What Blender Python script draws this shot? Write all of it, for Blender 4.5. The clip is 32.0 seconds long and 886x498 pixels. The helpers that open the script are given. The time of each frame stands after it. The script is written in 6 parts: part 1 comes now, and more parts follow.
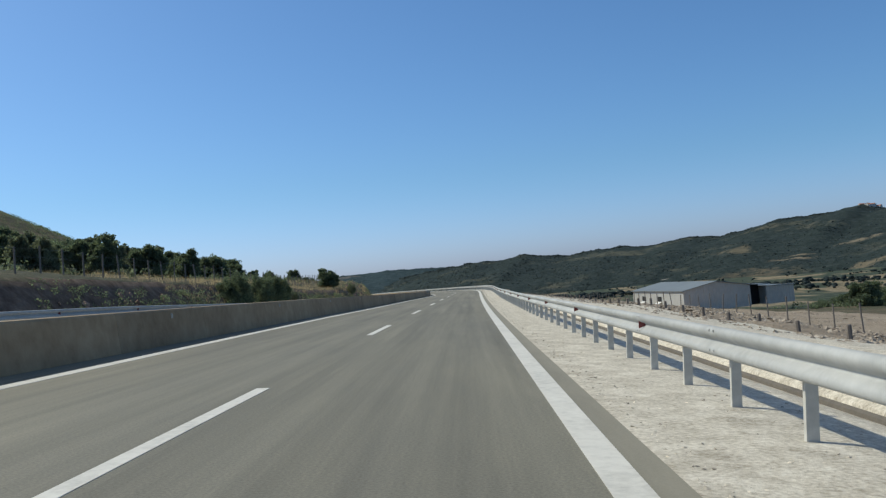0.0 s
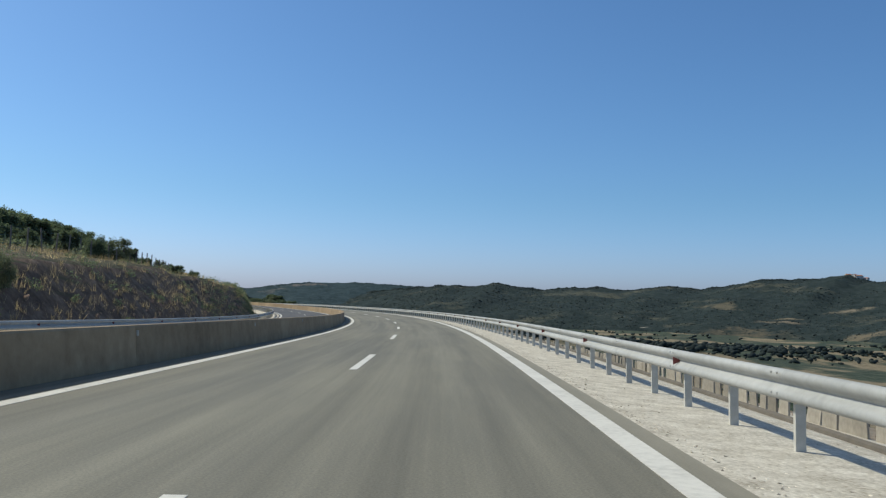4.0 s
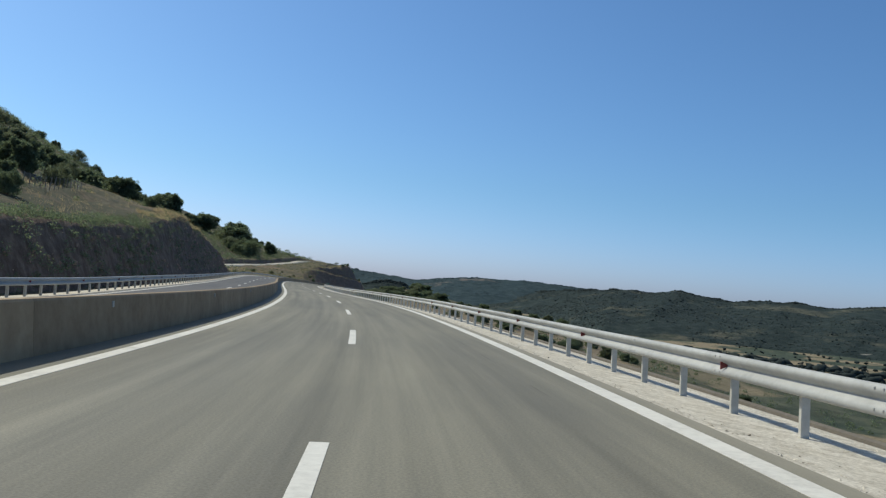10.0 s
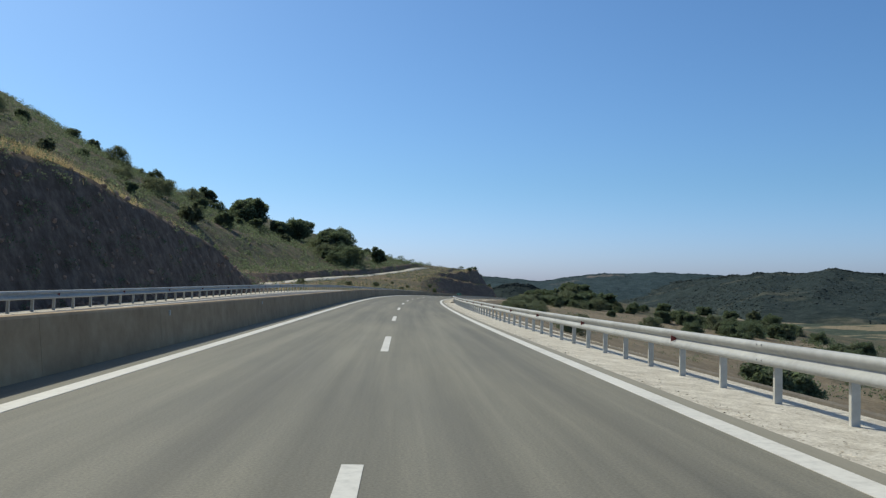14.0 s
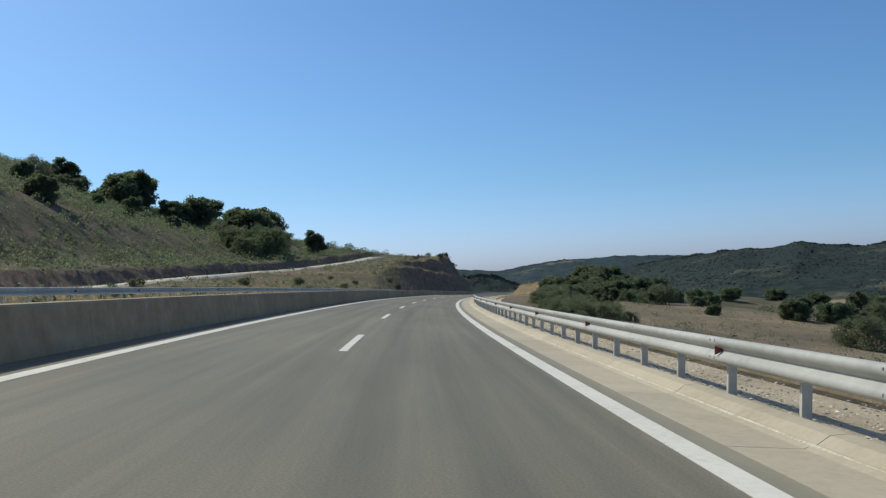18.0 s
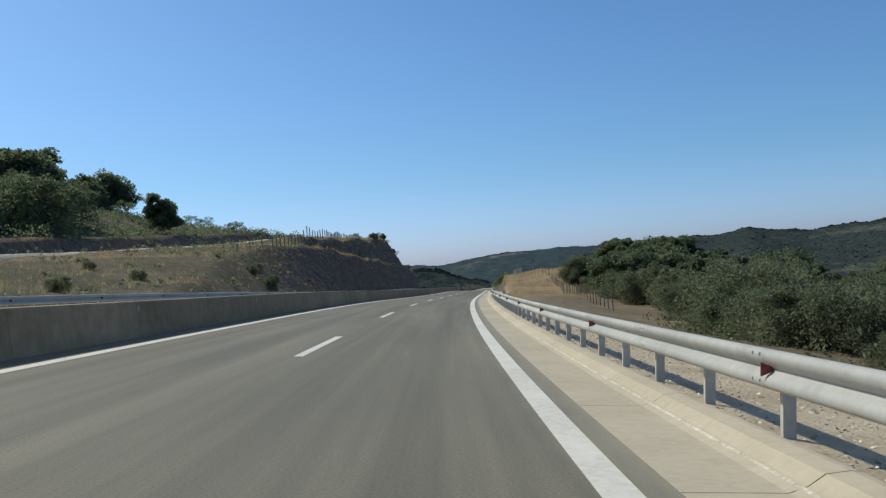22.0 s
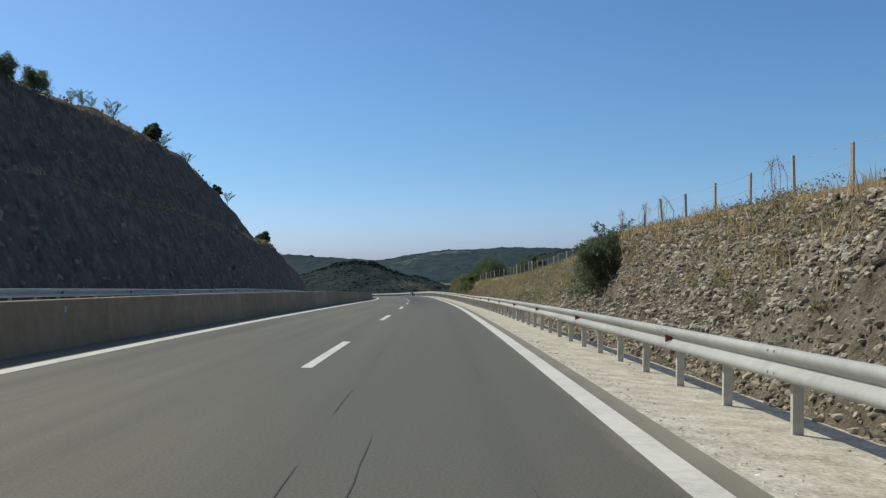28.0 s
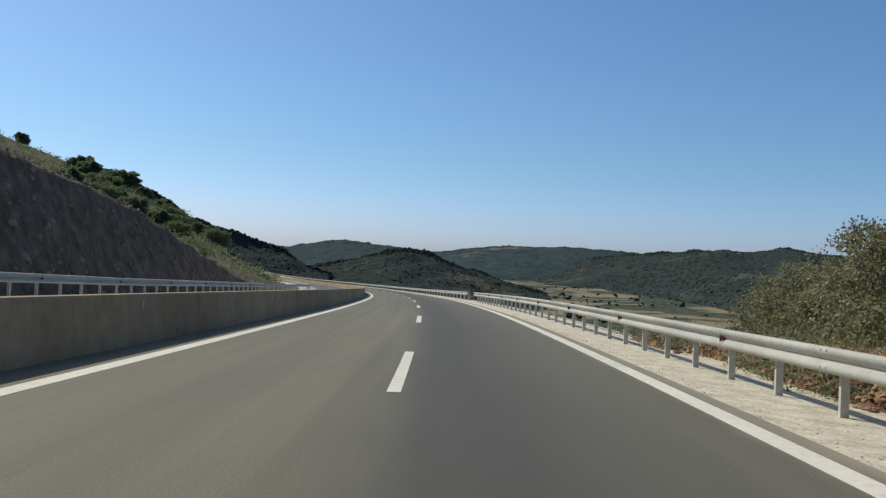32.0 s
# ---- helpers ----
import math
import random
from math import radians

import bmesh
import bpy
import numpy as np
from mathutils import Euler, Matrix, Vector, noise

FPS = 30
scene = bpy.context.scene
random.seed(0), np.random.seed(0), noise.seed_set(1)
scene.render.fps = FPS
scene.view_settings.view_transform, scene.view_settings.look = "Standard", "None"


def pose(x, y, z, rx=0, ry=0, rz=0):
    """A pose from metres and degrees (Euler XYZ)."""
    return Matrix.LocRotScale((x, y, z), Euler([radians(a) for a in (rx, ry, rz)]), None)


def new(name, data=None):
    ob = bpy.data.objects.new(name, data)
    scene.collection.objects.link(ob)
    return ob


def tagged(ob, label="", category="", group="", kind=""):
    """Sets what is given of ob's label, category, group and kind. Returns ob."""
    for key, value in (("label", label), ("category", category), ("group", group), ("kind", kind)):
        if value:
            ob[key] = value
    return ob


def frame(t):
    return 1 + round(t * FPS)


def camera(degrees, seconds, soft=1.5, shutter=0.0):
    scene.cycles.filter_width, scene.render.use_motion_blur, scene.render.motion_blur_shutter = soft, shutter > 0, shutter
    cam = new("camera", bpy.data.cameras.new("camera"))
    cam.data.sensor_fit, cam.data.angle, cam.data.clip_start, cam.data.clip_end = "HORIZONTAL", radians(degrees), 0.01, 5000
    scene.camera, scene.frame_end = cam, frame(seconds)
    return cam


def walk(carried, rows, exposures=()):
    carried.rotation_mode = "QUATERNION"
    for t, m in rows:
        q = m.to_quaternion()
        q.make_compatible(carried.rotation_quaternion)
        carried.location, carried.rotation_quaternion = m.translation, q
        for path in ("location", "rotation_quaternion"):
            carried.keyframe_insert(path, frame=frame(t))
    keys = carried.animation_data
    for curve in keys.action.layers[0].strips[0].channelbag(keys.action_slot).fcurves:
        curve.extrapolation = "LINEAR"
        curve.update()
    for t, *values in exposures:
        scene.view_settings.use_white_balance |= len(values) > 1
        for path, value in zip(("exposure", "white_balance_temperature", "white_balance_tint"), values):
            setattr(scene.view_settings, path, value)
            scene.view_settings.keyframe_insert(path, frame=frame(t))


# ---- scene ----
# ======== camera ========
PATH = (
    (0.0, 2.84, 0.00, 1.105, 91.91, 5.49, 1.64),
    (0.5, 2.76, 14.74, 0.946, 91.94, 4.79, 0.78),
    (1.0, 2.69, 29.47, 0.777, 92.03, 3.95, 0.25),
    (1.5, 2.68, 44.11, 0.605, 92.53, 2.63, -0.44),
    (2.0, 2.70, 58.53, 0.462, 92.82, 1.55, -0.51),
    (2.5, 2.73, 72.69, 0.338, 92.81, 0.49, -0.54),
    (3.0, 2.78, 86.51, 0.225, 92.88, -0.48, -0.57),
    (3.5, 2.57, 100.12, 0.105, 93.10, -1.16, -0.55),
    (4.0, 2.34, 113.59, -0.032, 93.27, -1.60, -0.44),
    (4.5, 2.11, 127.00, -0.189, 93.24, -2.08, 0.32),
    (5.0, 1.78, 140.41, -0.362, 93.24, -2.54, 0.80),
    (5.5, 1.33, 153.81, -0.546, 93.17, -3.29, 1.32),
    (6.0, 0.66, 167.18, -0.739, 93.07, -4.05, 2.00),
    (6.5, -0.20, 180.53, -0.916, 93.00, -4.55, 2.86),
    (7.0, -1.36, 193.83, -1.075, 92.90, -4.98, 3.56),
    (7.5, -2.64, 207.14, -1.209, 92.76, -5.68, 4.48),
    (8.0, -4.28, 220.45, -1.338, 92.57, -6.05, 6.02),
    (8.5, -6.30, 233.76, -1.464, 92.39, -6.14, 7.56),
    (9.0, -8.69, 247.07, -1.586, 92.28, -5.93, 8.57),
    (9.5, -11.48, 260.34, -1.702, 92.28, -5.64, 9.97),
    (10.0, -14.63, 273.57, -1.812, 92.53, -5.40, 10.86),
    (10.5, -18.20, 286.71, -1.917, 92.54, -5.18, 11.99),
    (11.0, -22.11, 299.77, -2.009, 92.47, -4.78, 13.55),
    (11.5, -26.35, 312.71, -2.087, 92.51, -4.53, 14.85),
    (12.0, -30.86, 325.53, -2.160, 92.45, -4.40, 15.97),
    (12.5, -35.52, 338.30, -2.252, 92.40, -3.85, 17.50),
    (13.0, -40.38, 351.03, -2.367, 92.36, -2.56, 18.63),
    (13.5, -45.34, 363.76, -2.497, 92.34, -1.39, 19.08),
    (14.0, -50.39, 376.50, -2.617, 92.40, -0.60, 19.10),
    (14.5, -55.50, 389.22, -2.726, 92.30, 0.35, 17.96),
    (15.0, -60.59, 401.93, -2.821, 92.25, 0.87, 17.19),
    (15.5, -65.66, 414.64, -2.896, 92.16, 1.46, 16.01),
    (16.0, -70.68, 427.38, -2.952, 92.06, 1.96, 14.91),
    (16.5, -75.52, 440.20, -3.007, 92.01, 2.21, 14.38),
    (17.0, -80.27, 453.10, -3.077, 91.99, 2.53, 14.78),
    (17.5, -84.59, 466.16, -3.185, 91.95, 2.56, 14.78),
    (18.0, -88.77, 479.26, -3.311, 91.97, 2.51, 16.17),
    (18.5, -92.74, 492.38, -3.460, 91.92, 2.32, 16.57),
    (19.0, -96.54, 505.49, -3.631, 91.89, 2.17, 16.57),
    (19.5, -100.33, 518.59, -3.798, 91.90, 2.15, 16.60),
    (20.0, -103.97, 531.80, -3.981, 91.84, 2.05, 16.67),
    (20.5, -107.73, 545.01, -4.155, 91.81, 2.01, 16.28),
    (21.0, -111.31, 558.30, -4.342, 91.72, 3.12, 14.86),
    (21.5, -114.77, 571.62, -4.543, 91.60, 3.91, 13.53),
    (22.0, -118.04, 584.98, -4.761, 91.46, 4.00, 12.18),
    (22.5, -121.17, 598.36, -4.974, 91.39, 3.78, 11.17),
    (23.0, -124.11, 611.77, -5.184, 91.31, 3.67, 10.81),
    (23.5, -126.76, 625.22, -5.401, 91.24, 3.75, 10.37),
    (24.0, -129.25, 638.67, -5.642, 91.16, 3.59, 9.53),
    (24.5, -131.53, 652.19, -5.926, 91.07, 3.06, 9.21),
    (25.0, -133.71, 665.81, -6.244, 91.10, 2.35, 8.76),
    (25.5, -135.91, 679.46, -6.549, 90.99, 1.30, 8.64),
    (26.0, -138.03, 693.09, -6.838, 91.00, 0.99, 8.56),
    (26.5, -140.19, 706.68, -7.110, 91.05, 0.89, 8.64),
    (27.0, -142.32, 720.25, -7.365, 91.09, 0.92, 8.71),
    (27.5, -144.50, 733.81, -7.597, 91.09, 0.98, 8.63),
    (28.0, -146.68, 747.37, -7.830, 91.09, 1.12, 8.09),
    (28.5, -148.96, 760.92, -8.106, 90.95, 1.21, 7.87),
    (29.0, -151.27, 774.49, -8.433, 90.83, 0.72, 8.27),
    (29.5, -153.59, 788.09, -8.800, 90.76, 0.23, 9.27),
    (30.0, -155.99, 801.72, -9.188, 90.79, -0.14, 9.50),
    (30.5, -158.44, 815.39, -9.599, 90.76, -0.10, 9.95),
    (31.0, -161.03, 829.11, -10.012, 90.78, -1.13, 10.73),
    (31.5, -163.72, 842.89, -10.409, 90.73, -1.81, 10.95),
    (32.0, -166.58, 856.72, -10.790, 90.68, -2.74, 12.01),
)

cam = camera(55.10, 32.0, soft=1.3)
walk(cam, [(t, pose(x, y, z, rx, ry, rz)) for t, x, y, z, rx, ry, rz in PATH], exposures=[(0.0, 0.0, 6130, 2), (29.0, 0.0, 6170, 2), (32.0, 0.0, 6540, 3)])

# ======== sky and sun ========
SUN_AZ, SUN_EL = radians(66), radians(46)        # to the left of the first heading, and up
world = bpy.data.worlds.new("sky")
scene.world = world
world.use_nodes = True
wn = world.node_tree.nodes
sky = wn.new("ShaderNodeTexSky")
sky.sky_type = "NISHITA"
sky.sun_disc = False
sky.sun_elevation = SUN_EL
sky.sun_rotation = -SUN_AZ
sky.altitude = 1100
sky.air_density, sky.dust_density, sky.ozone_density = 1.0, 2.6, 3.2
wn["Background"].inputs["Strength"].default_value = 0.126
haze = wn.new("ShaderNodeMix")
haze.data_type, haze.blend_type = "RGBA", "MULTIPLY"
haze.inputs[0].default_value = 1.0
low = wn.new("ShaderNodeMapRange")        # the air whitens smoothly towards the horizon
low.interpolation_type = "SMOOTHSTEP"
low.inputs["From Min"].default_value, low.inputs["From Max"].default_value = -0.02, 0.13
split = wn.new("ShaderNodeSeparateXYZ")
tint = wn.new("ShaderNodeMix")
tint.data_type = "RGBA"
tint.inputs[6].default_value, tint.inputs[7].default_value = (0.80, 0.86, 1.27, 1), (0.60, 0.765, 0.93, 1)
world.node_tree.links.new(wn.new("ShaderNodeTexCoord").outputs["Generated"], split.inputs[0])
world.node_tree.links.new(split.outputs["Z"], low.inputs["Value"])
world.node_tree.links.new(low.outputs[0], tint.inputs[0])
high = wn.new("ShaderNodeMapRange")        # the upper sky, never in view, is brightened and warmed to neutralise the shade
high.interpolation_type = "SMOOTHSTEP"
high.inputs["From Min"].default_value, high.inputs["From Max"].default_value = 0.36, 0.80
pale = wn.new("ShaderNodeMix")
pale.data_type = "RGBA"
pale.inputs[7].default_value = (1.08, 0.98, 0.87, 1)
world.node_tree.links.new(split.outputs["Z"], high.inputs["Value"])
world.node_tree.links.new(high.outputs[0], pale.inputs[0])
world.node_tree.links.new(tint.outputs[2], pale.inputs[6])
world.node_tree.links.new(pale.outputs[2], haze.inputs[7])
world.node_tree.links.new(sky.outputs[0], haze.inputs[6])
world.node_tree.links.new(haze.outputs[2], wn["Background"].inputs["Color"])
sun = new("sun", bpy.data.lights.new("sun", "SUN"))
sun.data.energy, sun.data.angle, sun.data.color = 3.7, radians(0.53), (1.0, 0.89, 0.732)
to_sun = Vector((-math.sin(SUN_AZ) * math.cos(SUN_EL), math.cos(SUN_AZ) * math.cos(SUN_EL), math.sin(SUN_EL)))
sun.matrix_world = Matrix.Translation((0, 0, 400)) @ to_sun.to_track_quat("Z", "Y").to_matrix().to_4x4()


# ======== materials ========
def ramp(nt, fac, stops):
    r = nt.nodes.new("ShaderNodeValToRGB")
    while len(r.color_ramp.elements) < len(stops):
        r.color_ramp.elements.new(0.5)
    for el, (p, c) in zip(r.color_ramp.elements, stops):
        el.position, el.color = p, (*c, 1)
    nt.links.new(fac, r.inputs[0])
    return r.outputs[0]


def noise_tex(nt, coord, scale, detail=4.0, rough=0.6, stretch=None):
    if stretch:
        mp = nt.nodes.new("ShaderNodeMapping")
        mp.inputs["Scale"].default_value = stretch
        nt.links.new(coord, mp.inputs[0])
        coord = mp.outputs[0]
    n = nt.nodes.new("ShaderNodeTexNoise")
    n.inputs["Scale"].default_value, n.inputs["Detail"].default_value, n.inputs["Roughness"].default_value = scale, detail, rough
    nt.links.new(coord, n.inputs["Vector"])
    return n.outputs["Fac"]


def mix(nt, a, b, fac, kind="MIX"):
    m = nt.nodes.new("ShaderNodeMix")
    m.data_type, m.blend_type = "RGBA", kind
    for sock, v in ((m.inputs[0], fac), (m.inputs[6], a), (m.inputs[7], b)):
        if isinstance(v, (int, float)):
            sock.default_value = v
        elif isinstance(v, tuple):
            sock.default_value = (*v, 1)
        else:
            nt.links.new(v, sock)
    return m.outputs[2]


def scaled(nt, v, lo, hi, gain0, gain1):
    m = nt.nodes.new("ShaderNodeMapRange")
    for i, x in zip((1, 2, 3, 4), (lo, hi, gain0, gain1)):
        m.inputs[i].default_value = x
    nt.links.new(v, m.inputs[0])
    return m.outputs[0]


def surface(name, colors, scale=1.0, big=0.05, rough=0.85, metal=0.0, bump=0.3, bump_scale=None, coord="Object", stretch=None, island=0.0, objrand=0.0, dist=0.02, spec=0.3):
    """A two-scale noisy surface: colors is a list of stops, dark to light; big is the scale of the patches."""
    m = bpy.data.materials.new(name)
    m.use_nodes = True
    nt = m.node_tree
    b = nt.nodes["Principled BSDF"]
    tc = nt.nodes.new("ShaderNodeTexCoord").outputs[coord]
    fine = noise_tex(nt, tc, scale, 6, 0.65, stretch)
    patch = noise_tex(nt, tc, big, 4, 0.6, stretch)
    add = nt.nodes.new("ShaderNodeMath")
    add.operation = "MULTIPLY_ADD"
    nt.links.new(fine, add.inputs[0])
    add.inputs[1].default_value = 0.55
    half = nt.nodes.new("ShaderNodeMath")
    half.operation = "MULTIPLY"
    half.inputs[1].default_value = 0.45
    nt.links.new(patch, half.inputs[0])
    nt.links.new(half.outputs[0], add.inputs[2])
    n = len(colors)
    col = ramp(nt, add.outputs[0], [(0.33 + 0.34 * i / max(1, n - 1), c) for i, c in enumerate(colors)])
    for amount, node, sock in ((island, "ShaderNodeNewGeometry", "Random Per Island"), (objrand, "ShaderNodeObjectInfo", "Random")):
        if amount:
            v = scaled(nt, nt.nodes.new(node).outputs[sock], 0, 1, 1 - amount, 1 + amount)
            vec = nt.nodes.new("ShaderNodeVectorMath")
            vec.operation = "SCALE"
            nt.links.new(col, vec.inputs[0])
            nt.links.new(v, vec.inputs[3])
            col = vec.outputs[0]
    nt.links.new(col, b.inputs["Base Color"])
    b.inputs["Roughness"].default_value, b.inputs["Metallic"].default_value = rough, metal
    b.inputs["Specular IOR Level"].default_value = spec
    if bump:
        bn = nt.nodes.new("ShaderNodeBump")
        bn.inputs["Strength"].default_value, bn.inputs["Distance"].default_value = bump, dist
        h = noise_tex(nt, tc, bump_scale or scale, 5, 0.7, stretch)
        nt.links.new(h, bn.inputs["Height"])
        nt.links.new(bn.outputs[0], b.inputs["Normal"])
    return m


def leafy(m, share=0.5):
    """Lets light through the leaves."""
    nt = m.node_tree
    b = nt.nodes["Principled BSDF"]
    col = b.inputs["Base Color"].links[0].from_socket
    tr = nt.nodes.new("ShaderNodeBsdfTranslucent")
    nt.links.new(mix(nt, col, (1.35, 1.38, 1.2), 1.0, "MULTIPLY"), tr.inputs["Color"])
    mx = nt.nodes.new("ShaderNodeMixShader")
    mx.inputs[0].default_value = share
    nt.links.new(b.outputs[0], mx.inputs[1])
    nt.links.new(tr.outputs[0], mx.inputs[2])
    nt.links.new(mx.outputs[0], nt.nodes["Material Output"].inputs["Surface"])
    return m


def asphalt_material(name, dark, light, newer=None):
    """Worn asphalt on the road's own coordinates: speckle, long wheel-path streaks and patches."""
    m = bpy.data.materials.new(name)
    m.use_nodes = True
    nt = m.node_tree
    b = nt.nodes["Principled BSDF"]
    uv = nt.nodes.new("ShaderNodeTexCoord").outputs["UV"]
    speck = noise_tex(nt, uv, 38, 3, 0.8)
    streak = noise_tex(nt, uv, 1.0, 5, 0.65, (1.7, 0.03, 1))
    patch = noise_tex(nt, uv, 1.0, 5, 0.65, (0.35, 0.06, 1))
    base = ramp(nt, streak, [(0.3, dark), (0.68, light)])
    base = mix(nt, base, ramp(nt, patch, [(0.35, (0.80, 0.80, 0.82)), (0.65, (1.12, 1.10, 1.06))]), 0.8, "MULTIPLY")
    base = mix(nt, base, ramp(nt, speck, [(0.3, (0.62, 0.62, 0.62)), (0.7, (1.38, 1.37, 1.34))]), 0.75, "MULTIPLY")
    if newer:
        # the paving beyond 430 m is an older, darker lot
        lot = nt.nodes.new("ShaderNodeSeparateXYZ")
        nt.links.new(uv, lot.inputs[0])
        base = mix(nt, base, (0.82, 0.81, 0.79), scaled(nt, lot.outputs["Y"], 400, 520, 0, 1), "MULTIPLY")
        # the right lane is of a later, darker course beyond 700 m
        sep = nt.nodes.new("ShaderNodeSeparateXYZ")
        nt.links.new(uv, sep.inputs[0])
        wob = nt.nodes.new("ShaderNodeMath")
        wob.operation = "MULTIPLY_ADD"
        nt.links.new(noise_tex(nt, uv, 1.0, 4, 0.6, (0.5, 0.05, 1)), wob.inputs[0])
        wob.inputs[1].default_value = 1.6
        nt.links.new(sep.outputs["X"], wob.inputs[2])
        lane = scaled(nt, wob.outputs[0], 0.0, 2.2, 0.35, 0.9)
        along = scaled(nt, sep.outputs["Y"], 690, 716, 0, 1)
        both = nt.nodes.new("ShaderNodeMath")
        both.operation = "MULTIPLY"
        nt.links.new(lane, both.inputs[0])
        nt.links.new(along, both.inputs[1])
        dark_course = mix(nt, newer, ramp(nt, speck, [(0.3, (0.6, 0.6, 0.6)), (0.7, (1.4, 1.4, 1.4))]), 0.75, "MULTIPLY")
        base = mix(nt, base, dark_course, both.outputs[0])
        # an oily band beside the lane line on the last stretch
        off = scaled(nt, wob.outputs[0], 0.5, 1.3, 0, 0.85)
        back = scaled(nt, wob.outputs[0], 2.0, 3.6, 1, 0)
        oily = nt.nodes.new("ShaderNodeMath")
        oily.operation = "MULTIPLY"
        nt.links.new(off, oily.inputs[0])
        nt.links.new(back, oily.inputs[1])
        oily_far = nt.nodes.new("ShaderNodeMath")
        oily_far.operation = "MULTIPLY"
        nt.links.new(oily.outputs[0], oily_far.inputs[0])
        nt.links.new(scaled(nt, sep.outputs["Y"], 815, 860, 0, 1), oily_far.inputs[1])
        base = mix(nt, base, (0.060, 0.058, 0.055), oily_far.outputs[0])
    if newer:
        # dark wheel tracks that wander along the lanes
        wander = scaled(nt, noise_tex(nt, uv, 1.0, 2, 0.5, (0.0, 0.012, 1)), 0, 1, -0.55, 0.55)
        fade = scaled(nt, noise_tex(nt, uv, 1.0, 3, 0.6, (0.15, 0.02, 1)), 0.42, 0.62, 0.0, 1.0)
        for c, strength in ((-2.95, 0.30), (-1.25, 0.26), (1.05, 0.16), (2.75, 0.18)):
            off = nt.nodes.new("ShaderNodeMath")
            off.operation = "ADD"
            nt.links.new(sep.outputs["X"], off.inputs[0])
            nt.links.new(wander, off.inputs[1])
            gap = nt.nodes.new("ShaderNodeMath")
            gap.operation = "SUBTRACT"
            nt.links.new(off.outputs[0], gap.inputs[0])
            gap.inputs[1].default_value = c
            size = nt.nodes.new("ShaderNodeMath")
            size.operation = "ABSOLUTE"
            nt.links.new(gap.outputs[0], size.inputs[0])
            band = nt.nodes.new("ShaderNodeMath")
            band.operation = "MULTIPLY"
            nt.links.new(scaled(nt, size.outputs[0], 0.06, 0.30, strength, 0.0), band.inputs[0])
            nt.links.new(fade, band.inputs[1])
            base = mix(nt, base, (0.055, 0.052, 0.047), band.outputs[0])
        edge = nt.nodes.new("ShaderNodeMath")
        edge.operation = "MULTIPLY_ADD"
        nt.links.new(noise_tex(nt, uv, 1.0, 5, 0.7, (3.0, 0.6, 1)), edge.inputs[0])
        edge.inputs[1].default_value = 0.9
        nt.links.new(sep.outputs["X"], edge.inputs[2])
        base = mix(nt, base, (0.31, 0.285, 0.22), scaled(nt, edge.outputs[0], 3.9, 4.7, 0, 0.75))
    nt.links.new(base, b.inputs["Base Color"])
    b.inputs["Roughness"].default_value = 0.78
    b.inputs["Specular IOR Level"].default_value = 0.35
    bn = nt.nodes.new("ShaderNodeBump")
    bn.inputs["Strength"].default_value, bn.inputs["Distance"].default_value = 0.35, 0.006
    nt.links.new(speck, bn.inputs["Height"])
    nt.links.new(bn.outputs[0], b.inputs["Normal"])
    return m


M_ASPHALT = asphalt_material("worn_asphalt", (0.142, 0.135, 0.105), (0.230, 0.218, 0.169), (0.113, 0.108, 0.087))
M_ASPHALT_DARK = asphalt_material("newer_asphalt", (0.075, 0.075, 0.078), (0.105, 0.104, 0.104))
M_PAINT = surface("road_paint", [(0.50, 0.48, 0.425), (0.655, 0.63, 0.56), (0.74, 0.715, 0.64)], 9, 0.7, 0.6, bump=0.2, bump_scale=40, dist=0.002)
M_GRAVEL = surface("pale_gravel", [(0.285, 0.25, 0.19), (0.545, 0.50, 0.412), (0.77, 0.725, 0.62)], 20, 2.5, 0.95, bump=0.6, bump_scale=30, dist=0.02)
M_SPOIL = surface("tan_stony_spoil", [(0.33, 0.265, 0.18), (0.52, 0.43, 0.305), (0.70, 0.60, 0.455)], 17, 0.6, 0.95, bump=1.0, bump_scale=20, dist=0.05)
M_RUBBLE = surface("brown_stony_ground", [(0.19, 0.15, 0.105), (0.30, 0.245, 0.18), (0.42, 0.355, 0.27)], 3.0, 0.25, 0.95, bump=1.0, bump_scale=7, dist=0.1)
M_CONCRETE = surface("weathered_concrete", [(0.225, 0.158, 0.092), (0.31, 0.228, 0.138), (0.39, 0.30, 0.19)], 2.5, 0.35, 0.9, bump=0.25, bump_scale=30, dist=0.004, objrand=0.13)
M_GUTTER = surface("gutter_concrete", [(0.37, 0.325, 0.245), (0.43, 0.38, 0.29), (0.48, 0.425, 0.335)], 9, 0.8, 0.9, bump=0.25, bump_scale=30, dist=0.004, objrand=0.06)
M_STEEL = surface("galvanised_steel", [(0.325, 0.33, 0.318), (0.40, 0.405, 0.39), (0.465, 0.47, 0.45)], 6, 0.9, 0.62, metal=0.0, bump=0.05, bump_scale=12, dist=0.003, objrand=0.05)
M_POST = surface("galvanised_post", [(0.42, 0.41, 0.37), (0.51, 0.50, 0.45), (0.60, 0.585, 0.53)], 8, 1.5, 0.6, metal=0.0, bump=0.1, bump_scale=20, dist=0.003, objrand=0.08)
M_RED = surface("red_reflector", [(0.15, 0.04, 0.04), (0.25, 0.06, 0.055)], 20, 2, 0.35, bump=0)
M_PLATE = surface("pale_plate", [(0.66, 0.65, 0.61), (0.78, 0.77, 0.73)], 20, 2, 0.5, bump=0)
M_MARKER = surface("dusty_marker", [(0.36, 0.34, 0.30), (0.46, 0.44, 0.40)], 20, 2, 0.6, bump=0)
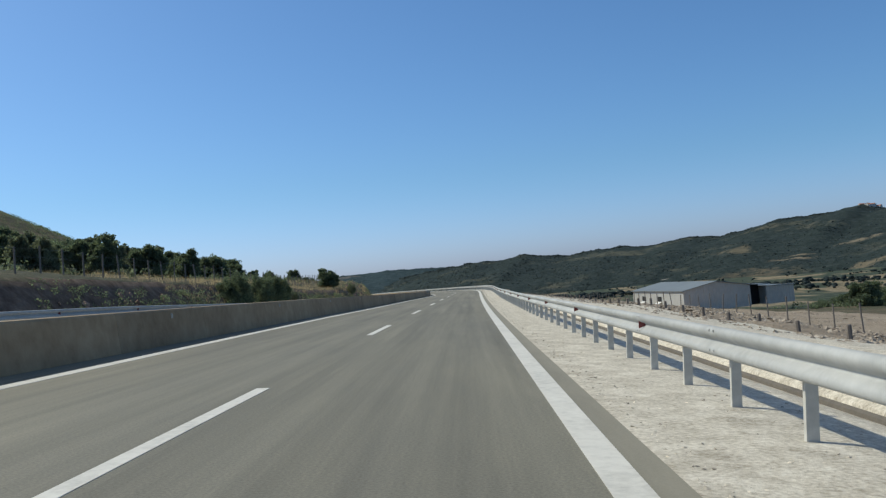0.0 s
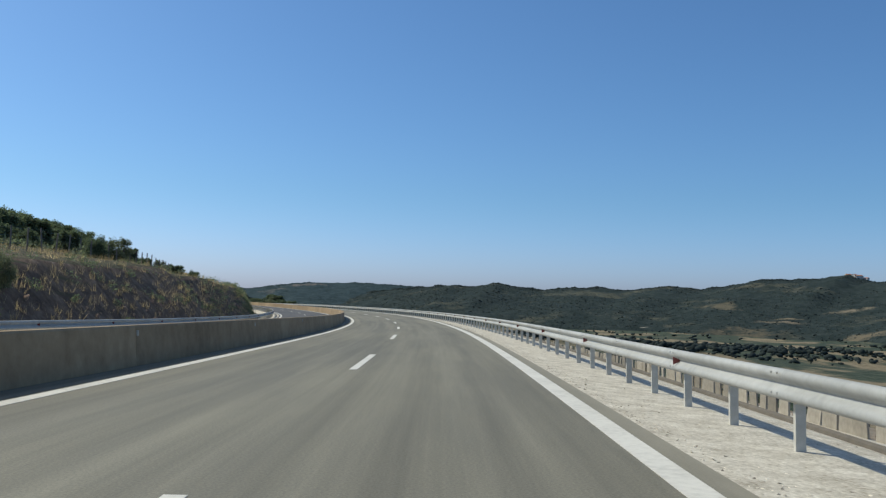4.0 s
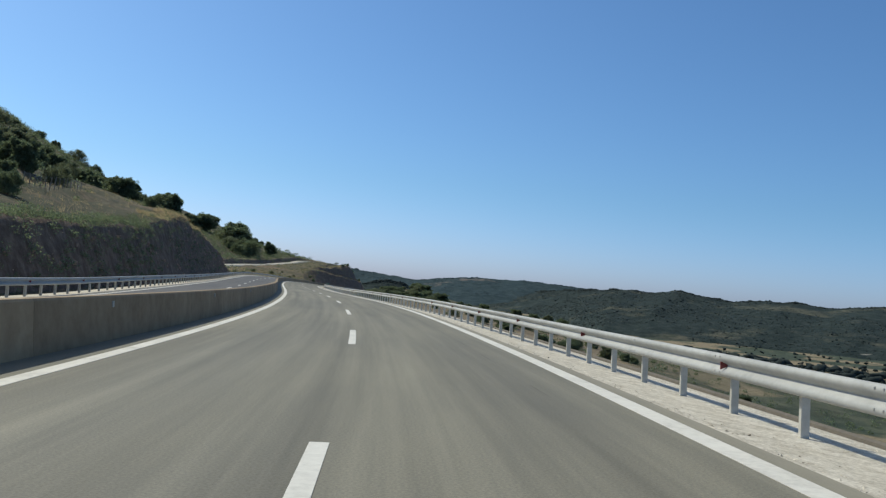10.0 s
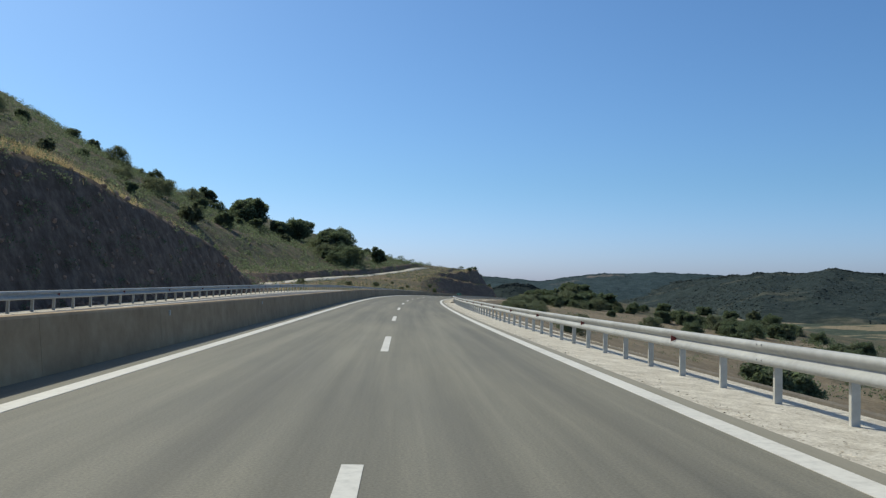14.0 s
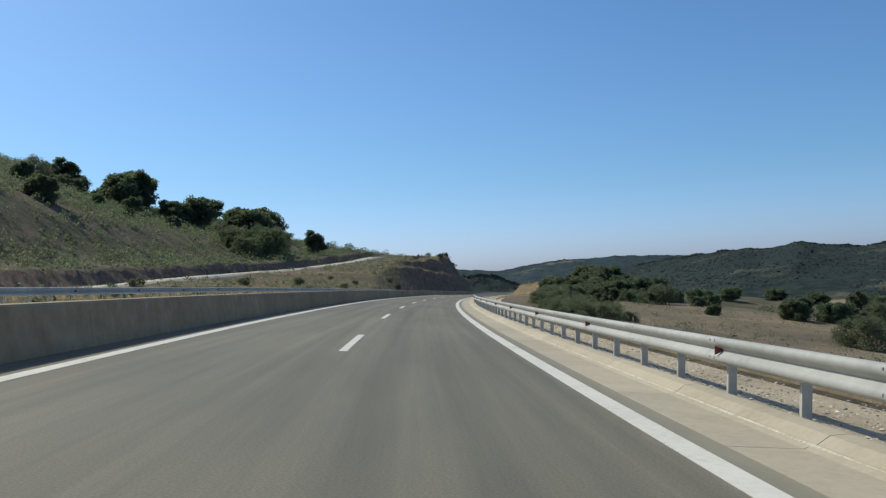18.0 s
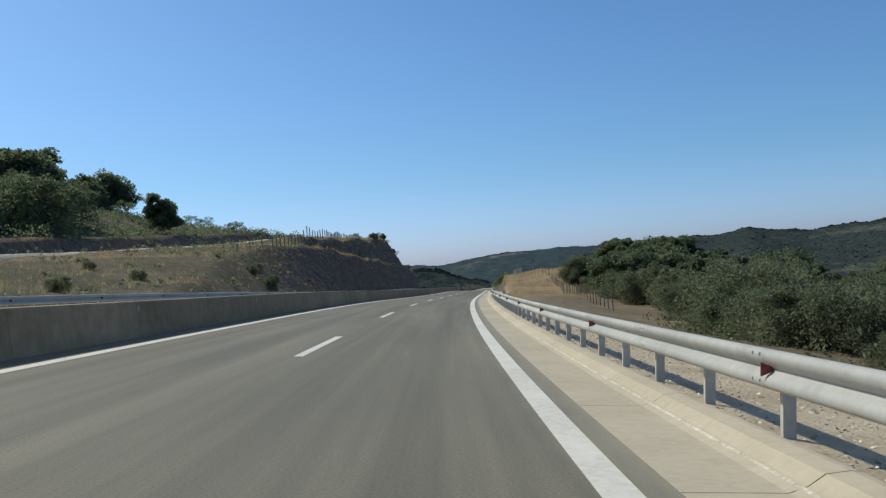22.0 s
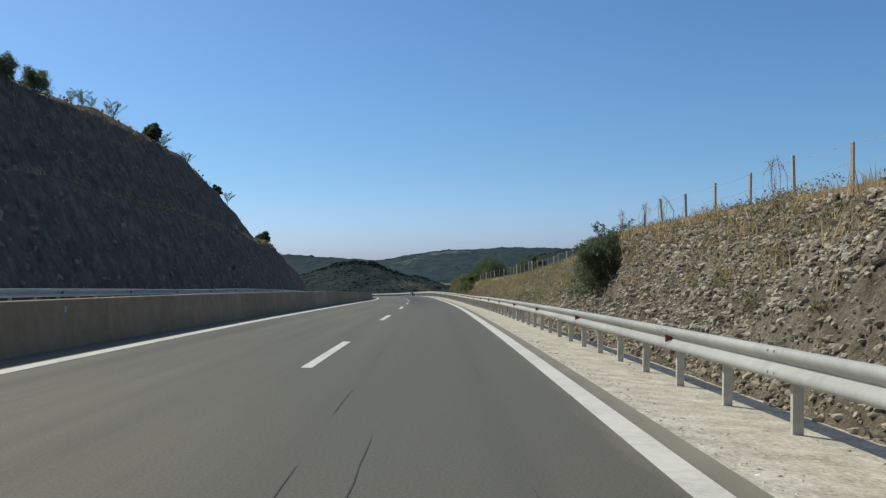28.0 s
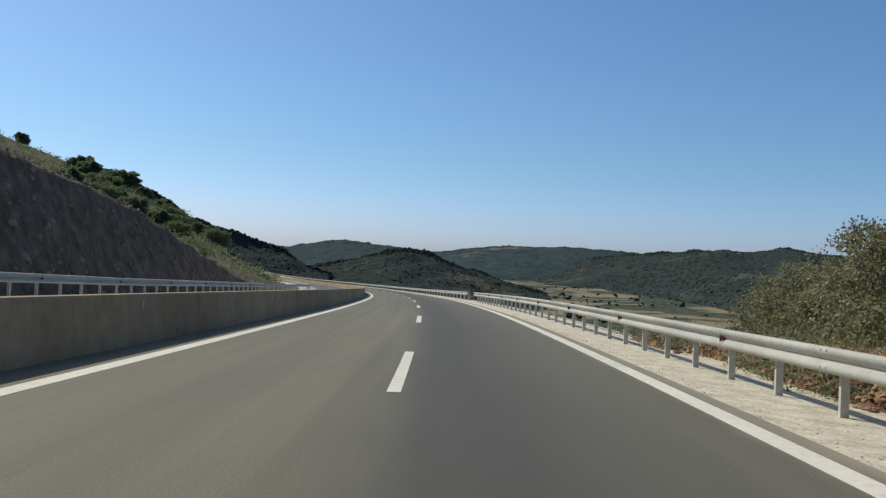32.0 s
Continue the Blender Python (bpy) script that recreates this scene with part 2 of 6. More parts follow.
M_ROCK_DARK = surface("red_brown_cut_rock", [(0.155, 0.108, 0.083), (0.32, 0.224, 0.168), (0.43, 0.322, 0.248)], 1.1, 0.09, 0.95, bump=1.0, bump_scale=1.7, dist=0.35)
M_LEAF = leafy(surface("oak_leaves", [(0.080, 0.103, 0.064), (0.134, 0.165, 0.098), (0.195, 0.226, 0.136)], 1.4, 0.2, 0.75, bump=0, island=0.35))
M_LEAF_OLIVE = leafy(surface("dusty_leaves", [(0.096, 0.115, 0.073), (0.150, 0.168, 0.107), (0.208, 0.222, 0.142)], 1.6, 0.2, 0.8, bump=0, island=0.35))
M_LEAF_YELLOW = leafy(surface("yellow_green_leaves", [(0.08, 0.10, 0.025), (0.14, 0.16, 0.04), (0.20, 0.21, 0.07)], 1.6, 0.2, 0.8, bump=0, island=0.35))
M_STRAW_GROUND = surface("matted_straw", [(0.13, 0.092, 0.052), (0.25, 0.183, 0.108), (0.38, 0.292, 0.18)], 2.2, 0.18, 0.95, bump=1.0, bump_scale=6, dist=0.12)
M_CUT_FACE = surface("rubbly_limestone_face", [(0.062, 0.050, 0.037), (0.165, 0.139, 0.104), (0.33, 0.295, 0.24)], 3.0, 0.5, 0.95, bump=1.0, bump_scale=6, dist=0.15)
M_DRY_FIELD = surface("dry_brown_field", [(0.080, 0.067, 0.043), (0.172, 0.135, 0.085), (0.285, 0.230, 0.148)], 1.1, 0.06, 0.95, bump=0.9, bump_scale=3, dist=0.15)
M_BARK = surface("bark", [(0.06, 0.045, 0.035), (0.12, 0.10, 0.08)], 6, 1.2, 0.95, bump=0.6, bump_scale=9)
M_STRAW = leafy(surface("dry_grass", [(0.27, 0.198, 0.11), (0.42, 0.322, 0.19), (0.56, 0.445, 0.28)], 1.2, 0.15, 0.95, bump=0, island=0.3))
M_STONE = surface("broken_limestone", [(0.185, 0.150, 0.115), (0.30, 0.254, 0.20), (0.42, 0.372, 0.308)], 3.0, 0.4, 0.95, bump=0.6, bump_scale=8, dist=0.03, island=0.35, objrand=0.25)
M_WOOD = surface("grey_fence_wood", [(0.15, 0.13, 0.11), (0.24, 0.21, 0.18)], 6, 1, 0.9, bump=0.4, bump_scale=14)
M_WIRE = surface("fence_wire", [(0.22, 0.21, 0.20), (0.30, 0.29, 0.28)], 6, 1, 0.6, metal=0.5, bump=0)
M_SHEET = surface("corrugated_sheet", [(0.46, 0.45, 0.42), (0.56, 0.55, 0.51)], 2, 0.3, 0.5, metal=0.25, bump=0.1)
M_ROOF = surface("grey_roof_sheet", [(0.20, 0.215, 0.205), (0.27, 0.285, 0.27)], 2, 0.3, 0.45, metal=0.3, bump=0.1)
# near-black colour painted in for the unlit insides of openings and windows
M_DARK = surface("opening_shade", [(0.02, 0.02, 0.02), (0.035, 0.035, 0.035)], 3, 0.5, 0.9, bump=0)
M_TAR = surface("crack_tar", [(0.062, 0.057, 0.048), (0.095, 0.088, 0.074)], 8, 0.6, 0.8, bump=0)
M_SIGN = surface("green_sign", [(0.01, 0.12, 0.06), (0.015, 0.16, 0.08)], 5, 1, 0.4, bump=0)
M_TILE = surface("terracotta_roof", [(0.30, 0.12, 0.07), (0.42, 0.18, 0.10)], 2, 0.4, 0.9, bump=0.3)
M_PLASTER = surface("pale_plaster", [(0.55, 0.50, 0.44), (0.66, 0.62, 0.56)], 2, 0.3, 0.9, bump=0.1)


def ground_material():
    """Dry hillside: straw, bare red-brown soil and scrub by patches; steep faces show rock."""
    m = bpy.data.materials.new("dry_hillside")
    m.use_nodes = True
    nt = m.node_tree
    b = nt.nodes["Principled BSDF"]
    tc = nt.nodes.new("ShaderNodeTexCoord").outputs["Object"]
    fine = noise_tex(nt, tc, 1.3, 8, 0.7)
    mid = noise_tex(nt, tc, 0.12, 6, 0.65)
    wide = noise_tex(nt, tc, 0.02, 5, 0.6)
    straw = ramp(nt, fine, [(0.32, (0.075, 0.064, 0.044)), (0.5, (0.14, 0.116, 0.078)), (0.68, (0.24, 0.198, 0.134))])
    scrub = ramp(nt, fine, [(0.35, (0.058, 0.060, 0.040)), (0.65, (0.12, 0.118, 0.076))])
    soil = ramp(nt, fine, [(0.35, (0.11, 0.082, 0.058)), (0.65, (0.23, 0.18, 0.135))])
    rock = ramp(nt, noise_tex(nt, tc, 0.9, 9, 0.75), [(0.34, (0.085, 0.064, 0.050)), (0.5, (0.16, 0.122, 0.096)), (0.68, (0.27, 0.21, 0.165))])
    col = mix(nt, straw, scrub, ramp(nt, mid, [(0.38, (0, 0, 0)), (0.53, (1, 1, 1))]))
    col = mix(nt, col, soil, ramp(nt, wide, [(0.56, (0, 0, 0)), (0.66, (1, 1, 1))]))
    geo = nt.nodes.new("ShaderNodeNewGeometry")
    sep = nt.nodes.new("ShaderNodeSeparateXYZ")
    nt.links.new(geo.outputs["True Normal"], sep.inputs[0])
    steep = nt.nodes.new("ShaderNodeMath")
    steep.operation = "MULTIPLY_ADD"
    nt.links.new(mid, steep.inputs[0])
    steep.inputs[1].default_value = 0.3
    nt.links.new(sep.outputs["Z"], steep.inputs[2])
    col = mix(nt, rock, col, ramp(nt, steep.outputs[0], [(0.84, (0, 0, 0)), (0.95, (1, 1, 1))]))
    # the valley floor: woods and hedges with dry fields between
    pos = nt.nodes.new("ShaderNodeSeparateXYZ")
    nt.links.new(tc, pos.inputs[0])
    crowns = ramp(nt, noise_tex(nt, tc, 0.08, 6, 0.7), [(0.36, (0.030, 0.042, 0.030)), (0.5, (0.055, 0.070, 0.050)), (0.66, (0.095, 0.108, 0.072))])
    field = ramp(nt, noise_tex(nt, tc, 0.3, 5, 0.6), [(0.35, (0.16, 0.132, 0.085)), (0.65, (0.28, 0.235, 0.155))])
    floor_col = mix(nt, crowns, field, ramp(nt, noise_tex(nt, tc, 0.011, 6, 0.55), [(0.505, (0, 0, 0)), (0.545, (1, 1, 1))]))
    col = mix(nt, floor_col, col, scaled(nt, pos.outputs["Z"], -32, -23, 0, 1))
    nt.links.new(col, b.inputs["Base Color"])
    b.inputs["Roughness"].default_value = 0.95
    b.inputs["Specular IOR Level"].default_value = 0.1
    bn = nt.nodes.new("ShaderNodeBump")
    bn.inputs["Strength"].default_value, bn.inputs["Distance"].default_value = 0.9, 0.25
    nt.links.new(noise_tex(nt, tc, 1.9, 8, 0.75), bn.inputs["Height"])
    nt.links.new(bn.outputs[0], b.inputs["Normal"])
    return m


def forest_material(name, tree_scale, bare, scars=(), haze_tone=(1.0, 1.0, 1.0)):
    """Wooded hills from afar: dark crowns, dry clearings and bare earth by patches; distance haze is tinted into the
    crowns.
    """
    m = bpy.data.materials.new(name)
    m.use_nodes = True
    nt = m.node_tree
    b = nt.nodes["Principled BSDF"]
    tc = nt.nodes.new("ShaderNodeTexCoord").outputs["Object"]
    crowns = noise_tex(nt, tc, tree_scale, 6, 0.7)
    wide = noise_tex(nt, tc, tree_scale * 0.09, 7, 0.62)
    # crown greens are pulled towards blue in place of air haze
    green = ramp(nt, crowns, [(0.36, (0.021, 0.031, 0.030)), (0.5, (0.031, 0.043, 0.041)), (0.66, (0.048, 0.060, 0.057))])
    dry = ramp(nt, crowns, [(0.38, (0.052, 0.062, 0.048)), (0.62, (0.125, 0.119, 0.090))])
    # multiplies painted distance haze into the greens
    green = mix(nt, green, haze_tone, 1.0, "MULTIPLY")
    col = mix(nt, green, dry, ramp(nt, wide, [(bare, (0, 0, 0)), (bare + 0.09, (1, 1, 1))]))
    for (cx, cy, cz), (rx, ry, rz), stone in scars:
        mp = nt.nodes.new("ShaderNodeMapping")
        mp.vector_type = "TEXTURE"
        mp.inputs["Location"].default_value, mp.inputs["Scale"].default_value = (cx, cy, cz), (rx, ry, rz)
        nt.links.new(tc, mp.inputs[0])
        ln = nt.nodes.new("ShaderNodeVectorMath")
        ln.operation = "LENGTH"
        nt.links.new(mp.outputs[0], ln.inputs[0])
        sm = nt.nodes.new("ShaderNodeMath")
        sm.operation = "MULTIPLY_ADD"
        nt.links.new(noise_tex(nt, tc, 0.026, 6, 0.75), sm.inputs[0])
        sm.inputs[1].default_value = 3.4
        nt.links.new(ln.outputs["Value"], sm.inputs[2])
        col = mix(nt, stone, col, scaled(nt, sm.outputs[0], 1.95, 2.55, 0, 1))
    nt.links.new(col, b.inputs["Base Color"])
    b.inputs["Roughness"].default_value = 0.95
    b.inputs["Specular IOR Level"].default_value = 0.05
    bn = nt.nodes.new("ShaderNodeBump")
    bn.inputs["Strength"].default_value, bn.inputs["Distance"].default_value = 0.7, 0.3 / tree_scale
    nt.links.new(crowns, bn.inputs["Height"])
    nt.links.new(bn.outputs[0], b.inputs["Normal"])
    return m


M_GROUND = ground_material()
CLEARINGS = [(615, 1948, 0, 38, 36, (0.130, 0.118, 0.085)), (656, 1726, -16, 46, 24, (0.215, 0.182, 0.132)), (690, 1770, -13, 34, 12, (0.20, 0.17, 0.12)), (832, 1830, 4, 46, 16, (0.19, 0.165, 0.12)), (535, 1626, -56, 66, 60, (0.115, 0.102, 0.074)), (710, 1506, -41, 80, 26, (0.15, 0.13, 0.092)), (428, 2560, 22, 140, 110, (0.088, 0.092, 0.072)), (411, 1780, -44, 12, 8, (0.30, 0.285, 0.25))]
M_FOREST = forest_material("wooded_ridge", 0.05, 0.56, [((x, y, z), (rx * 1.3, ry * 1.3, 60), c) for x, y, z, rx, ry, c in CLEARINGS])
# lifted and blued: the haze over the far ranges is in the colour
M_FOREST_HAZED = forest_material("haze_tinted_range", 0.03, 0.66, [((-610, 4150, 30), (130, 170, 34), (0.17, 0.145, 0.13)), ((-690, 3800, 0), (70, 220, 30), (0.19, 0.165, 0.145)), ((-420, 4100, 20), (60, 120, 12), (0.2, 0.18, 0.16))], (1.15, 1.3, 1.5))

# ======== the road's axis ========
KAPPA = [0.19784, 0.05430, -0.15304, -0.18331, 0.33123, 1.41998, 2.02498, 1.97730, 2.00574, 1.62574, 0.53066, -0.10385, -0.49358, -0.81428, -0.92203, -0.96170, -1.06655, -0.88255, -0.53484, -0.13342, 0.03868, 0.18126, 0.71523, 0.92131, 0.83702, 0.74925, 0.68120, 0.64416, 0.62497, 0.61503, 0.60989, 0.60723, 0.60582, 0.60502, 0.60447]
GRADE = [-1.0429, -1.1876, -1.3548, -1.0546, -1.2707, -1.4397, -1.0131, -0.9119, -0.7625, -0.4736, -0.9574, -0.7167, -0.3052, -0.6039, -0.9784, -1.2904, -1.6804, -1.6109, -2.4084, -2.0757, -1.6494, -2.7153, -3.1212, -2.6743, -3.2368, -3.7067, -3.6787, -3.3323, -2.8854, -2.4377, -2.0371, -1.7017, -1.4321, -1.2169, -1.0350]
FALL = [8.355, 8.190, 6.803, 2.704, -0.888, -3.021, -4.015, -3.869, -3.844, -3.157, -0.508, 1.898, 4.290, 6.697, 8.098, 8.400, 8.167, 7.522, 6.182, 4.815, 4.158, 4.764, 4.547, 1.205, -1.628, -2.348, -2.252, -1.876, -1.510, -1.210, -0.978, -0.806, -0.686, -0.606, -0.555]

KAPPA[25:] = [0.9, 1.01, 1.1, 1.13, 1.06, 0.9, 0.68, 0.42, 0.18, -0.02, -0.16, -0.24, -0.27, -0.25, -0.19, -0.08, 0.06, 0.24, 0.44, 0.65, 0.87, 1.09]
GRADE[25:] = [-3.6, -3.42, -3.09, -2.82, -2.6, -2.38, -2.11, -1.76, -1.32, -0.84, -0.37, 0.02, 0.33, 0.55, 0.71, 0.81, 0.86, 0.87, 0.84, 0.78, 0.7, 0.61]
FALL += [-0.5] * 12
STEP = 2.0
SG = np.arange(-40.0, 1800.1, STEP)
SK = -40.0 + 40.0 * np.arange(47)
_k, _g = np.interp(SG, SK, KAPPA) * 1e-3, np.interp(SG, SK, GRADE) * 1e-2
E_ = np.interp(SG, SK, FALL) * 1e-2
PSI = np.concatenate([[0], np.cumsum((_k[1:] + _k[:-1]) / 2 * STEP)])
i0 = 20
PSI -= PSI[i0]
_m = (PSI[1:] + PSI[:-1]) / 2
AX = np.concatenate([[0], np.cumsum(-np.sin(_m) * STEP)])
AY = np.concatenate([[0], np.cumsum(np.cos(_m) * STEP)])
AZ = np.concatenate([[0], np.cumsum((_g[1:] + _g[:-1]) / 2 * STEP)])
AX, AY, AZ = AX - AX[i0], AY - AY[i0], AZ - AZ[i0]


def psi_at(s):
    return np.interp(s, SG, PSI)


def fall_at(s):
    return np.interp(s, SG, E_)


def place(s, u, zrel):
    """World points: s along the axis, u to its right, zrel above the axis's height."""
    ps = psi_at(s)
    s_out = np.where(s < SG[0], s - SG[0], np.where(s > SG[-1], s - SG[-1], 0.0))
    return np.stack([np.interp(s, SG, AX) + u * np.cos(ps) - s_out * np.sin(ps), np.interp(s, SG, AY) + u * np.sin(ps) + s_out * np.cos(ps), np.interp(s, SG, AZ) + zrel], -1)


DROP_S = [75, 130, 210, 260, 315, 345, 372, 405, 480, 500, 560, 610, 700, 715]
DROP = [-0.05, 0.04, 0.10, 0.11, 0.14, 0.10, 0.03, 0.02, 0.02, -0.05, -0.06, -0.07, -0.06, 0.0]


def deck(s, u, h):
    """On the banked plane of the road, h above it; the verge sinks a little on the left-hand bends."""
    h = h - np.interp(s, DROP_S, DROP) * np.clip((np.asarray(u) - 4.15) / 1.4, 0, 1)
    lift = np.interp(s, [825, 868, 1000, 1100], [0.0, 0.36, 0.36, 0.0]) * np.clip((-np.asarray(u) - 5.15) / 1.5, 0, 1)
    return place(s, u, h - u * fall_at(s) + lift)


def deck_pose(s, u, h):
    """A pose on the banked plane: y along the road, x to its right."""
    p = deck(np.array([s]), np.array([float(u)]), np.array([float(h)]))[0]
    q = deck(np.array([s + 1.0]), np.array([float(u)]), np.array([float(h)]))[0]
    fwd = Vector(q - p).normalized()
    ps = float(psi_at(s))
    right = Vector((math.cos(ps), math.sin(ps), -float(fall_at(s))))
    right = (right - right.dot(fwd) * fwd).normalized()
    up = right.cross(fwd)
    m = Matrix((right, fwd, up)).transposed().to_4x4()
    m.translation = p
    return m


def upright_pose(s, u, z_world, turn=0.0):
    p = place(np.array([float(s)]), np.array([float(u)]), np.array([0.0]))[0]
    return Matrix.Translation((p[0], p[1], z_world)) @ Matrix.Rotation(float(psi_at(s)) + turn, 4, "Z")


# ======== mesh helpers ========
def mesh_of(name, verts, faces, material, smooth=False, uvs=None):
    me = bpy.data.meshes.new(name)
    me.from_pydata([tuple(map(float, v)) for v in verts], [], [tuple(int(i) for i in f) for f in faces])
    me.materials.append(material)
    if uvs is not None:
        lay = me.uv_layers.new(name="road")
        idx = np.empty(len(me.loops), dtype=np.int32)
        me.loops.foreach_get("vertex_index", idx)
        lay.data.foreach_set("uv", np.asarray(uvs, dtype=np.float32)[idx].ravel())
    if smooth:
        me.polygons.foreach_set("use_smooth", [True] * len(me.polygons))
    me.update()
    return me


def grid_mesh(name, P, material, smooth=False, uvs=None, closed=False, caps=False):
    """P: rows x cols x 3; closed joins the last column to the first."""
    r, c = P.shape[:2]
    i = np.arange(r * c).reshape(r, c)
    cols = c if closed else c - 1
    nxt = np.roll(i, -1, axis=1)
    a, b = i[:-1, :cols].ravel(), nxt[:-1, :cols].ravel()
    d, e = i[1:, :cols].ravel(), nxt[1:, :cols].ravel()
    faces = np.stack([a, b, e, d], -1).tolist()
    if caps and closed:
        faces += [list(i[0][::-1]), list(i[-1])]
    return mesh_of(name, P.reshape(-1, 3), faces, material, smooth, None if uvs is None else uvs.reshape(-1, 2))


def link(name, me, parent=None, label=""):
    ob = new(name, me)
    if parent is not None:
        ob.parent = parent
    if label:
        ob["label"] = label
    return ob


def empty(name, at=(0, 0, 0)):
    ob = new(name)
    ob.location = at
    return ob


def sweep(name, s0, s1, prof, material, ds=2.0, closed=False, parent=None, label="", smooth=False):
    """A cross-section of (u, h) carried along the road on its banked plane."""
    n = max(2, int(math.ceil((s1 - s0) / ds)) + 1)
    s = np.linspace(s0, s1, n)
    S = np.repeat(s[:, None], len(prof), 1)
    U = np.repeat(np.array([p[0] for p in prof])[None], n, 0)
    Hh = np.repeat(np.array([p[1] for p in prof])[None], n, 0)
    P = deck(S, U, Hh)
    me = grid_mesh(name, P, material, smooth, np.stack([U, S], -1), closed, closed)
    return link(name, me, parent, label)


def box_mesh(name, x0, x1, y0, y1, z0, z1, material, bevel=0.0):
    bm = bmesh.new()
    bmesh.ops.create_cube(bm, size=1)
    for v in bm.verts:
        v.co = ((x0 + x1) / 2 + v.co.x * (x1 - x0), (y0 + y1) / 2 + v.co.y * (y1 - y0), (z0 + z1) / 2 + v.co.z * (z1 - z0))
    if bevel:
        bmesh.ops.bevel(bm, geom=bm.edges[:], offset=bevel, segments=1, affect="EDGES")
    me = bpy.data.meshes.new(name)
    bm.to_mesh(me)
    bm.free()
    me.materials.append(material)
    return me


# ======== the lie of the land ========
KS = [-60, 0, 50, 100, 150, 200, 250, 300, 350, 400, 450, 500, 550, 600, 650, 680, 700, 750, 800, 850, 900, 950, 1000, 1100, 1170, 1400, 1800]
N30 = [5.1, 4.9, 5.3, 4.8, 4.6, 5.3, 5.3, 5.4, 6.9, 10.5, 12.3, 1.5, 1.7, 2.5, 3.8, 6.2, 9.4, 10.2, 11.3, 12.8, 11.9, 8.6, 5.0, 4.2, 7.0, 3, 2]
N60 = [7.2, 7.3, 8.1, 8.2, 8.4, 8.4, 9.6, 10.8, 13.5, 17, 20, 19, 13, 9.2, 11.0, 12.2, 13.4, 15.5, 18.0, 19.8, 19.0, 17.0, 14.0, 19.0, 26.0, 10, 8]
N90 = [9.7, 9.2, 10.2, 10.8, 10.5, 11.5, 12, 13, 16, 20.5, 24, 26, 28, 30.5, 25.7, 24.5, 23.5, 23.3, 24.5, 25.8, 23, 21.8, 21.0, 30, 37.5, 18, 14]
N120 = [11.5, 11.0, 12.0, 12.6, 12.5, 14, 14, 14.5, 17, 22, 28.5, 34, 40, 47, 44, 38.5, 36.5, 33.4, 28, 30, 27, 26, 29, 40, 49, 30, 22]
N200 = [13.5, 13.2, 14.0, 14, 14.5, 17, 16, 17, 20, 27, 42, 52, 66, 86, 87, 85, 81, 68, 62, 54, 42, 40, 46, 62, 75, 50, 40]
# the dirt track that climbs the hollow
TS = [498, 530, 600, 627, 660, 706, 742, 777, 806, 830]
TU = [22, 34, 44, 46, 48, 48, 48, 49, 49, 46]
TZ = [0.8, 1.3, 3.0, 4.4, 5.9, 8.2, 10.5, 12.7, 15.3, 16.6]
# crest of the rock cut beside the far carriageway, and of its upper bench
CS = [-60, 40, 75, 115, 145, 165, 190, 208, 245, 272, 300, 340, 365, 385, 408, 430, 440, 450, 462, 475, 485, 494, 660, 680, 700, 715, 740, 750, 800, 835, 865, 886, 900, 917, 936, 950, 964, 985, 1000, 1800]
CUT = [3.4, 3.5, 3.6, 2.8, 2.4, 3.8, 4.2, 3.7, 3.2, 2.9, 3.1, 3.7, 5.2, 7.4, 9.1, 8.9, 8.1, 7.0, 5.6, 3.2, 1.7, 1.0, 1.7, 3.4, 6.8, 8.5, 8.8, 7.9, 7.6, 7.9, 8.8, 8.4, 8.1, 7.2, 5.6, 3.6, 1.7, 0.5, -0.4, -1.0]
BENCH_S = [-60, 730, 740, 754, 779, 802, 830, 846, 872, 881, 888, 896, 905, 910, 1800]
BENCH = [0, 0, 2.1, 3.1, 4.6, 6.0, 7.8, 8.7, 8.5, 7.7, 5.7, 3.5, 1.2, 0, 0]
# right-hand ground: height at 8, 14, 30, 60, 150 and 300 m
RS = [-60, 60, 150, 190, 240, 320, 400, 460, 500, 560, 620, 680, 715, 730, 745, 760, 798, 806, 830, 860, 872, 885, 905, 940, 1000, 1800]
R8 = [-0.5, -0.4, -0.5, -0.7, -1.0, -1.0, -0.9, -0.7, -0.7, -0.8, -0.8, -0.6, -0.4, 0.6, 1.1, 2.2, 2.7, 2.1, 1.75, 1.85, 1.5, 1.0, -0.3, -0.9, -0.7, -0.9]
R14 = [-1.5, -1.4, -2.3, -4.2, -5.7, -5.7, -4.7, -2.8, -2.2, -2.6, -2.3, -1.3, -0.5, 0.6, 2.4, 2.9, 3.1, 2.6, 2.1, 2.1, 1.8, 1.3, -1.2, -3.5, -4.2, -3.8]
R30 = [-4.6, -4.8, -6.3, -9.3, -13.3, -13.4, -11.5, -8.4, -6.6, -5.4, -3.9, -2.2, -1.8, 0.8, 3.0, 3.4, 3.2, 2.8, 2.3, 2.2, 1.8, 0.8, -4, -9, -9.3, -8.6]
R60 = [-7.2, -7.0, -8.1, -12.7, -19.7, -21.5, -20, -16.5, -14, -11.0, -8.2, -5.8, -5.2, -4.2, -3.2, -2.6, -2.2, -2.2, -2.2, -2.2, -3.1, -4.0, -9, -14, -16, -14]
R150 = [-12.9, -11.7, -14.6, -20.7, -28.7, -31.5, -31, -29, -27, -24, -21, -19, -18, -17, -16.0, -15.0, -15.0, -15.1, -15.5, -16.0, -17.0, -18.0, -20, -25, -28, -26]
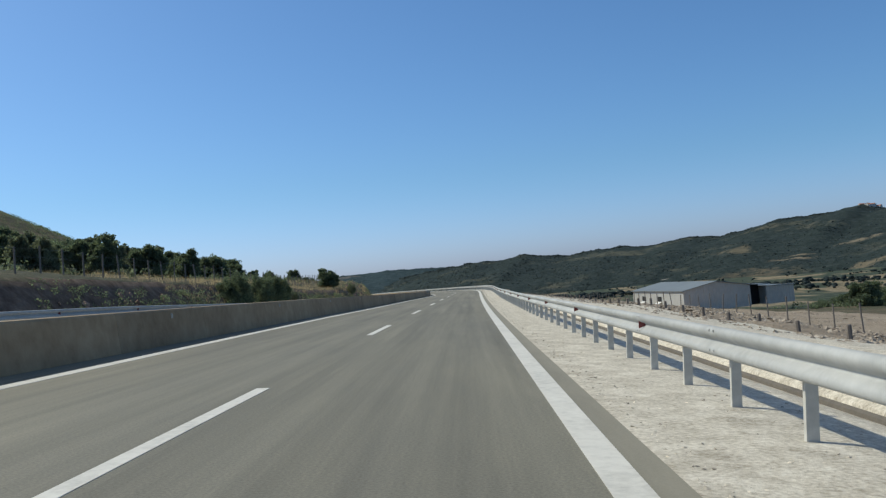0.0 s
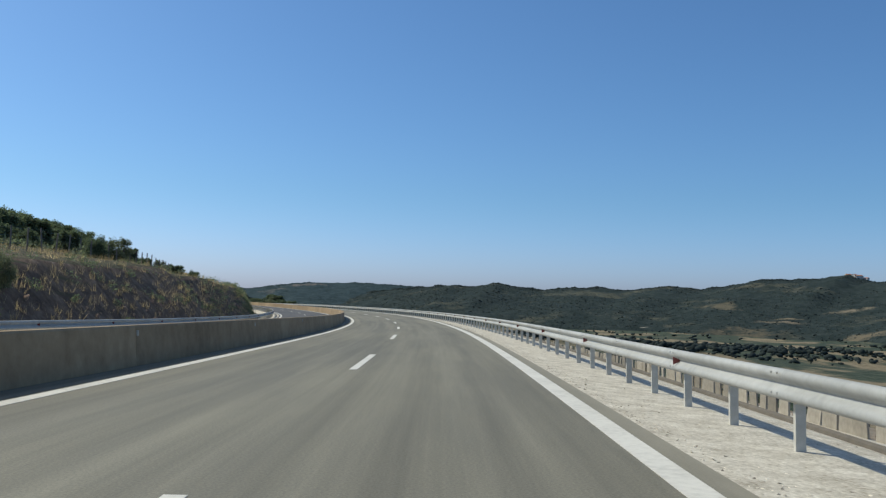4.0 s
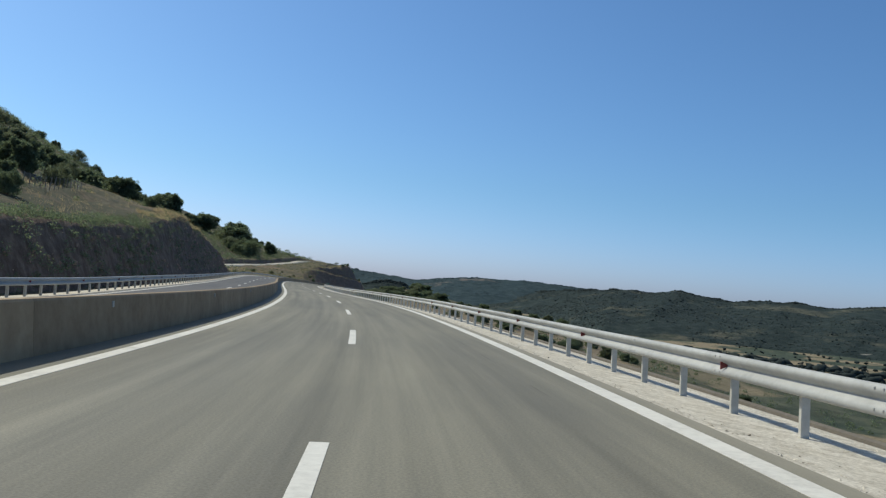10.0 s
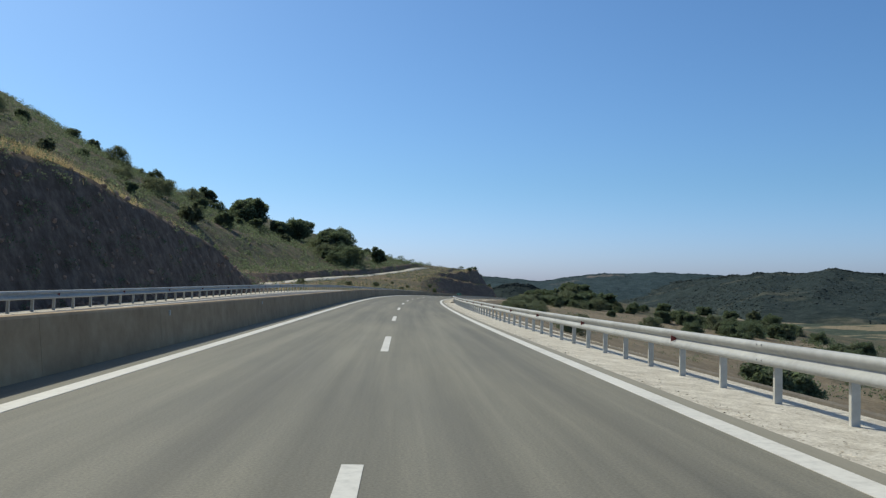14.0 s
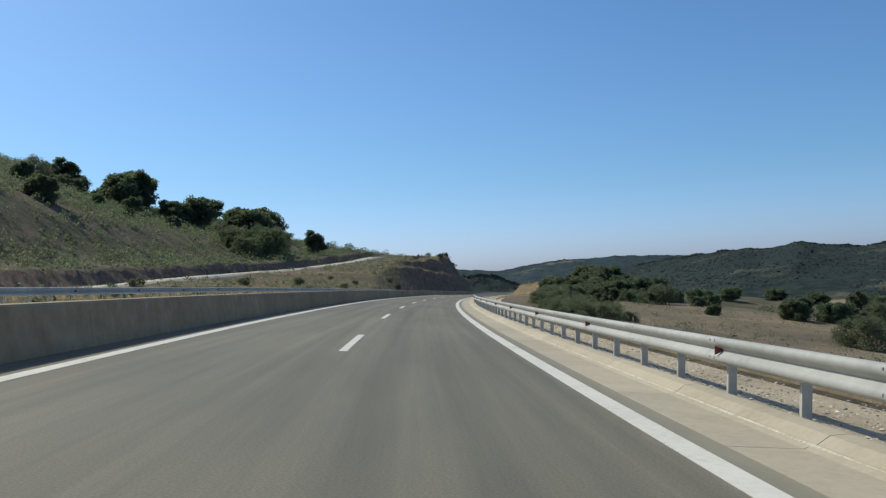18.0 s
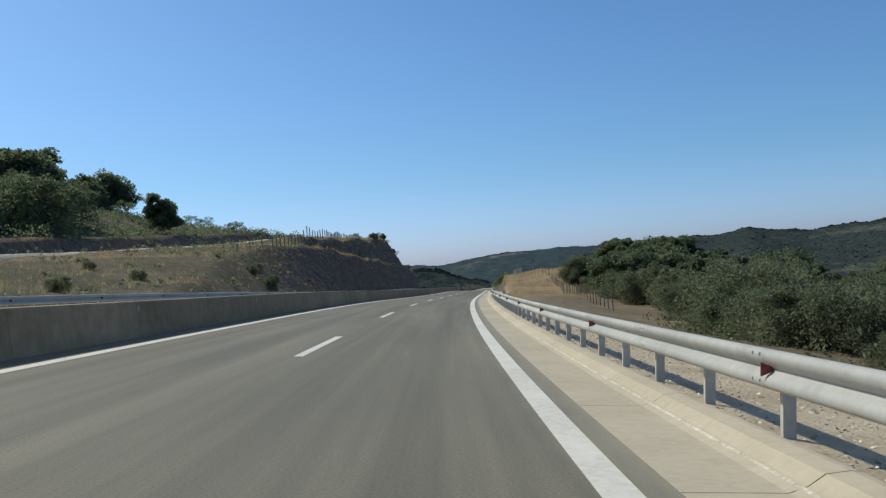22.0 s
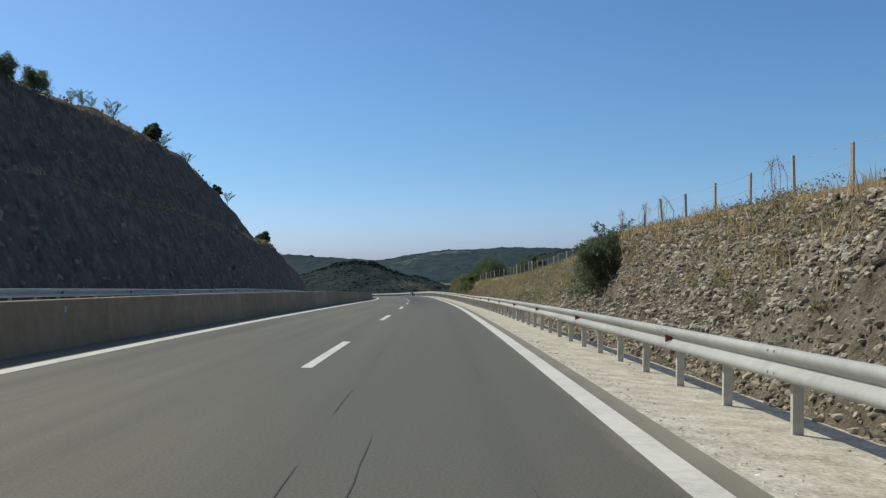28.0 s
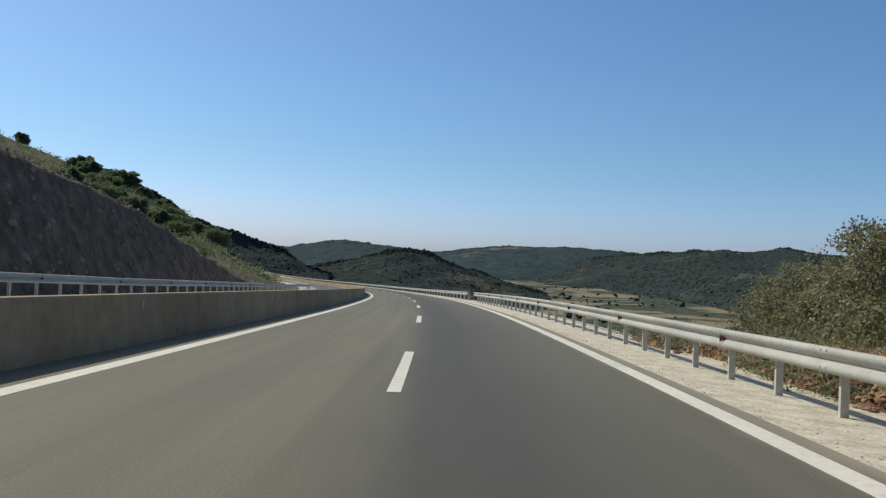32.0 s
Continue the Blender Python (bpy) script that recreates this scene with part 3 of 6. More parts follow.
R300 = [-18.8, -16.8, -20.7, -28.8, -36.8, -40.1, -38.9, -36.1, -32.7, -30.8, -28.3, -26.4, -24, -22, -21.0, -20.0, -21.9, -22.3, -23.5, -25.0, -26.4, -28.0, -31, -36, -38, -36]


def soft_noise(x, y, size, octaves=4, seed=0.0):
    """Smooth value noise of about -1 to 1, by arrays."""
    out, amp, tot = np.zeros_like(x), 1.0, 0.0
    rot = 0.6 + seed
    for o in range(octaves):
        c, sn = math.cos(rot), math.sin(rot)
        px, py = (x * c - y * sn) / size + 17.3 * (o + 1) + seed * 31, (x * sn + y * c) / size - 9.1 * (o + 1) + seed * 13
        ix, iy = np.floor(px), np.floor(py)
        fx, fy = px - ix, py - iy
        fx, fy = fx * fx * (3 - 2 * fx), fy * fy * (3 - 2 * fy)

        def hsh(a, b):
            v = np.sin(a * 127.1 + b * 311.7) * 43758.5453
            return v - np.floor(v)
        v = (hsh(ix, iy) * (1 - fx) + hsh(ix + 1, iy) * fx) * (1 - fy) + (hsh(ix, iy + 1) * (1 - fx) + hsh(ix + 1, iy + 1) * fx) * fy
        out += amp * (v * 2 - 1)
        tot += amp
        amp *= 0.5
        size *= 0.5
        rot += 1.1
    return out / tot * 1.6


def bent(x, xs, *ys):
    """Piecewise-linear in x between columns of equal-shaped arrays."""
    out = np.where(x <= xs[0], ys[0], ys[-1])
    for a, b, p, q in zip(xs[:-1], xs[1:], ys[:-1], ys[1:]):
        t = (x - a) / (b - a)
        out = np.where((x > a) & (x <= b), p * (1 - t) + q * t, out)
    return out


TOE = 16.3


def land(s, u):
    """Height of the ground above the axis's height."""
    s, u = np.asarray(s, float), np.asarray(u, float)
    K = lambda xs, v: np.interp(s, xs, v)
    # left
    d = -u
    toe = TOE * fall_at(s) - 0.25 + np.interp(s, [825, 868, 1000, 1100], [0.0, 0.36, 0.36, 0.0])
    cut, upper = K(CS, CUT), K(BENCH_S, BENCH)
    cut = cut + 0.3 * soft_noise(s, 0 * s, 9, 3, 0.3) * np.clip(cut / 5, 0, 1)
    face = np.maximum(0.9, (cut - toe) * np.interp(s, [190, 240, 385, 470, 490, 676, 700, 722, 745, 760, 990, 1010], [0.85, 0.5, 0.37, 0.37, 1.2, 1.3, 1.2, 0.8, 0.45, 0.37, 0.4, 1.2]))
    top0 = TOE + 0.5 + face
    up_run = np.maximum(0.3, upper * 0.42)
    top1 = top0 + 2.3 * np.clip(upper, 0, 1) + up_run
    crest = cut + upper
    nat30 = np.maximum(K(KS, N30), crest + 0.02)
    n60, n90, n120, n200 = (K(KS, v) for v in (N60, N90, N120, N200))
    a = np.maximum(30.0, top1 + 4.0)
    left = np.where(d < TOE + 0.5, toe, 0.0)
    t = np.clip((d - TOE - 0.5) / face, 0, 1)
    left = np.where((d >= TOE + 0.5) & (d < top0), toe + (cut - toe) * t, left)
    b0 = top0 + 2.3 * np.clip(upper, 0, 1)
    left = np.where((d >= top0) & (d < b0), cut + 0.1 * (d - top0), left)
    t = np.clip((d - b0) / up_run, 0, 1)
    left = np.where((d >= b0) & (d < top1), cut + upper * t, left)
    far = np.where(d < a, crest + (np.maximum(nat30, crest + 0.1) - crest) * np.clip((d - top1) / (a - top1), 0, 1), 0)
    n60 = np.maximum(n60, nat30 + 0.5)
    t = np.clip((d - a) / np.maximum(60 - a, 1), 0, 1)
    far = np.where((d >= a) & (d < 60), nat30 * (1 - t) + n60 * t, far)
    far = np.where(d >= 60, bent(d, [60, 90, 120, 200, 330, 700, 1500], n60, n90, n120, n200, n200 + 12, n200 * 0 + 10, n200 * 0 - 20), far)
    left = np.where(d >= top1, far, left)
    # the track and the little terrace wall above it
    tu, tz = K(TS, TU), K(TS, TZ)
    tu = np.maximum(tu, top1 + 3.5)
    cross = np.where(d < tu - 1.8, crest + (tz - crest) * np.clip((d - top1) / np.maximum(tu - 1.8 - top1, 0.5), 0, 1), tz)
    cross = np.where(d > tu + 2.0, tz + 2.5 * np.clip((d - tu - 2.0) / 1.0, 0, 1), cross)
    t = np.clip((d - tu - 2.8) / 22.0, 0, 1)
    cross = cross * (1 - t) + far * t
    w = np.clip((s - 496) / 10, 0, 1) * np.clip((826 - s) / 14, 0, 1)
    left = np.where((d >= top1) & (w > 0), left * (1 - w) + cross * w, left)
    # right
    r8, r14, r30, r60, r150, r300 = (K(RS, v) for v in (R8, R14, R30, R60, R150, R300))
    steep = np.clip((s - 742) / 20, 0, 1) * np.clip((902 - s) / 10, 0, 1)
    edge = -6.9 * fall_at(s) - 0.14 - 0.35 * steep - 0.24 * np.clip((500 - s) / 10, 0, 1)
    foot = 7.0 - 0.95 * steep
    lip = 8.0 + 0.05 * steep
    t = np.clip((u - foot) / (lip - foot), 0, 1)
    right = edge + (r8 - edge) * t
    right = np.where(u > lip, bent(u, [8.0, 14, 30, 60, 150, 300, 700, 1500], r8, r14, r30, r60, r150, r300, r300 * 0 - 38, r300 * 0 - 40), right)
    right = np.where((u > lip) & (u < 14), r8 + (r14 - r8) * (u - lip) / (14 - lip), right)
    right = right - np.interp(s, DROP_S, DROP) * np.clip((16 - u) / 6, 0, 1)
    return np.where(u < 0, left, right)


def land_rough(s, u, x, y):
    """Roughness added to the land: ledges on the cut faces, lumps on the slopes."""
    d = np.abs(u)
    cut = np.interp(s, CS, CUT) + np.interp(s, BENCH_S, BENCH)
    onface = np.clip((d - TOE - 0.4) / 0.8, 0, 1) * np.clip((TOE + 4 + cut * 0.62 - d) / 3, 0, 1) * np.clip((cut - 1.5) / 2.5, 0, 1) * (u < 0)
    slope = np.clip((d - 16) / 10, 0, 1) * (u < 0) + np.clip((d - 7.5) / 6, 0, 1) * (u > 0)
    f = ((d - 24) / 8.5 + 0.012 * s + 0.25 * soft_noise(x, y, 45, 2, 0.3)) % 1.0
    tread = np.where(f < 0.82, 0.5 - f / 0.82, (f - 0.82) / 0.18 - 0.5)
    steps = 1.25 * tread * np.clip((d - 26) / 4, 0, 1) * np.clip((110 - d) / 30, 0, 1) * np.clip((s - 225) / 30, 0, 1) * np.clip((425 - s) / 30, 0, 1) * (u < 0)
    return steps + onface * (0.30 * soft_noise(s, 2.0 * d, 8.0, 4, 0.7) + 0.05 * soft_noise(s, 2.7 * d, 1.6, 2, 0.2)) + slope * (0.35 * soft_noise(x, y, 14, 4, 0.1)) + np.clip((d - 40) / 60, 0, 1) * 1.2 * soft_noise(x, y, 60, 4, 0.5)


def on_land(s, u):
    """World point on the ground."""
    s, u = np.atleast_1d(np.asarray(s, float)), np.atleast_1d(np.asarray(u, float))
    p = place(s, u, 0 * u)
    p[:, 2] += land(s, u) + land_rough(s, u, p[:, 0], p[:, 1])
    return p


VALLEY = []


def build_ground():
    """One sheet: the corridor in road coordinates, its rims fanned out to the horizon."""
    rows = np.concatenate([np.arange(-60, 360, 3.0), np.arange(360, 480, 1.25), np.arange(480, 690, 4.0), np.arange(690, 1000, 1.25), np.arange(1000, 1801, 8.0)])
    left = [15.0, 16.2, 16.8, 17.1, 17.4, 17.7, 18.0, 18.3, 18.6, 18.9, 19.3, 19.7, 20.1, 20.5, 21.0, 21.5, 22.0, 22.5, 23.0, 23.5, 24, 25, 26, 27.5, 29, 31, 33, 35.5, 38, 40, 41.5, 42.5, 43.5, 44.5, 45.2, 45.9, 46.6, 47.3, 48.0, 48.7, 49.4, 50.1, 50.8, 51.5, 52.3, 53.2, 54.5, 57, 60, 66, 73, 80, 88, 97, 107, 118, 130, 145, 160, 180, 200]
    right = [6.9, 7.1, 7.3, 7.6, 8.0, 8.3, 8.6, 8.9, 9.2, 9.6, 10.2, 11, 12, 13, 14.5, 16, 18, 20, 23, 26, 30, 34, 39, 45, 52, 60, 70, 82, 96, 112, 130, 150, 170, 200]
    fan = [240, 300, 380, 500, 700, 1000, 1500, 2200, 3000, 4300]
    R = rows[:, None]
    tt = (rows - rows[0]) / (rows[-1] - rows[0])

    def side(offs, sign):
        U = np.repeat(np.array(offs)[None] * sign, len(rows), 0)
        S = np.repeat(R, len(offs), 1)
        P = place(S, U, 0 * U)
        P[..., 2] += land(S, U) + land_rough(S, U, P[..., 0], P[..., 1])
        P[..., 2] -= 0.4 * ((S > 743) & (S < 904) & (U > 6.8) & (U < 8.3))      # under the rubbly face
        # fan
        ang = np.radians(-62 + 148 * tt) if sign > 0 else np.radians(62 - 148 * tt)
        base = P[:, -1]
        head = 0.2
        dx, dy = (np.cos(ang + head), np.sin(ang + head)) if sign > 0 else (-np.cos(ang + head), -np.sin(ang + head))
        F = np.zeros((len(rows), len(fan), 3))
        for j, r in enumerate(fan):
            k = r - offs[-1]
            F[:, j, 0], F[:, j, 1] = base[:, 0] + dx * k, base[:, 1] + dy * k
            z = (land(rows, np.full(len(rows), sign * float(r))) + np.interp(rows, SG, AZ)) if r < 800 else np.full(len(rows), -52.0)
            w = min(1.0, max(0.0, (r - 300) / 700))
            F[:, j, 2] = z * (1 - w) - 52.0 * w + 4 * soft_noise(F[:, j, 0], F[:, j, 1], 160, 4, 0.9) * min(1, r / 400)
        return np.concatenate([P, F], 1)
    L, Rr = side(left, -1)[:, ::-1], side(right, 1)
    VALLEY.append(Rr[:, len(right) - 1:len(right) + 8])
    S2 = np.repeat(R, 2, 1)
    U2 = np.repeat(np.array([[-14.0, 6.4]]), len(rows), 0)
    mid = place(S2, U2, -U2 * fall_at(S2) - 0.35)
    P = np.concatenate([L, mid, Rr], 1)
    me = grid_mesh("ground", P, M_GROUND, True)
    tagged(link("ground", me), "dry grassy hillsides with red-brown rock cuts and valley fields", "ground", kind="structure")


build_ground()


RIDGES = []


def ridge(name, crest, depth, base, material, label, rough=10.0, cell=18.0, front=0.62):
    """A wooded range: crest is a line of (x, y, z); the slope falls towards the road and behind."""
    c = np.array(crest, float)
    seg = np.concatenate([[0], np.cumsum(np.hypot(*np.diff(c[:, :2], axis=0).T))])
    n = int(seg[-1] / cell) + 1
    q = np.linspace(0, seg[-1], n)
    x, y, z = (np.interp(q, seg, c[:, i]) for i in range(3))
    rr = np.hypot(-100 - x, 500 - y)
    nx, ny = (-100 - x) / rr, (500 - y) / rr
    offs = np.concatenate([np.linspace(1, 0, 34) ** 1.2 * depth, -np.linspace(0.08, 1, 8) * depth * 0.5])
    P = np.zeros((n, len(offs), 3))
    for j, o in enumerate(offs):
        P[:, j, 0], P[:, j, 1] = x + nx * o, y + ny * o
        k = max(0.0, 1 - abs(o) / (depth if o > 0 else depth * 0.5))
        bulge = soft_noise(P[:, j, 0], P[:, j, 1], 420, 3, 0.4)
        P[:, j, 2] = base + (z - base) * k ** front * (1 + 0.30 * bulge * (1 - k)) + rough * k * (1 - k) * 2.2 * soft_noise(P[:, j, 0], P[:, j, 1], 170, 4, 0.8)
        P[:, j, 2] += (2.2 + 2.0 * k) * soft_noise(P[:, j, 0] * 1.0, P[:, j, 1], 26, 2, 0.2) * (1 if k > 0 else 0)
    RIDGES.append(P)
    return tagged(link(name, grid_mesh(name, P, material, True), None), label, "hills", kind="structure")


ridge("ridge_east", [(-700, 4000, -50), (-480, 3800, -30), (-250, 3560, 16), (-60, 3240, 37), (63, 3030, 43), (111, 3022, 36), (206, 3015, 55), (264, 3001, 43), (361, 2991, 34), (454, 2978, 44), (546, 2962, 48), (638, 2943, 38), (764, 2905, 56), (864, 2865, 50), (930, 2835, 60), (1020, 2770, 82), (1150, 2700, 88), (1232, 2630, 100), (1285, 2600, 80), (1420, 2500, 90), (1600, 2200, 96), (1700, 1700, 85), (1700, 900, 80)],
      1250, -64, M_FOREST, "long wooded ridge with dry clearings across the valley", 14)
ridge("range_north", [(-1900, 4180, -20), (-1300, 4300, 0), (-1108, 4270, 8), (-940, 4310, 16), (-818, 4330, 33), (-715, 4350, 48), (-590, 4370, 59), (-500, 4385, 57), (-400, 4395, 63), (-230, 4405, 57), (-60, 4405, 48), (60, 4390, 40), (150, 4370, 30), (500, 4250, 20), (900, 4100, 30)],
      1500, -64, M_FOREST_HAZED, "wooded range tinted for haze, with a bare quarried shoulder", 14)
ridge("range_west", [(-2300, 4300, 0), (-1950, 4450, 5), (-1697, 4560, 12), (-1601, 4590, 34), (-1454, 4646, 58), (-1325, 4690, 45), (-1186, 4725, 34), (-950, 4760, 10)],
      900, -64, M_FOREST_HAZED, "far hills tinted for haze at the head of the valley", 10)
ridge("knoll", [(-640, 1830, -46), (-560, 1880, -30), (-506, 1903, -18), (-472, 1914, -6), (-443, 1922, 1), (-407, 1930, -5), (-364, 1939, -21), (-330, 1945, -33), (-260, 1950, -46)],
      260, -64, M_FOREST, "dark wooded knoll in the valley", 4, 9.0, 0.8)
ridge("spur", [(-1000, 1560, 120), (-850, 1620, 92), (-717, 1688, 70), (-687, 1708, 53), (-666, 1721, 43), (-645, 1734, 24), (-611, 1752, 9), (-583, 1766, -1), (-553, 1779, -7), (-535, 1786, -18), (-500, 1800, -34)],
      130, -46, M_FOREST, "wooded spur above the bend of the road", 6, 9.0, 0.8)

# ======== carriageways ========
END = 1740.0
tagged(sweep("road", -38, END, [(-4.68, 0.0), (-2.0, 0.0), (0.0, 0.0), (2.0, 0.0), (4.15, 0.0), (4.19, -0.16)], M_ASPHALT), "sun-bleached grey asphalt carriageway with faint wheel tracks", "road", kind="structure")
tagged(sweep("road_far", -38, END, [(-12.95, -0.16), (-12.9, 0.0), (-8.8, 0.0), (-5.08, 0.0), (-5.04, -0.1)], M_ASPHALT_DARK), "darker asphalt of the opposite carriageway", "road", kind="structure")
tagged(sweep("verge", -38, 496, [(4.15, -0.02), (4.4, -0.03), (5.2, -0.07), (5.9, -0.10), (6.6, -0.16), (7.2, -0.30)], M_GRAVEL), "pale gravel verge under the guard rail", "verge", kind="structure")
tagged(sweep("verge", 493, 717, [(5.28, 0.06), (5.6, 0.02), (6.2, -0.05), (6.8, -0.09), (7.6, -0.13), (8.7, -0.20), (8.9, -0.9), (5.28, -0.6)], M_SPOIL, 2.0, True), "stony gravel verge behind the concrete gutter", "verge", kind="structure")
tagged(sweep("verge", 713, END, [(4.15, -0.02), (4.4, -0.03), (5.2, -0.07), (6.0, -0.11), (7.0, -0.16), (7.35, -0.2), (7.5, -0.8), (4.15, -0.5)], M_GRAVEL, 2.0, True), "pale gravel verge below the rock cut", "verge", kind="structure")
tagged(sweep("verge_far", -38, END, [(-15.6, -0.25), (-14.9, -0.10), (-13.6, -0.04), (-12.9, -0.03)], M_GRAVEL), "pale gravel strip beside the opposite carriageway", "verge", kind="structure")


def stripe(name, s0, s1, u, w, label, ds=2.0):
    ob = sweep(name, s0, s1, [(u - w / 2, -0.01), (u - w / 2, 0.005), (u + w / 2, 0.005), (u + w / 2, -0.01)], M_PAINT, ds)
    return tagged(ob, label, "road marking", kind="structure")


stripe("edge_line_right", -38, END, 3.75, 0.28, "solid white edge line along the verge")
stripe("edge_line_left", -38, END, -3.83, 0.26, "solid white edge line along the median wall")
stripe("edge_line_far_inner", -38, END, -5.5, 0.2, "solid white line on the opposite carriageway")
stripe("edge_line_far_outer", -38, END, -12.55, 0.2, "solid white outer line on the opposite carriageway")
DASH0, PERIOD, DASH = 5.32, 18.050, 5.95
lane_line = tagged(empty("lane_line"), "broken white line between the two lanes", "road marking", kind="structure")
lane_line_far = tagged(empty("lane_line_far"), "broken white line of the opposite carriageway", "road marking", kind="structure")
for k in range(-2, 96):
    s = DASH0 + k * PERIOD
    if -36 < s < END - 8:
        sweep("dash", s, s + DASH, [(-0.085, -0.01), (-0.085, 0.005), (0.085, 0.005), (0.085, -0.01)], M_PAINT, 2.0, parent=lane_line)
        sweep("dash", s + 4, s + 4 + DASH, [(-9.035, -0.01), (-9.035, 0.005), (-8.865, 0.005), (-8.865, -0.01)], M_PAINT, 2.0, parent=lane_line_far)

def cracks():
    """Broken lengthwise cracks in the right lane."""
    rng = np.random.default_rng(77)
    V, F = [], []
    for u0, a, b in ((1.35, 640, 800), (2.55, 660, 870), (2.9, 250, 330), (0.9, 760, 900)):
        s = a
        while s < b:
            n = int(rng.integers(3, 8))
            ss = s + np.cumsum(rng.uniform(0.3, 0.9, n))
            uu = u0 + 0.12 * np.sin(ss * 0.06) + np.cumsum(rng.normal(0, 0.007, n))
            w = rng.uniform(0.0025, 0.007, n)
            w[0] = w[-1] = 0.0015
            k = len(V)
            for i in range(n):
                V.append(deck(np.array([ss[i]]), np.array([uu[i] - w[i]]), np.array([0.004]))[0])
                V.append(deck(np.array([ss[i]]), np.array([uu[i] + w[i]]), np.array([0.004]))[0])
            F += [(k + 2 * i, k + 2 * i + 1, k + 2 * i + 3, k + 2 * i + 2) for i in range(n - 1)]
            s = ss[-1] + rng.uniform(0.5, 7.0)
    tagged(link("road_cracks", mesh_of("road_cracks", V, F, M_TAR)), "thin dark lengthwise cracks in the right lane", "cracks", kind="stuff")


cracks()

# gutter of cast concrete lengths
gutter = tagged(empty("gutter"), "cast concrete gutter with a raised kerb beside the edge line", "gutter", kind="structure")
for s in np.arange(493, 716, 4.0):
    sweep("gutter_slab", s, s + 3.985, [(4.15, 0.004), (4.55, -0.015), (4.85, -0.03), (4.98, 0.01), (5.10, 0.085), (5.26, 0.10), (5.33, 0.09), (5.34, -0.16), (4.15, -0.16)], M_GUTTER, 1.0, True, parent=gutter)

tagged(sweep("channel_sand", 493, 716, [(4.885, -0.03), (4.90, -0.016), (4.955, 0.004), (4.975, 0.0)], M_GRAVEL, 2.0), "thin line of pale sand settled along the kerb foot", "sand", kind="structure")

# ======== median wall ========
def median_wall():
    for a in np.arange(-36, END - 1, 150.0):
        b = min(a + 150.0, END)
        w = tagged(empty("median_wall", deck(np.array([a]), np.array([-4.5]), np.array([0.0]))[0]), "long weathered concrete median wall with small marker plates", "barrier", group="median walls", kind="structure")
        for s in np.arange(a, b - 0.1, 6.0):
            ob = sweep("wall_panel", s + 0.006, min(s + 5.994, b), [(-4.66, -0.05), (-4.67, 0.08), (-4.74, 0.83), (-4.77, 0.87), (-5.00, 0.87), (-5.03, 0.84), (-5.10, -0.05)], M_CONCRETE, 3.0, closed=True)
            ob.parent = w
            ob.matrix_parent_inverse = Matrix.Translation(-w.location)
        for s in np.arange(a + (12.3 - (a - 46.0) % 12.3) % 12.3, b, 12.3):
            pl = link("marker_plate", PLATE)
            pl.matrix_world = deck_pose(s, -4.725, 0.70)
            pl.parent = w
            pl.matrix_parent_inverse = Matrix.Translation(-w.location)


PLATE = box_mesh("marker_plate", -0.015, 0.02, -0.05, 0.05, -0.06, 0.06, M_MARKER, 0.006)
median_wall()

# ======== guard rails ========
MODULE = 2.0225


def beam_mesh():
    prof = [(0.0, 0.768), (-0.025, 0.772), (-0.050, 0.765), (-0.070, 0.749), (-0.081, 0.728), (-0.083, 0.708), (-0.075, 0.682), (-0.056, 0.656), (-0.030, 0.634), (-0.010, 0.620), (-0.004, 0.608), (-0.010, 0.594), (-0.035, 0.574), (-0.060, 0.553), (-0.077, 0.530), (-0.084, 0.505), (-0.080, 0.480), (-0.066, 0.459), (-0.045, 0.445), (-0.020, 0.437), (0.0, 0.441)]
    back = [(x + 0.012, z) for x, z in prof[::-1]]
    ring = prof + back
    L = MODULE * 2
    P = np.array([[(x, yy, z) for x, z in ring] for yy in (-0.03, L * 0.5, L + 0.03)])
    return grid_mesh("beam", P, M_STEEL, True, None, True)


def post_mesh():
    ring = [(-0.055, -0.03), (0.055, -0.03), (0.055, 0.03), (0.035, 0.03), (0.035, 0.022), (0.047, 0.022), (0.047, -0.022), (-0.047, -0.022), (-0.047, 0.022), (-0.035, 0.022), (-0.035, 0.03), (-0.055, 0.03)]
    P = np.array([[(x, y, z) for x, y in ring] for z in (-0.45, 0.70)])
    me = grid_mesh("post", P, M_POST, False, None, True, True)
    return me


def reflector_mesh():
    P = np.array([[(-0.112, -0.008, z0), (-0.112, 0.008, z0), (-0.004, 0.008, z1), (-0.004, -0.008, z1)] for z0, z1 in ((0.548, 0.594), (0.668, 0.622))])
    return grid_mesh("reflector", P, M_RED, False, None, True, True)


BEAM, POST, REFL = beam_mesh(), post_mesh(), reflector_mesh()
BOLT = box_mesh("bolt", -0.092, -0.078, -0.013, 0.013, -0.013, 0.013, M_STEEL, 0.004)
SPACER = box_mesh("spacer", 0.005, 0.06, -0.03, 0.03, 0.50, 0.68, M_POST, 0.006)


def post_stations(u, s0, s1, first):
    """Stations of the posts, evenly spaced along the rail's own arc."""
    arc = np.concatenate([[0], np.cumsum((1 + (_k[1:] + _k[:-1]) / 2 * u) * STEP)])
    arc = arc - np.interp(s0, SG, arc)
    n = np.arange(0, int((s1 - s0) / MODULE))
    return np.interp(first + n * MODULE, arc, SG)


def rail_shift(s):
    """The rail stands closer to the lane at the start and along the gutter."""
    return np.interp(s, [25, 50, 75, 115, 150, 480, 500, 705, 725, 770, 860, 900], [-0.06, -0.12, -0.25, -0.08, 0.0, 0.0, -0.22, -0.22, -0.15, -0.13, -0.10, -0.06])


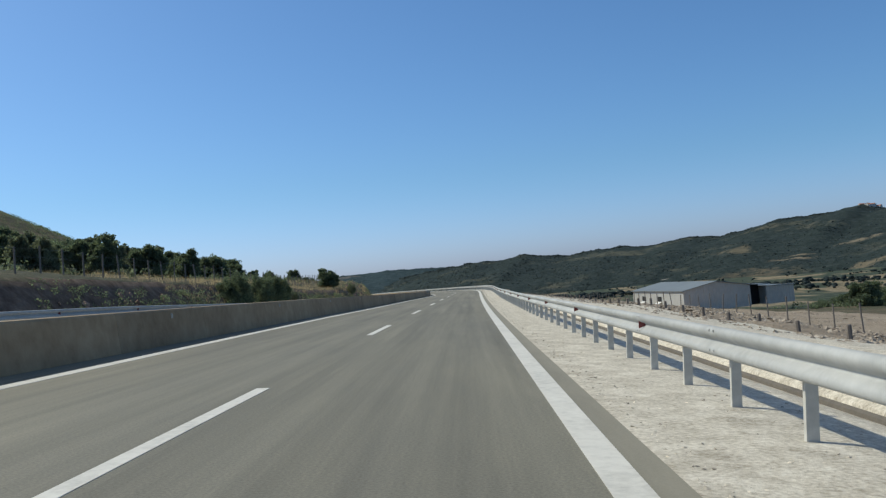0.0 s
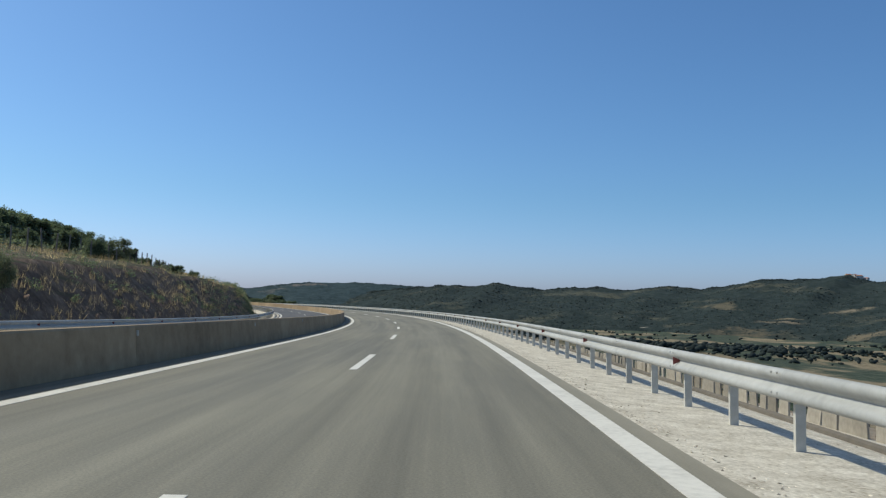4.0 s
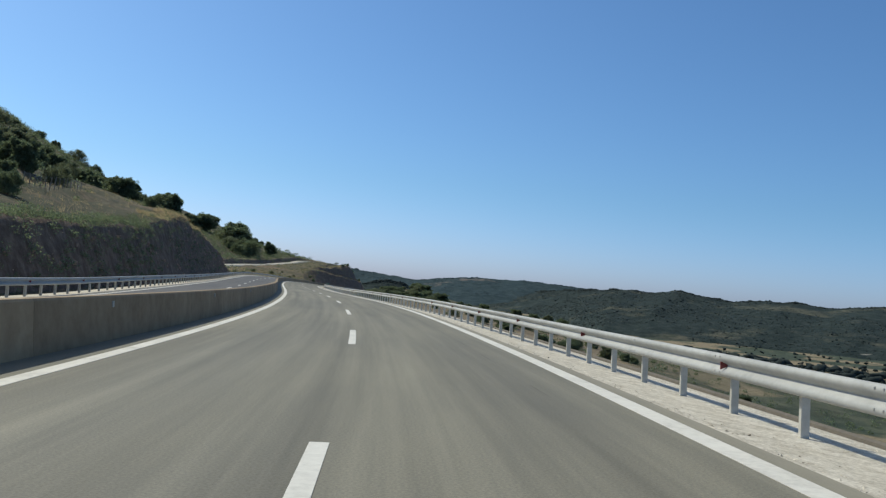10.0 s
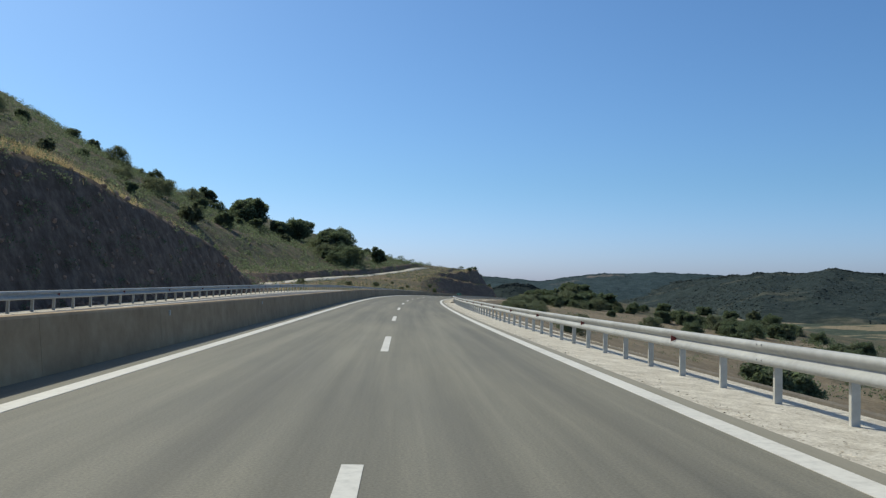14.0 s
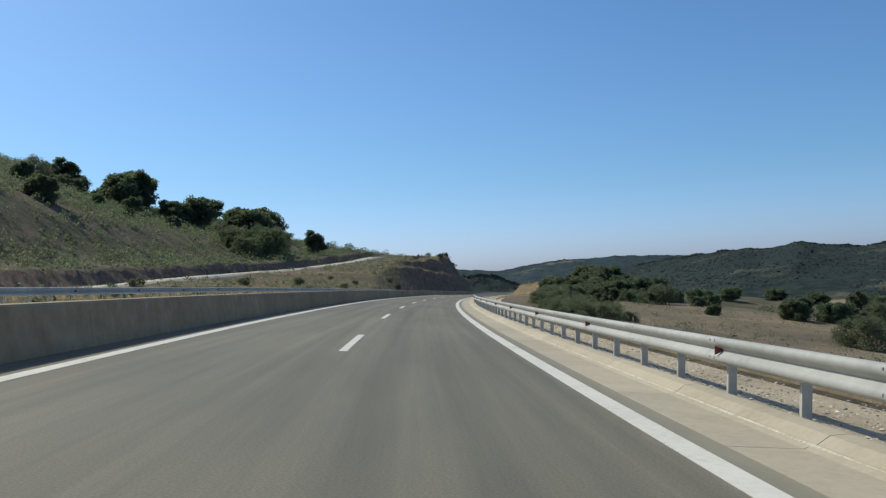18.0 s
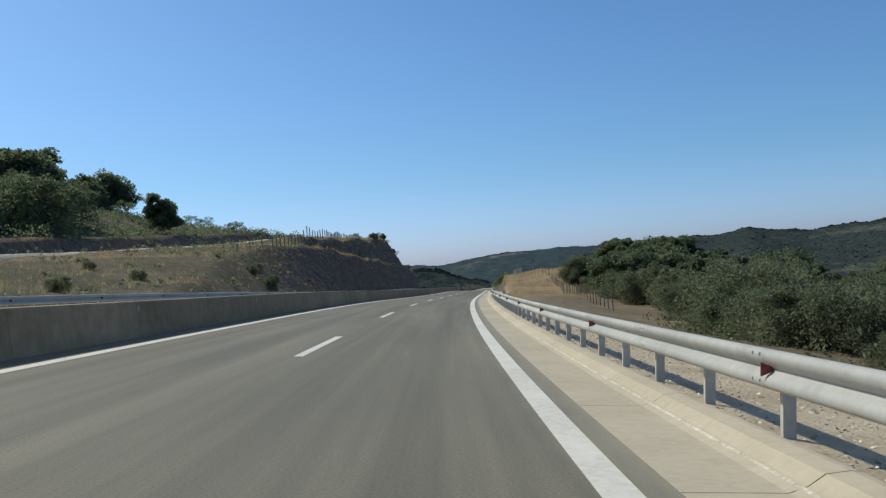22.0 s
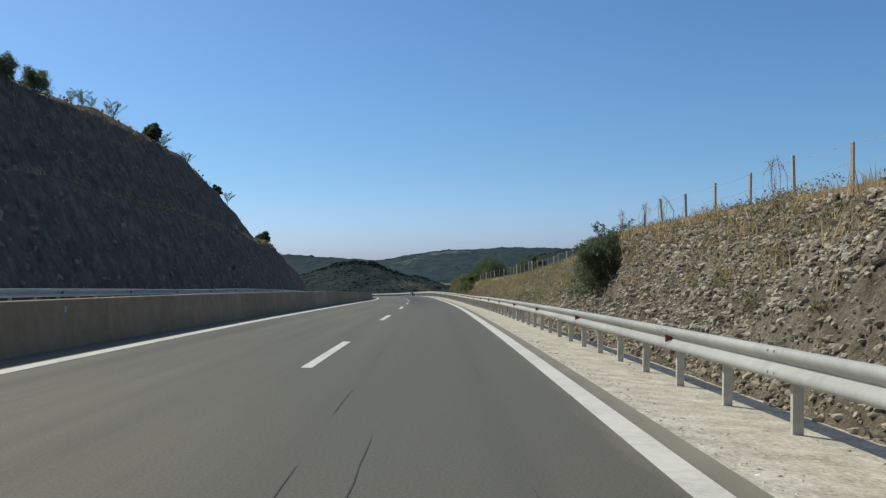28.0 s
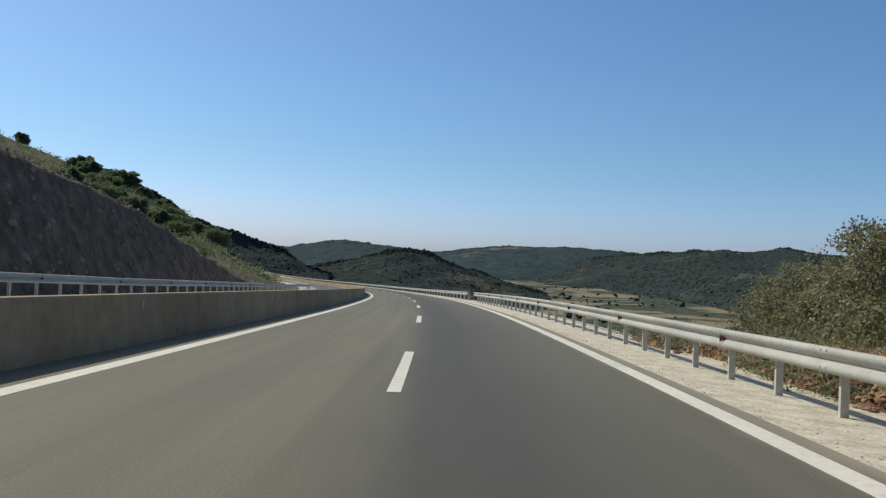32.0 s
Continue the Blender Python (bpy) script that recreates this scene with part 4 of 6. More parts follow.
def guard_rail(line, stations, face, label):
    """face 1: the beam looks to the left of the road; -1: to the right."""
    g = None
    for k, x in enumerate(stations[:-2]):
        u, u2 = (line + (float(rail_shift(v)) if face > 0 else 0.0) for v in (x, stations[k + 2]))
        if k % 100 == 0:
            g = tagged(empty("guard_rail", deck(np.array([x]), np.array([u]), np.array([0.0]))[0]), label, "guard rail", group="guard rails")
            inv = Matrix.Translation(-g.location)

        def add(name, me, off=0.0, owner=None):
            ob = link(name, me)
            m = deck_pose(x, u + off, 0.0)
            m = m if face > 0 else m @ Matrix.Rotation(math.pi, 4, "Z")
            ob.matrix_basis = m
            ob.parent = owner[0] if owner else g
            ob.matrix_parent_inverse = owner[1].inverted() if owner else inv
            return ob, m
        post = add("post", POST, 0.115 * face)
        if k % 2 == 0:
            ends = ((x, u), (stations[k + 2], u2)) if face > 0 else ((stations[k + 2], u2), (x, u))
            p, q = (deck(np.array([v]), np.array([w]), np.array([0.0]))[0] for v, w in ends)
            fwd = Vector(q - p).normalized()
            up = deck_pose((x + stations[k + 2]) / 2, u, 0.0).to_3x3().col[2]
            right = fwd.cross(up).normalized()
            mm = Matrix((right, fwd, right.cross(fwd))).transposed().to_4x4()
            mm.translation = p
            ob = link("beam", BEAM)
            ob.matrix_basis = mm
            ob.parent = g
            ob.matrix_parent_inverse = inv
            if face > 0 and x < 940:
                for dy, z in ((0.10, 0.728), (0.10, 0.510), (0.26, 0.728), (0.26, 0.510)):
                    b = link("bolt", BOLT)
                    b.matrix_basis = mm @ Matrix.Translation((0, dy, z))
                    b.parent = ob
                    b.matrix_parent_inverse = mm.inverted()
        if k % 4 == 0:
            add("reflector", REFL, owner=post)
        add("spacer", SPACER, owner=post)


def far_rail(u, s0, s1, label):
    """The distant run of rail: one beam and one joined row of posts."""
    g = tagged(empty("guard_rail"), label, "guard rail", group="guard rails")
    prof = [(0.0, 0.76), (-0.05, 0.756), (-0.086, 0.69), (-0.014, 0.602), (-0.086, 0.514), (-0.05, 0.448), (0.0, 0.444), (0.02, 0.6)]
    sweep("beam", s0, s1, [(u + x, z) for x, z in prof], M_STEEL, 4.0, True, g)
    V, F = [], []
    for i, s in enumerate(np.arange(s0, s1, 4.22)):
        q = deck(np.full(8, s) + np.array([-.04, .04, .04, -.04] * 2), np.full(8, u + 0.1) + np.array([-.05, -.05, .05, .05] * 2), np.array([-.4] * 4 + [.7] * 4))
        V.append(q)
        F += [(i * 8 + a, i * 8 + (a + 1) % 4, i * 8 + 4 + (a + 1) % 4, i * 8 + 4 + a) for a in range(4)]
    tagged(link("post_row", mesh_of("post_row", np.concatenate(V), F, M_POST), g), kind="stuff")


far_rail(5.56, 962, 1700, "distant galvanised guard rail along the valley side")
far_rail(-13.75, 962, 1700, "distant galvanised guard rail along the hillside")
right_posts = post_stations(5.5, -38.0, 958.0, 3.016)
right_posts = right_posts + np.interp(right_posts, [12, 45, 70, 128, 210, 262, 315, 370, 402, 484, 500, 560, 615, 697, 780, 838, 895], [-0.15, -0.18, -0.45, -0.12, -0.08, -0.33, -0.35, -0.35, -0.12, 0.15, -1.0, -0.85, -0.5, -0.35, -0.2, -0.25, 0.2])
guard_rail(5.56, right_posts, 1, "galvanised steel guard rail on posts with red reflectors")
guard_rail(-13.75, post_stations(-13.75, -31.0, 962.0, 0.0), -1, "galvanised guard rail beyond the opposite carriageway")

tagged(sweep("berm", -38, 494, [(6.97, -0.32), (6.99, -0.20), (7.04, -0.17), (7.09, -0.19), (7.14, -0.4)], surface("berm_asphalt", [(0.10, 0.09, 0.076), (0.17, 0.152, 0.126)], 6, 0.6, 0.9, bump=0.5, bump_scale=18)), "low dark asphalt berm along the edge of the verge", "berm", kind="structure")


# ======== dirt track in the hollow ========
def dirt_track():
    ss = np.arange(500, 822, 3.0)
    c = np.maximum(np.interp(ss, TS, TU), 0)
    offs = (-2.7, -2.2, -1.1, 0.0, 1.1, 2.2, 2.7)
    P = np.zeros((len(ss), len(offs), 3))
    for j, off in enumerate(offs):
        u = -(c + off)
        q = place(ss, u, 0 * u)
        skirt = 0.8 if abs(off) > 2.5 else 0.05 * abs(off)
        q[:, 2] = np.interp(ss, SG, AZ) + np.interp(ss, TS, TZ) + 0.42 - skirt + 0.07 * soft_noise(q[:, 0], q[:, 1], 6, 3, 0.1)
        P[:, j] = q
    tagged(link("dirt_track", grid_mesh("dirt_track", P, M_GRAVEL, True)), "pale dirt track climbing across the dry hillside", "track", kind="structure")


dirt_track()


def dirt_strip():
    """Bare pale dirt between the verge and the rubble field."""
    ss = np.arange(-38, 497, 2.0)
    uu = np.array([7.1, 7.2, 7.5, 8.0, 8.6, 9.3, 10.0, 10.7, 11.4, 12.2])
    S, U = np.repeat(ss[:, None], len(uu), 1), np.repeat(uu[None], len(ss), 0)
    U = U + np.where(U > 11, 0.5 * soft_noise(S, 0 * S, 14, 3, 0.2), 0)
    U = 7.1 + (U - 7.1) * np.interp(ss, [110, 150, 425, 468], [0.74, 0.26, 0.26, 0.62])[:, None]
    P = on_land(S.ravel(), U.ravel()).reshape(len(ss), len(uu), 3)
    P[..., 2] += 0.11 + 0.12 * np.interp(ss, [150, 176, 420, 450], [0, 1, 1, 0])[:, None] * (U < 8.35)
    P[:, 0, 2] -= 0.15
    tagged(link("dirt_strip", grid_mesh("dirt_strip", P, M_GRAVEL, True)), "bare pale dirt strip beyond the guard rail", "dirt", kind="structure")


dirt_strip()


def rubble_ground():
    """Brown stony ground beyond the dirt strip."""
    ss = np.arange(-38, 180, 2.5)
    uu = np.concatenate([np.arange(10.2, 20, 0.9), np.arange(20, 52, 2.4)])
    S, U = np.repeat(ss[:, None], len(uu), 1), np.repeat(uu[None], len(ss), 0)
    U = U + 0.8 * soft_noise(S, 0 * S, 11, 3, 0.6) * (U > 45)
    P = on_land(S.ravel(), U.ravel()).reshape(len(ss), len(uu), 3)
    off = 0.10 + 0.12 * soft_noise(P[..., 0], P[..., 1], 3.0, 3, 0.3)
    off[0], off[-1], off[:, 0], off[:, -1] = -0.4, -0.4, -0.1, -0.4
    P[..., 2] += off
    tagged(link("rubble_ground", grid_mesh("rubble_ground", P, M_RUBBLE, True)), "brown stony ground heaped with broken rock", "ground", kind="structure")


rubble_ground()


def grass_bank():
    """Matted dry grass over the bank between the gutter's end and the roadside cut."""
    ss = np.arange(684, 908, 1.25)
    uu = 7.3 + 15.7 * np.linspace(0, 1, 34) ** 1.6
    S, U = np.repeat(ss[:, None], len(uu), 1), np.repeat(uu[None], len(ss), 0)
    inner = np.interp(ss, [684, 714, 718, 744, 766, 908], [8.5, 8.5, 7.2, 7.2, 8.1, 8.1])[:, None]
    U = inner + (U - 7.3) / 15.7 * (np.interp(ss, [684, 700, 720, 750, 770, 908], [17, 17.5, 17, 16.5, 15, 14])[:, None] - inner) + 0.5 * soft_noise(S, U, 7, 3, 0.4) * (U > 9.5)
    P = on_land(S.ravel(), U.ravel()).reshape(len(ss), len(uu), 3)
    off = 0.14 + 0.10 * soft_noise(P[..., 0], P[..., 1], 1.6, 3, 0.7)
    off[0], off[-1], off[:, 0], off[:, -1] = -0.4, -0.4, -0.15, -0.4
    P[..., 2] += off
    tagged(link("grass_bank", grid_mesh("grass_bank", P, M_STRAW_GROUND, True)), "bank of matted straw-coloured grass", "bank", kind="structure")


grass_bank()


def dry_field():
    """The stubbly brown field below the guard rail."""
    ss = np.arange(170, 692, 4.0)
    uu = np.concatenate([np.arange(7.35, 10, 0.45), np.arange(10.4, 20, 1.4), np.arange(20, 60, 4.0), np.arange(60, 125, 8.0)])
    S, U = np.repeat(ss[:, None], len(uu), 1), np.repeat(uu[None], len(ss), 0)
    wide = np.interp(ss, [170, 480, 500, 692], [0.42, 0.42, 1.0, 1.0])[:, None]
    U = np.where(U > 12, 12 + (U - 12) * wide, U)
    P = on_land(S.ravel(), U.ravel()).reshape(len(ss), len(uu), 3)
    off = 0.16 + 0.12 * soft_noise(P[..., 0], P[..., 1], 9, 3, 0.7)
    off[0], off[-1], off[:, 0], off[:, -1] = -0.5, -0.5, -0.35, -0.5
    off[S * 1.0 > 486] -= 0.1 * (U[S * 1.0 > 486] < 8.8)
    P[..., 2] += off
    tagged(link("dry_field", grid_mesh("dry_field", P, M_DRY_FIELD, True)), "stubbly brown summer field below the road", "field", kind="structure")


dry_field()


# ======== plants ========
def leaves(rng, centres, radii, per, size, flat=0.75):
    """Leaf quads in clumps: arrays of vertices and faces."""
    n = len(centres) * per
    cen = np.repeat(np.asarray(centres, float), per, 0)
    rad = np.repeat(np.asarray(radii, float), per)[:, None]
    v = rng.normal(size=(n, 3))
    v /= np.linalg.norm(v, axis=1, keepdims=True)
    r = rng.uniform(0.45, 1.05, size=(n, 1))
    c = cen + v * rad * r * np.array([1, 1, flat])
    a = rng.normal(size=(n, 3)) + v * 0.8
    a /= np.linalg.norm(a, axis=1, keepdims=True)
    b = np.cross(a, rng.normal(size=(n, 3)))
    b /= np.linalg.norm(b, axis=1, keepdims=True)
    w = size * rng.uniform(0.55, 1.35, size=(n, 1))
    q = np.stack([c - a * w, c + b * w * 0.55, c + a * w, c - b * w * 0.55], 1)
    f = np.arange(n * 4).reshape(n, 4)
    return q.reshape(-1, 3), f


def crown_mesh(seed, width, height, lobes, per, size, material, low=0.25, flat=0.75, fill=1.0):
    """An uneven crown about a base at z = 0: lobes of leaf clumps with gaps between them."""
    rng = np.random.default_rng(seed)
    cs, rs, hearts = [], [], []
    lean = rng.uniform(-0.12, 0.12, 2)
    for k in range(lobes):
        a = 2.4 * k + rng.uniform(-0.5, 0.5)
        f = (k + 0.5) / lobes
        z = low + (1 - low) * (0.10 + 0.74 * f + rng.uniform(-0.07, 0.07))
        reach = math.sqrt(max(0.05, 1 - (1.15 * f - 0.30) ** 2)) * rng.uniform(0.45, 0.78)
        c = np.array([math.cos(a) * reach * width / 2 + lean[0] * z, math.sin(a) * reach * width / 2 + lean[1] * z, z * height])
        r = width * rng.uniform(0.15, 0.23) * (1.12 - 0.3 * f)
        for _ in range(16):
            v = rng.normal(size=3)
            v /= np.linalg.norm(v)
            q = c + v * r * np.array([1, 1, flat]) * rng.uniform(0.5, 1.0)
            cs.append((q[0], q[1], max(q[2], 0.02)))
            rs.append(r * rng.uniform(0.34, 0.56))
        hearts.append((c, r))
    if not fill:
        v, f = leaves(rng, cs, rs, per, size)
        return mesh_of("crown", v, f, material)
    v, f = leaves(rng, cs, rs, int(per * 1.5), size * 1.12)
    # the shaded twigs and older leaves inside each lobe
    v2, f2 = leaves(rng, [c for c, r in hearts], [r * 0.72 for c, r in hearts], 130, size * 2.4, flat)
    v3, f3 = leaves(rng, [(0, 0, height * (low + (1 - low) * z)) for z in (0.2, 0.42, 0.60)], [width * 0.30, width * 0.31, width * 0.22], 260, size * 2.6, 0.8)
    return mesh_of("crown", np.concatenate([v, v2, v3]), np.concatenate([f, f2 + len(v), f3 + len(v) + len(v2)]), material)


def trunk_mesh(seed, height, width, girth):
    """A tapered trunk that forks into limbs reaching into the crown."""
    rng = np.random.default_rng(seed)
    V, F = [], []

    def limb(a, b, r0, r1, bend):
        a, b = np.array(a, float), np.array(b, float)
        d = (b - a) / np.linalg.norm(b - a)
        x = np.cross(d, [0.3, 0.8, 0.1])
        x /= np.linalg.norm(x)
        y = np.cross(d, x)
        start = len(V)
        for i in range(4):
            t = i / 3
            c = a + (b - a) * t + bend * math.sin(t * math.pi)
            r = r0 + (r1 - r0) * t
            for k in range(6):
                V.append(c + r * (x * math.cos(k * 1.047) + y * math.sin(k * 1.047)))
        for i in range(3):
            for k in range(6):
                F.append((start + i * 6 + k, start + i * 6 + (k + 1) % 6, start + i * 6 + 6 + (k + 1) % 6, start + i * 6 + 6 + k))
    fork = np.array([rng.uniform(-.05, .05) * height, rng.uniform(-.05, .05) * height, height * 0.36])
    limb((0, 0, -0.4), fork, girth, girth * 0.7, rng.normal(size=3) * 0.02 * height)
    for k in range(5):
        a = k * 1.26 + rng.uniform(-.3, .3)
        tip = fork + np.array([math.cos(a) * width * 0.33, math.sin(a) * width * 0.33, height * rng.uniform(0.25, 0.5)])
        n0 = len(V)
        limb(fork, tip, girth * 0.55, girth * 0.12, rng.normal(size=3) * 0.03 * height)
        F.append((18 + k % 6, n0, n0 + 1))
    return mesh_of("trunk", np.array(V), F, M_BARK, True)


def broom_mesh(seed, material, shoot=0.042, slim=0.0075):
    """A dense dome of thin upright shoots."""
    rng = np.random.default_rng(seed)
    n = 24000
    v = rng.normal(size=(n, 3))
    v /= np.linalg.norm(v, axis=1, keepdims=True)
    v[:, 2] = np.abs(v[:, 2])
    r = rng.uniform(0.35, 1.0, (n, 1)) ** 0.5 * (1 + 0.10 * np.sin(5 * np.arctan2(v[:, 1:2], v[:, 0:1])) + rng.normal(0, 0.03, (n, 1)))
    base = v * r * np.array([0.62, 0.62, 0.94])
    d = v * np.array([0.8, 0.8, 0.6]) + np.array([0, 0, 0.7]) + rng.normal(0, 0.28, (n, 3))
    d *= shoot * rng.uniform(0.6, 1.5, (n, 1)) / np.linalg.norm(d, axis=1, keepdims=True)
    w = np.cross(d, rng.normal(size=(n, 3)))
    w *= slim / np.linalg.norm(w, axis=1, keepdims=True)
    q = np.stack([base - w, base + w, base + d + w * 0.3, base + d - w * 0.3], 1).reshape(-1, 3)
    return mesh_of("crown", q, np.arange(n * 4).reshape(n, 4), material)


def sprig_mesh(seed, shoots, per, leaf, material, spread=0.75, bare=0.25):
    """A few thin curving shoots with leaves along them, about one metre high."""
    rng = np.random.default_rng(seed)
    V, F = [], []
    for k in range(shoots):
        a = rng.uniform(0, 6.28)
        out = spread * rng.uniform(0.3, 1.0)
        tip = np.array([math.cos(a) * out, math.sin(a) * out, rng.uniform(0.6, 1.0)])
        sag = rng.normal(size=3) * 0.08
        w = np.array([-math.sin(a), math.cos(a), 0.0]) * 0.008
        pts = [tip * f + sag * math.sin(f * 3.14) + np.array([0, 0, 0.12 * math.sin(f * 3.14)]) for f in np.linspace(0, 1, 6)]
        for p, q in zip(pts, pts[1:]):
            for side in (w, np.array([0, 0, 0.008])):
                n = len(V)
                V.extend([p - side, p + side, q + side * 0.8, q - side * 0.8])
                F.append((n, n + 1, n + 2, n + 3))
        for _ in range(per):
            f = rng.uniform(bare, 1.0) * 4.999
            i = int(f)
            c = pts[i] + (pts[i + 1] - pts[i]) * (f - i) + rng.normal(size=3) * 0.03
            d, e = (v / np.linalg.norm(v) * leaf * rng.uniform(0.6, 1.3) for v in rng.normal(size=(2, 3)))
            n = len(V)
            V.extend([c - d, c + e * 0.5, c + d, c - e * 0.5])
            F.append((n, n + 1, n + 2, n + 3))
    return mesh_of("crown", np.array(V), F, material)


M_LEAF_DUSTY = leafy(surface("dusty_shoots", [(0.15, 0.146, 0.095), (0.22, 0.212, 0.14), (0.29, 0.275, 0.185)], 1.6, 0.2, 0.85, bump=0, island=0.35))
KINDS = {
    "broom": (broom_mesh(31, M_LEAF, 0.032, 0.006), trunk_mesh(10, 0.6, 0.8, 0.03)),
    "feather": (broom_mesh(32, M_LEAF_DUSTY, 0.085, 0.0045), trunk_mesh(11, 0.6, 0.8, 0.03)),
    "sprig": (sprig_mesh(41, 14, 110, 0.028, M_LEAF), trunk_mesh(13, 0.7, 0.5, 0.02)),
    "stalk": (sprig_mesh(42, 7, 26, 0.016, M_STRAW, 0.16, 0.6), trunk_mesh(14, 0.9, 0.2, 0.008)),
    "oak_a": (crown_mesh(11, 1.15, 1.0, 16, 36, 0.023, M_LEAF, 0.04), trunk_mesh(1, 1.0, 1.0, 0.035)),
    "oak_b": (crown_mesh(12, 1.35, 1.0, 17, 36, 0.023, M_LEAF, 0.02), trunk_mesh(2, 1.0, 1.1, 0.04)),
    "oak_c": (crown_mesh(13, 0.95, 1.0, 14, 36, 0.023, M_LEAF, 0.10), trunk_mesh(3, 1.0, 0.8, 0.03)),
    "oak_d": (crown_mesh(15, 1.2, 1.0, 15, 36, 0.022, M_LEAF_OLIVE, 0.02), trunk_mesh(8, 1.0, 1.0, 0.035)),
    "sparse": (crown_mesh(14, 1.25, 1.0, 6, 10, 0.030, M_LEAF, 0.35, 0.35, 0.0), trunk_mesh(4, 1.0, 0.9, 0.022)),
    "bush_a": (crown_mesh(21, 1.6, 1.0, 18, 32, 0.016, M_LEAF, 0.0), trunk_mesh(5, 0.8, 1.2, 0.03)),
    "bush_b": (crown_mesh(22, 1.7, 1.0, 16, 34, 0.015, M_LEAF_OLIVE, 0.0), trunk_mesh(6, 0.8, 1.3, 0.03)),
    "bush_c": (crown_mesh(24, 2.2, 1.0, 15, 34, 0.016, M_LEAF_OLIVE, 0.0), trunk_mesh(9, 0.7, 1.5, 0.03)),
    "dusty": (crown_mesh(25, 1.5, 1.0, 18, 44, 0.012, M_LEAF_DUSTY, 0.0), trunk_mesh(12, 0.7, 1.2, 0.03)),
    "bush_y": (crown_mesh(23, 1.2, 1.0, 10, 34, 0.02, M_LEAF_YELLOW, 0.02), trunk_mesh(7, 0.8, 0.9, 0.03)),
}
plant_rng = random.Random(5)


def plant(kind, s, u, height, label, wide=1.0, top=None, name="tree", group=""):
    """A tree or bush on the ground, height in metres; or top: the height of its tip above the axis."""
    g = on_land(s, u)[0]
    if top is not None:
        height = max(1.0, top + float(np.interp(s, SG, AZ)) - g[2])
    crown, trunk = KINDS[kind]
    t = empty(name, (0, 0, 0))
    t.matrix_world = Matrix.Translation((g[0], g[1], g[2] - 0.05)) @ Matrix.Rotation(plant_rng.uniform(0, 6.28), 4, "Z") @ Matrix.Diagonal((height * wide, height * wide, height, 1))
    for nm, me in (("trunk", trunk), ("crown", crown)):
        ob = new(nm, me)
        ob.parent = t
    tagged(t, label, name, group)
    return t


OAK = "dark green oak with a rounded crown on the dry slope"
for s, u, top, kind, wide in ((759, -120, 47.0, "oak_a", 1.0), (752, -138, 49.0, "oak_c", 1.2), (766, -99, 36.2, "oak_b", 1.1), (757, -103, 35.0, "oak_a", 1.2), (739, -72, 30.0, "oak_a", 1.15), (819, -96, 37.0, "oak_b", 1.1), (810, -95, 34.5, "oak_a", 1.1), (752, -84, 26.5, "bush_a", 1.0), (748, -70, 24, "bush_a", 1.1), (770, -60, 22.8, "oak_c", 1.0), (720, -60, 21.0, "bush_a", 1.0)):
    plant(kind, s, u, 0, OAK, wide * 1.1, top + 0.8, "oak_tree", "oaks on the slope")
for s, u, top, kind in ((828, -25.5, 17.2, "bush_a"), (823, -25.2, 16.8, "bush_a"), (835, -25.8, 17.2, "sprig"), (840, -26, 17.0, "sprig")):
    plant(kind, s, u, 0, "dark windswept bush on the brow of the rock cut", 0.9, top, "brow_bush", "bushes on the brow")
for s, u, top in ((830, -75, 26.0), (843, -66, 24.4), (855, -62, 23.2), (803, -56, 20.6), (838, -32, 18.4), (862, -34, 19.6), (812, -66, 23.2), (786, -74, 25.3)):
    plant("sparse", s, u, 0, "small windswept tree against the sky", 1.1, top, "small_tree", "small trees on the rock")
for s, u, h in ((906, -22.0, 3.5), (886, -25.4, 2.0), (889, -24.6, 1.5), (900, -21.8, 2.1), (963, -20.0, 1.8), (858, -26.3, 2.6), (862, -26.6, 1.8), (845, -26, 1.6), (838, -26, 1.4), (905, -21.6, 1.2), (872, -26.2, 1.4)):
    plant("sprig" if h < 1.9 else "oak_c", s, u, h * (1.0 if h < 1.9 else 0.8), "small tree clinging to the edge of the rock cut", 1.1, None, "small_tree", "small trees on the rock")
for i in range(38):
    s = 96 + i * 4.4 + plant_rng.uniform(-2, 2)
    u = -50 - plant_rng.uniform(0, 20)
    plant(("oak_a", "oak_b", "oak_d", "oak_c")[i % 4], s, u, 0, "dark oak in the wood above the field", plant_rng.uniform(0.8, 1.05), 1.9 + 0.222 * abs(u) + plant_rng.uniform(-1.6, 0.5), "oak_tree", "oaks above the field")
for s, u, top in ((268, -58, 16.2), (276, -62, 17.0), (286, -60, 17.0), (300, -63, 18.4), (312, -60, 18.0)):
    plant("oak_b", s, u, 0, "dark oak in the wood above the field", 1.05, top, "oak_tree", "oaks above the field")
for s, u, h, k in ((73.5, -17.0, 3.3, "bush_a"), (76, -17.2, 2.8, "bush_a"), (82.5, -17.0, 3.1, "bush_a"), (86.5, -17.0, 3.4, "bush_a"), (91, -17.0, 2.9, "bush_a"), (95.5, -16.9, 1.8, "bush_b"), (154, -18.2, 1.9, "bush_b")):
    plant(k, s, u - 0.6, h, "dense dark green shrub at the edge of the cut", 0.62, None, "shrub", "shrubs along the cut")
for s, u, h in ((580, 16.0, 1.5), (587, 15.5, 1.7), (594, 17, 1.7), (602, 15.5, 1.4), (610, 17.5, 1.3), (619, 15.8, 1.2), (627, 15.4, 1.2), (641, 15.2, 2.6), (645, 16.8, 3.6), (648, 18.5, 3.6), (655, 17.2, 3.0)):
    plant(("bush_c", "bush_b", "bush_a")[int(s) % 3], s, u, h, "dense olive-green bush close below the guard rail", plant_rng.uniform(0.9, 1.15), None, "roadside_bush", "bushes below the guard rail")
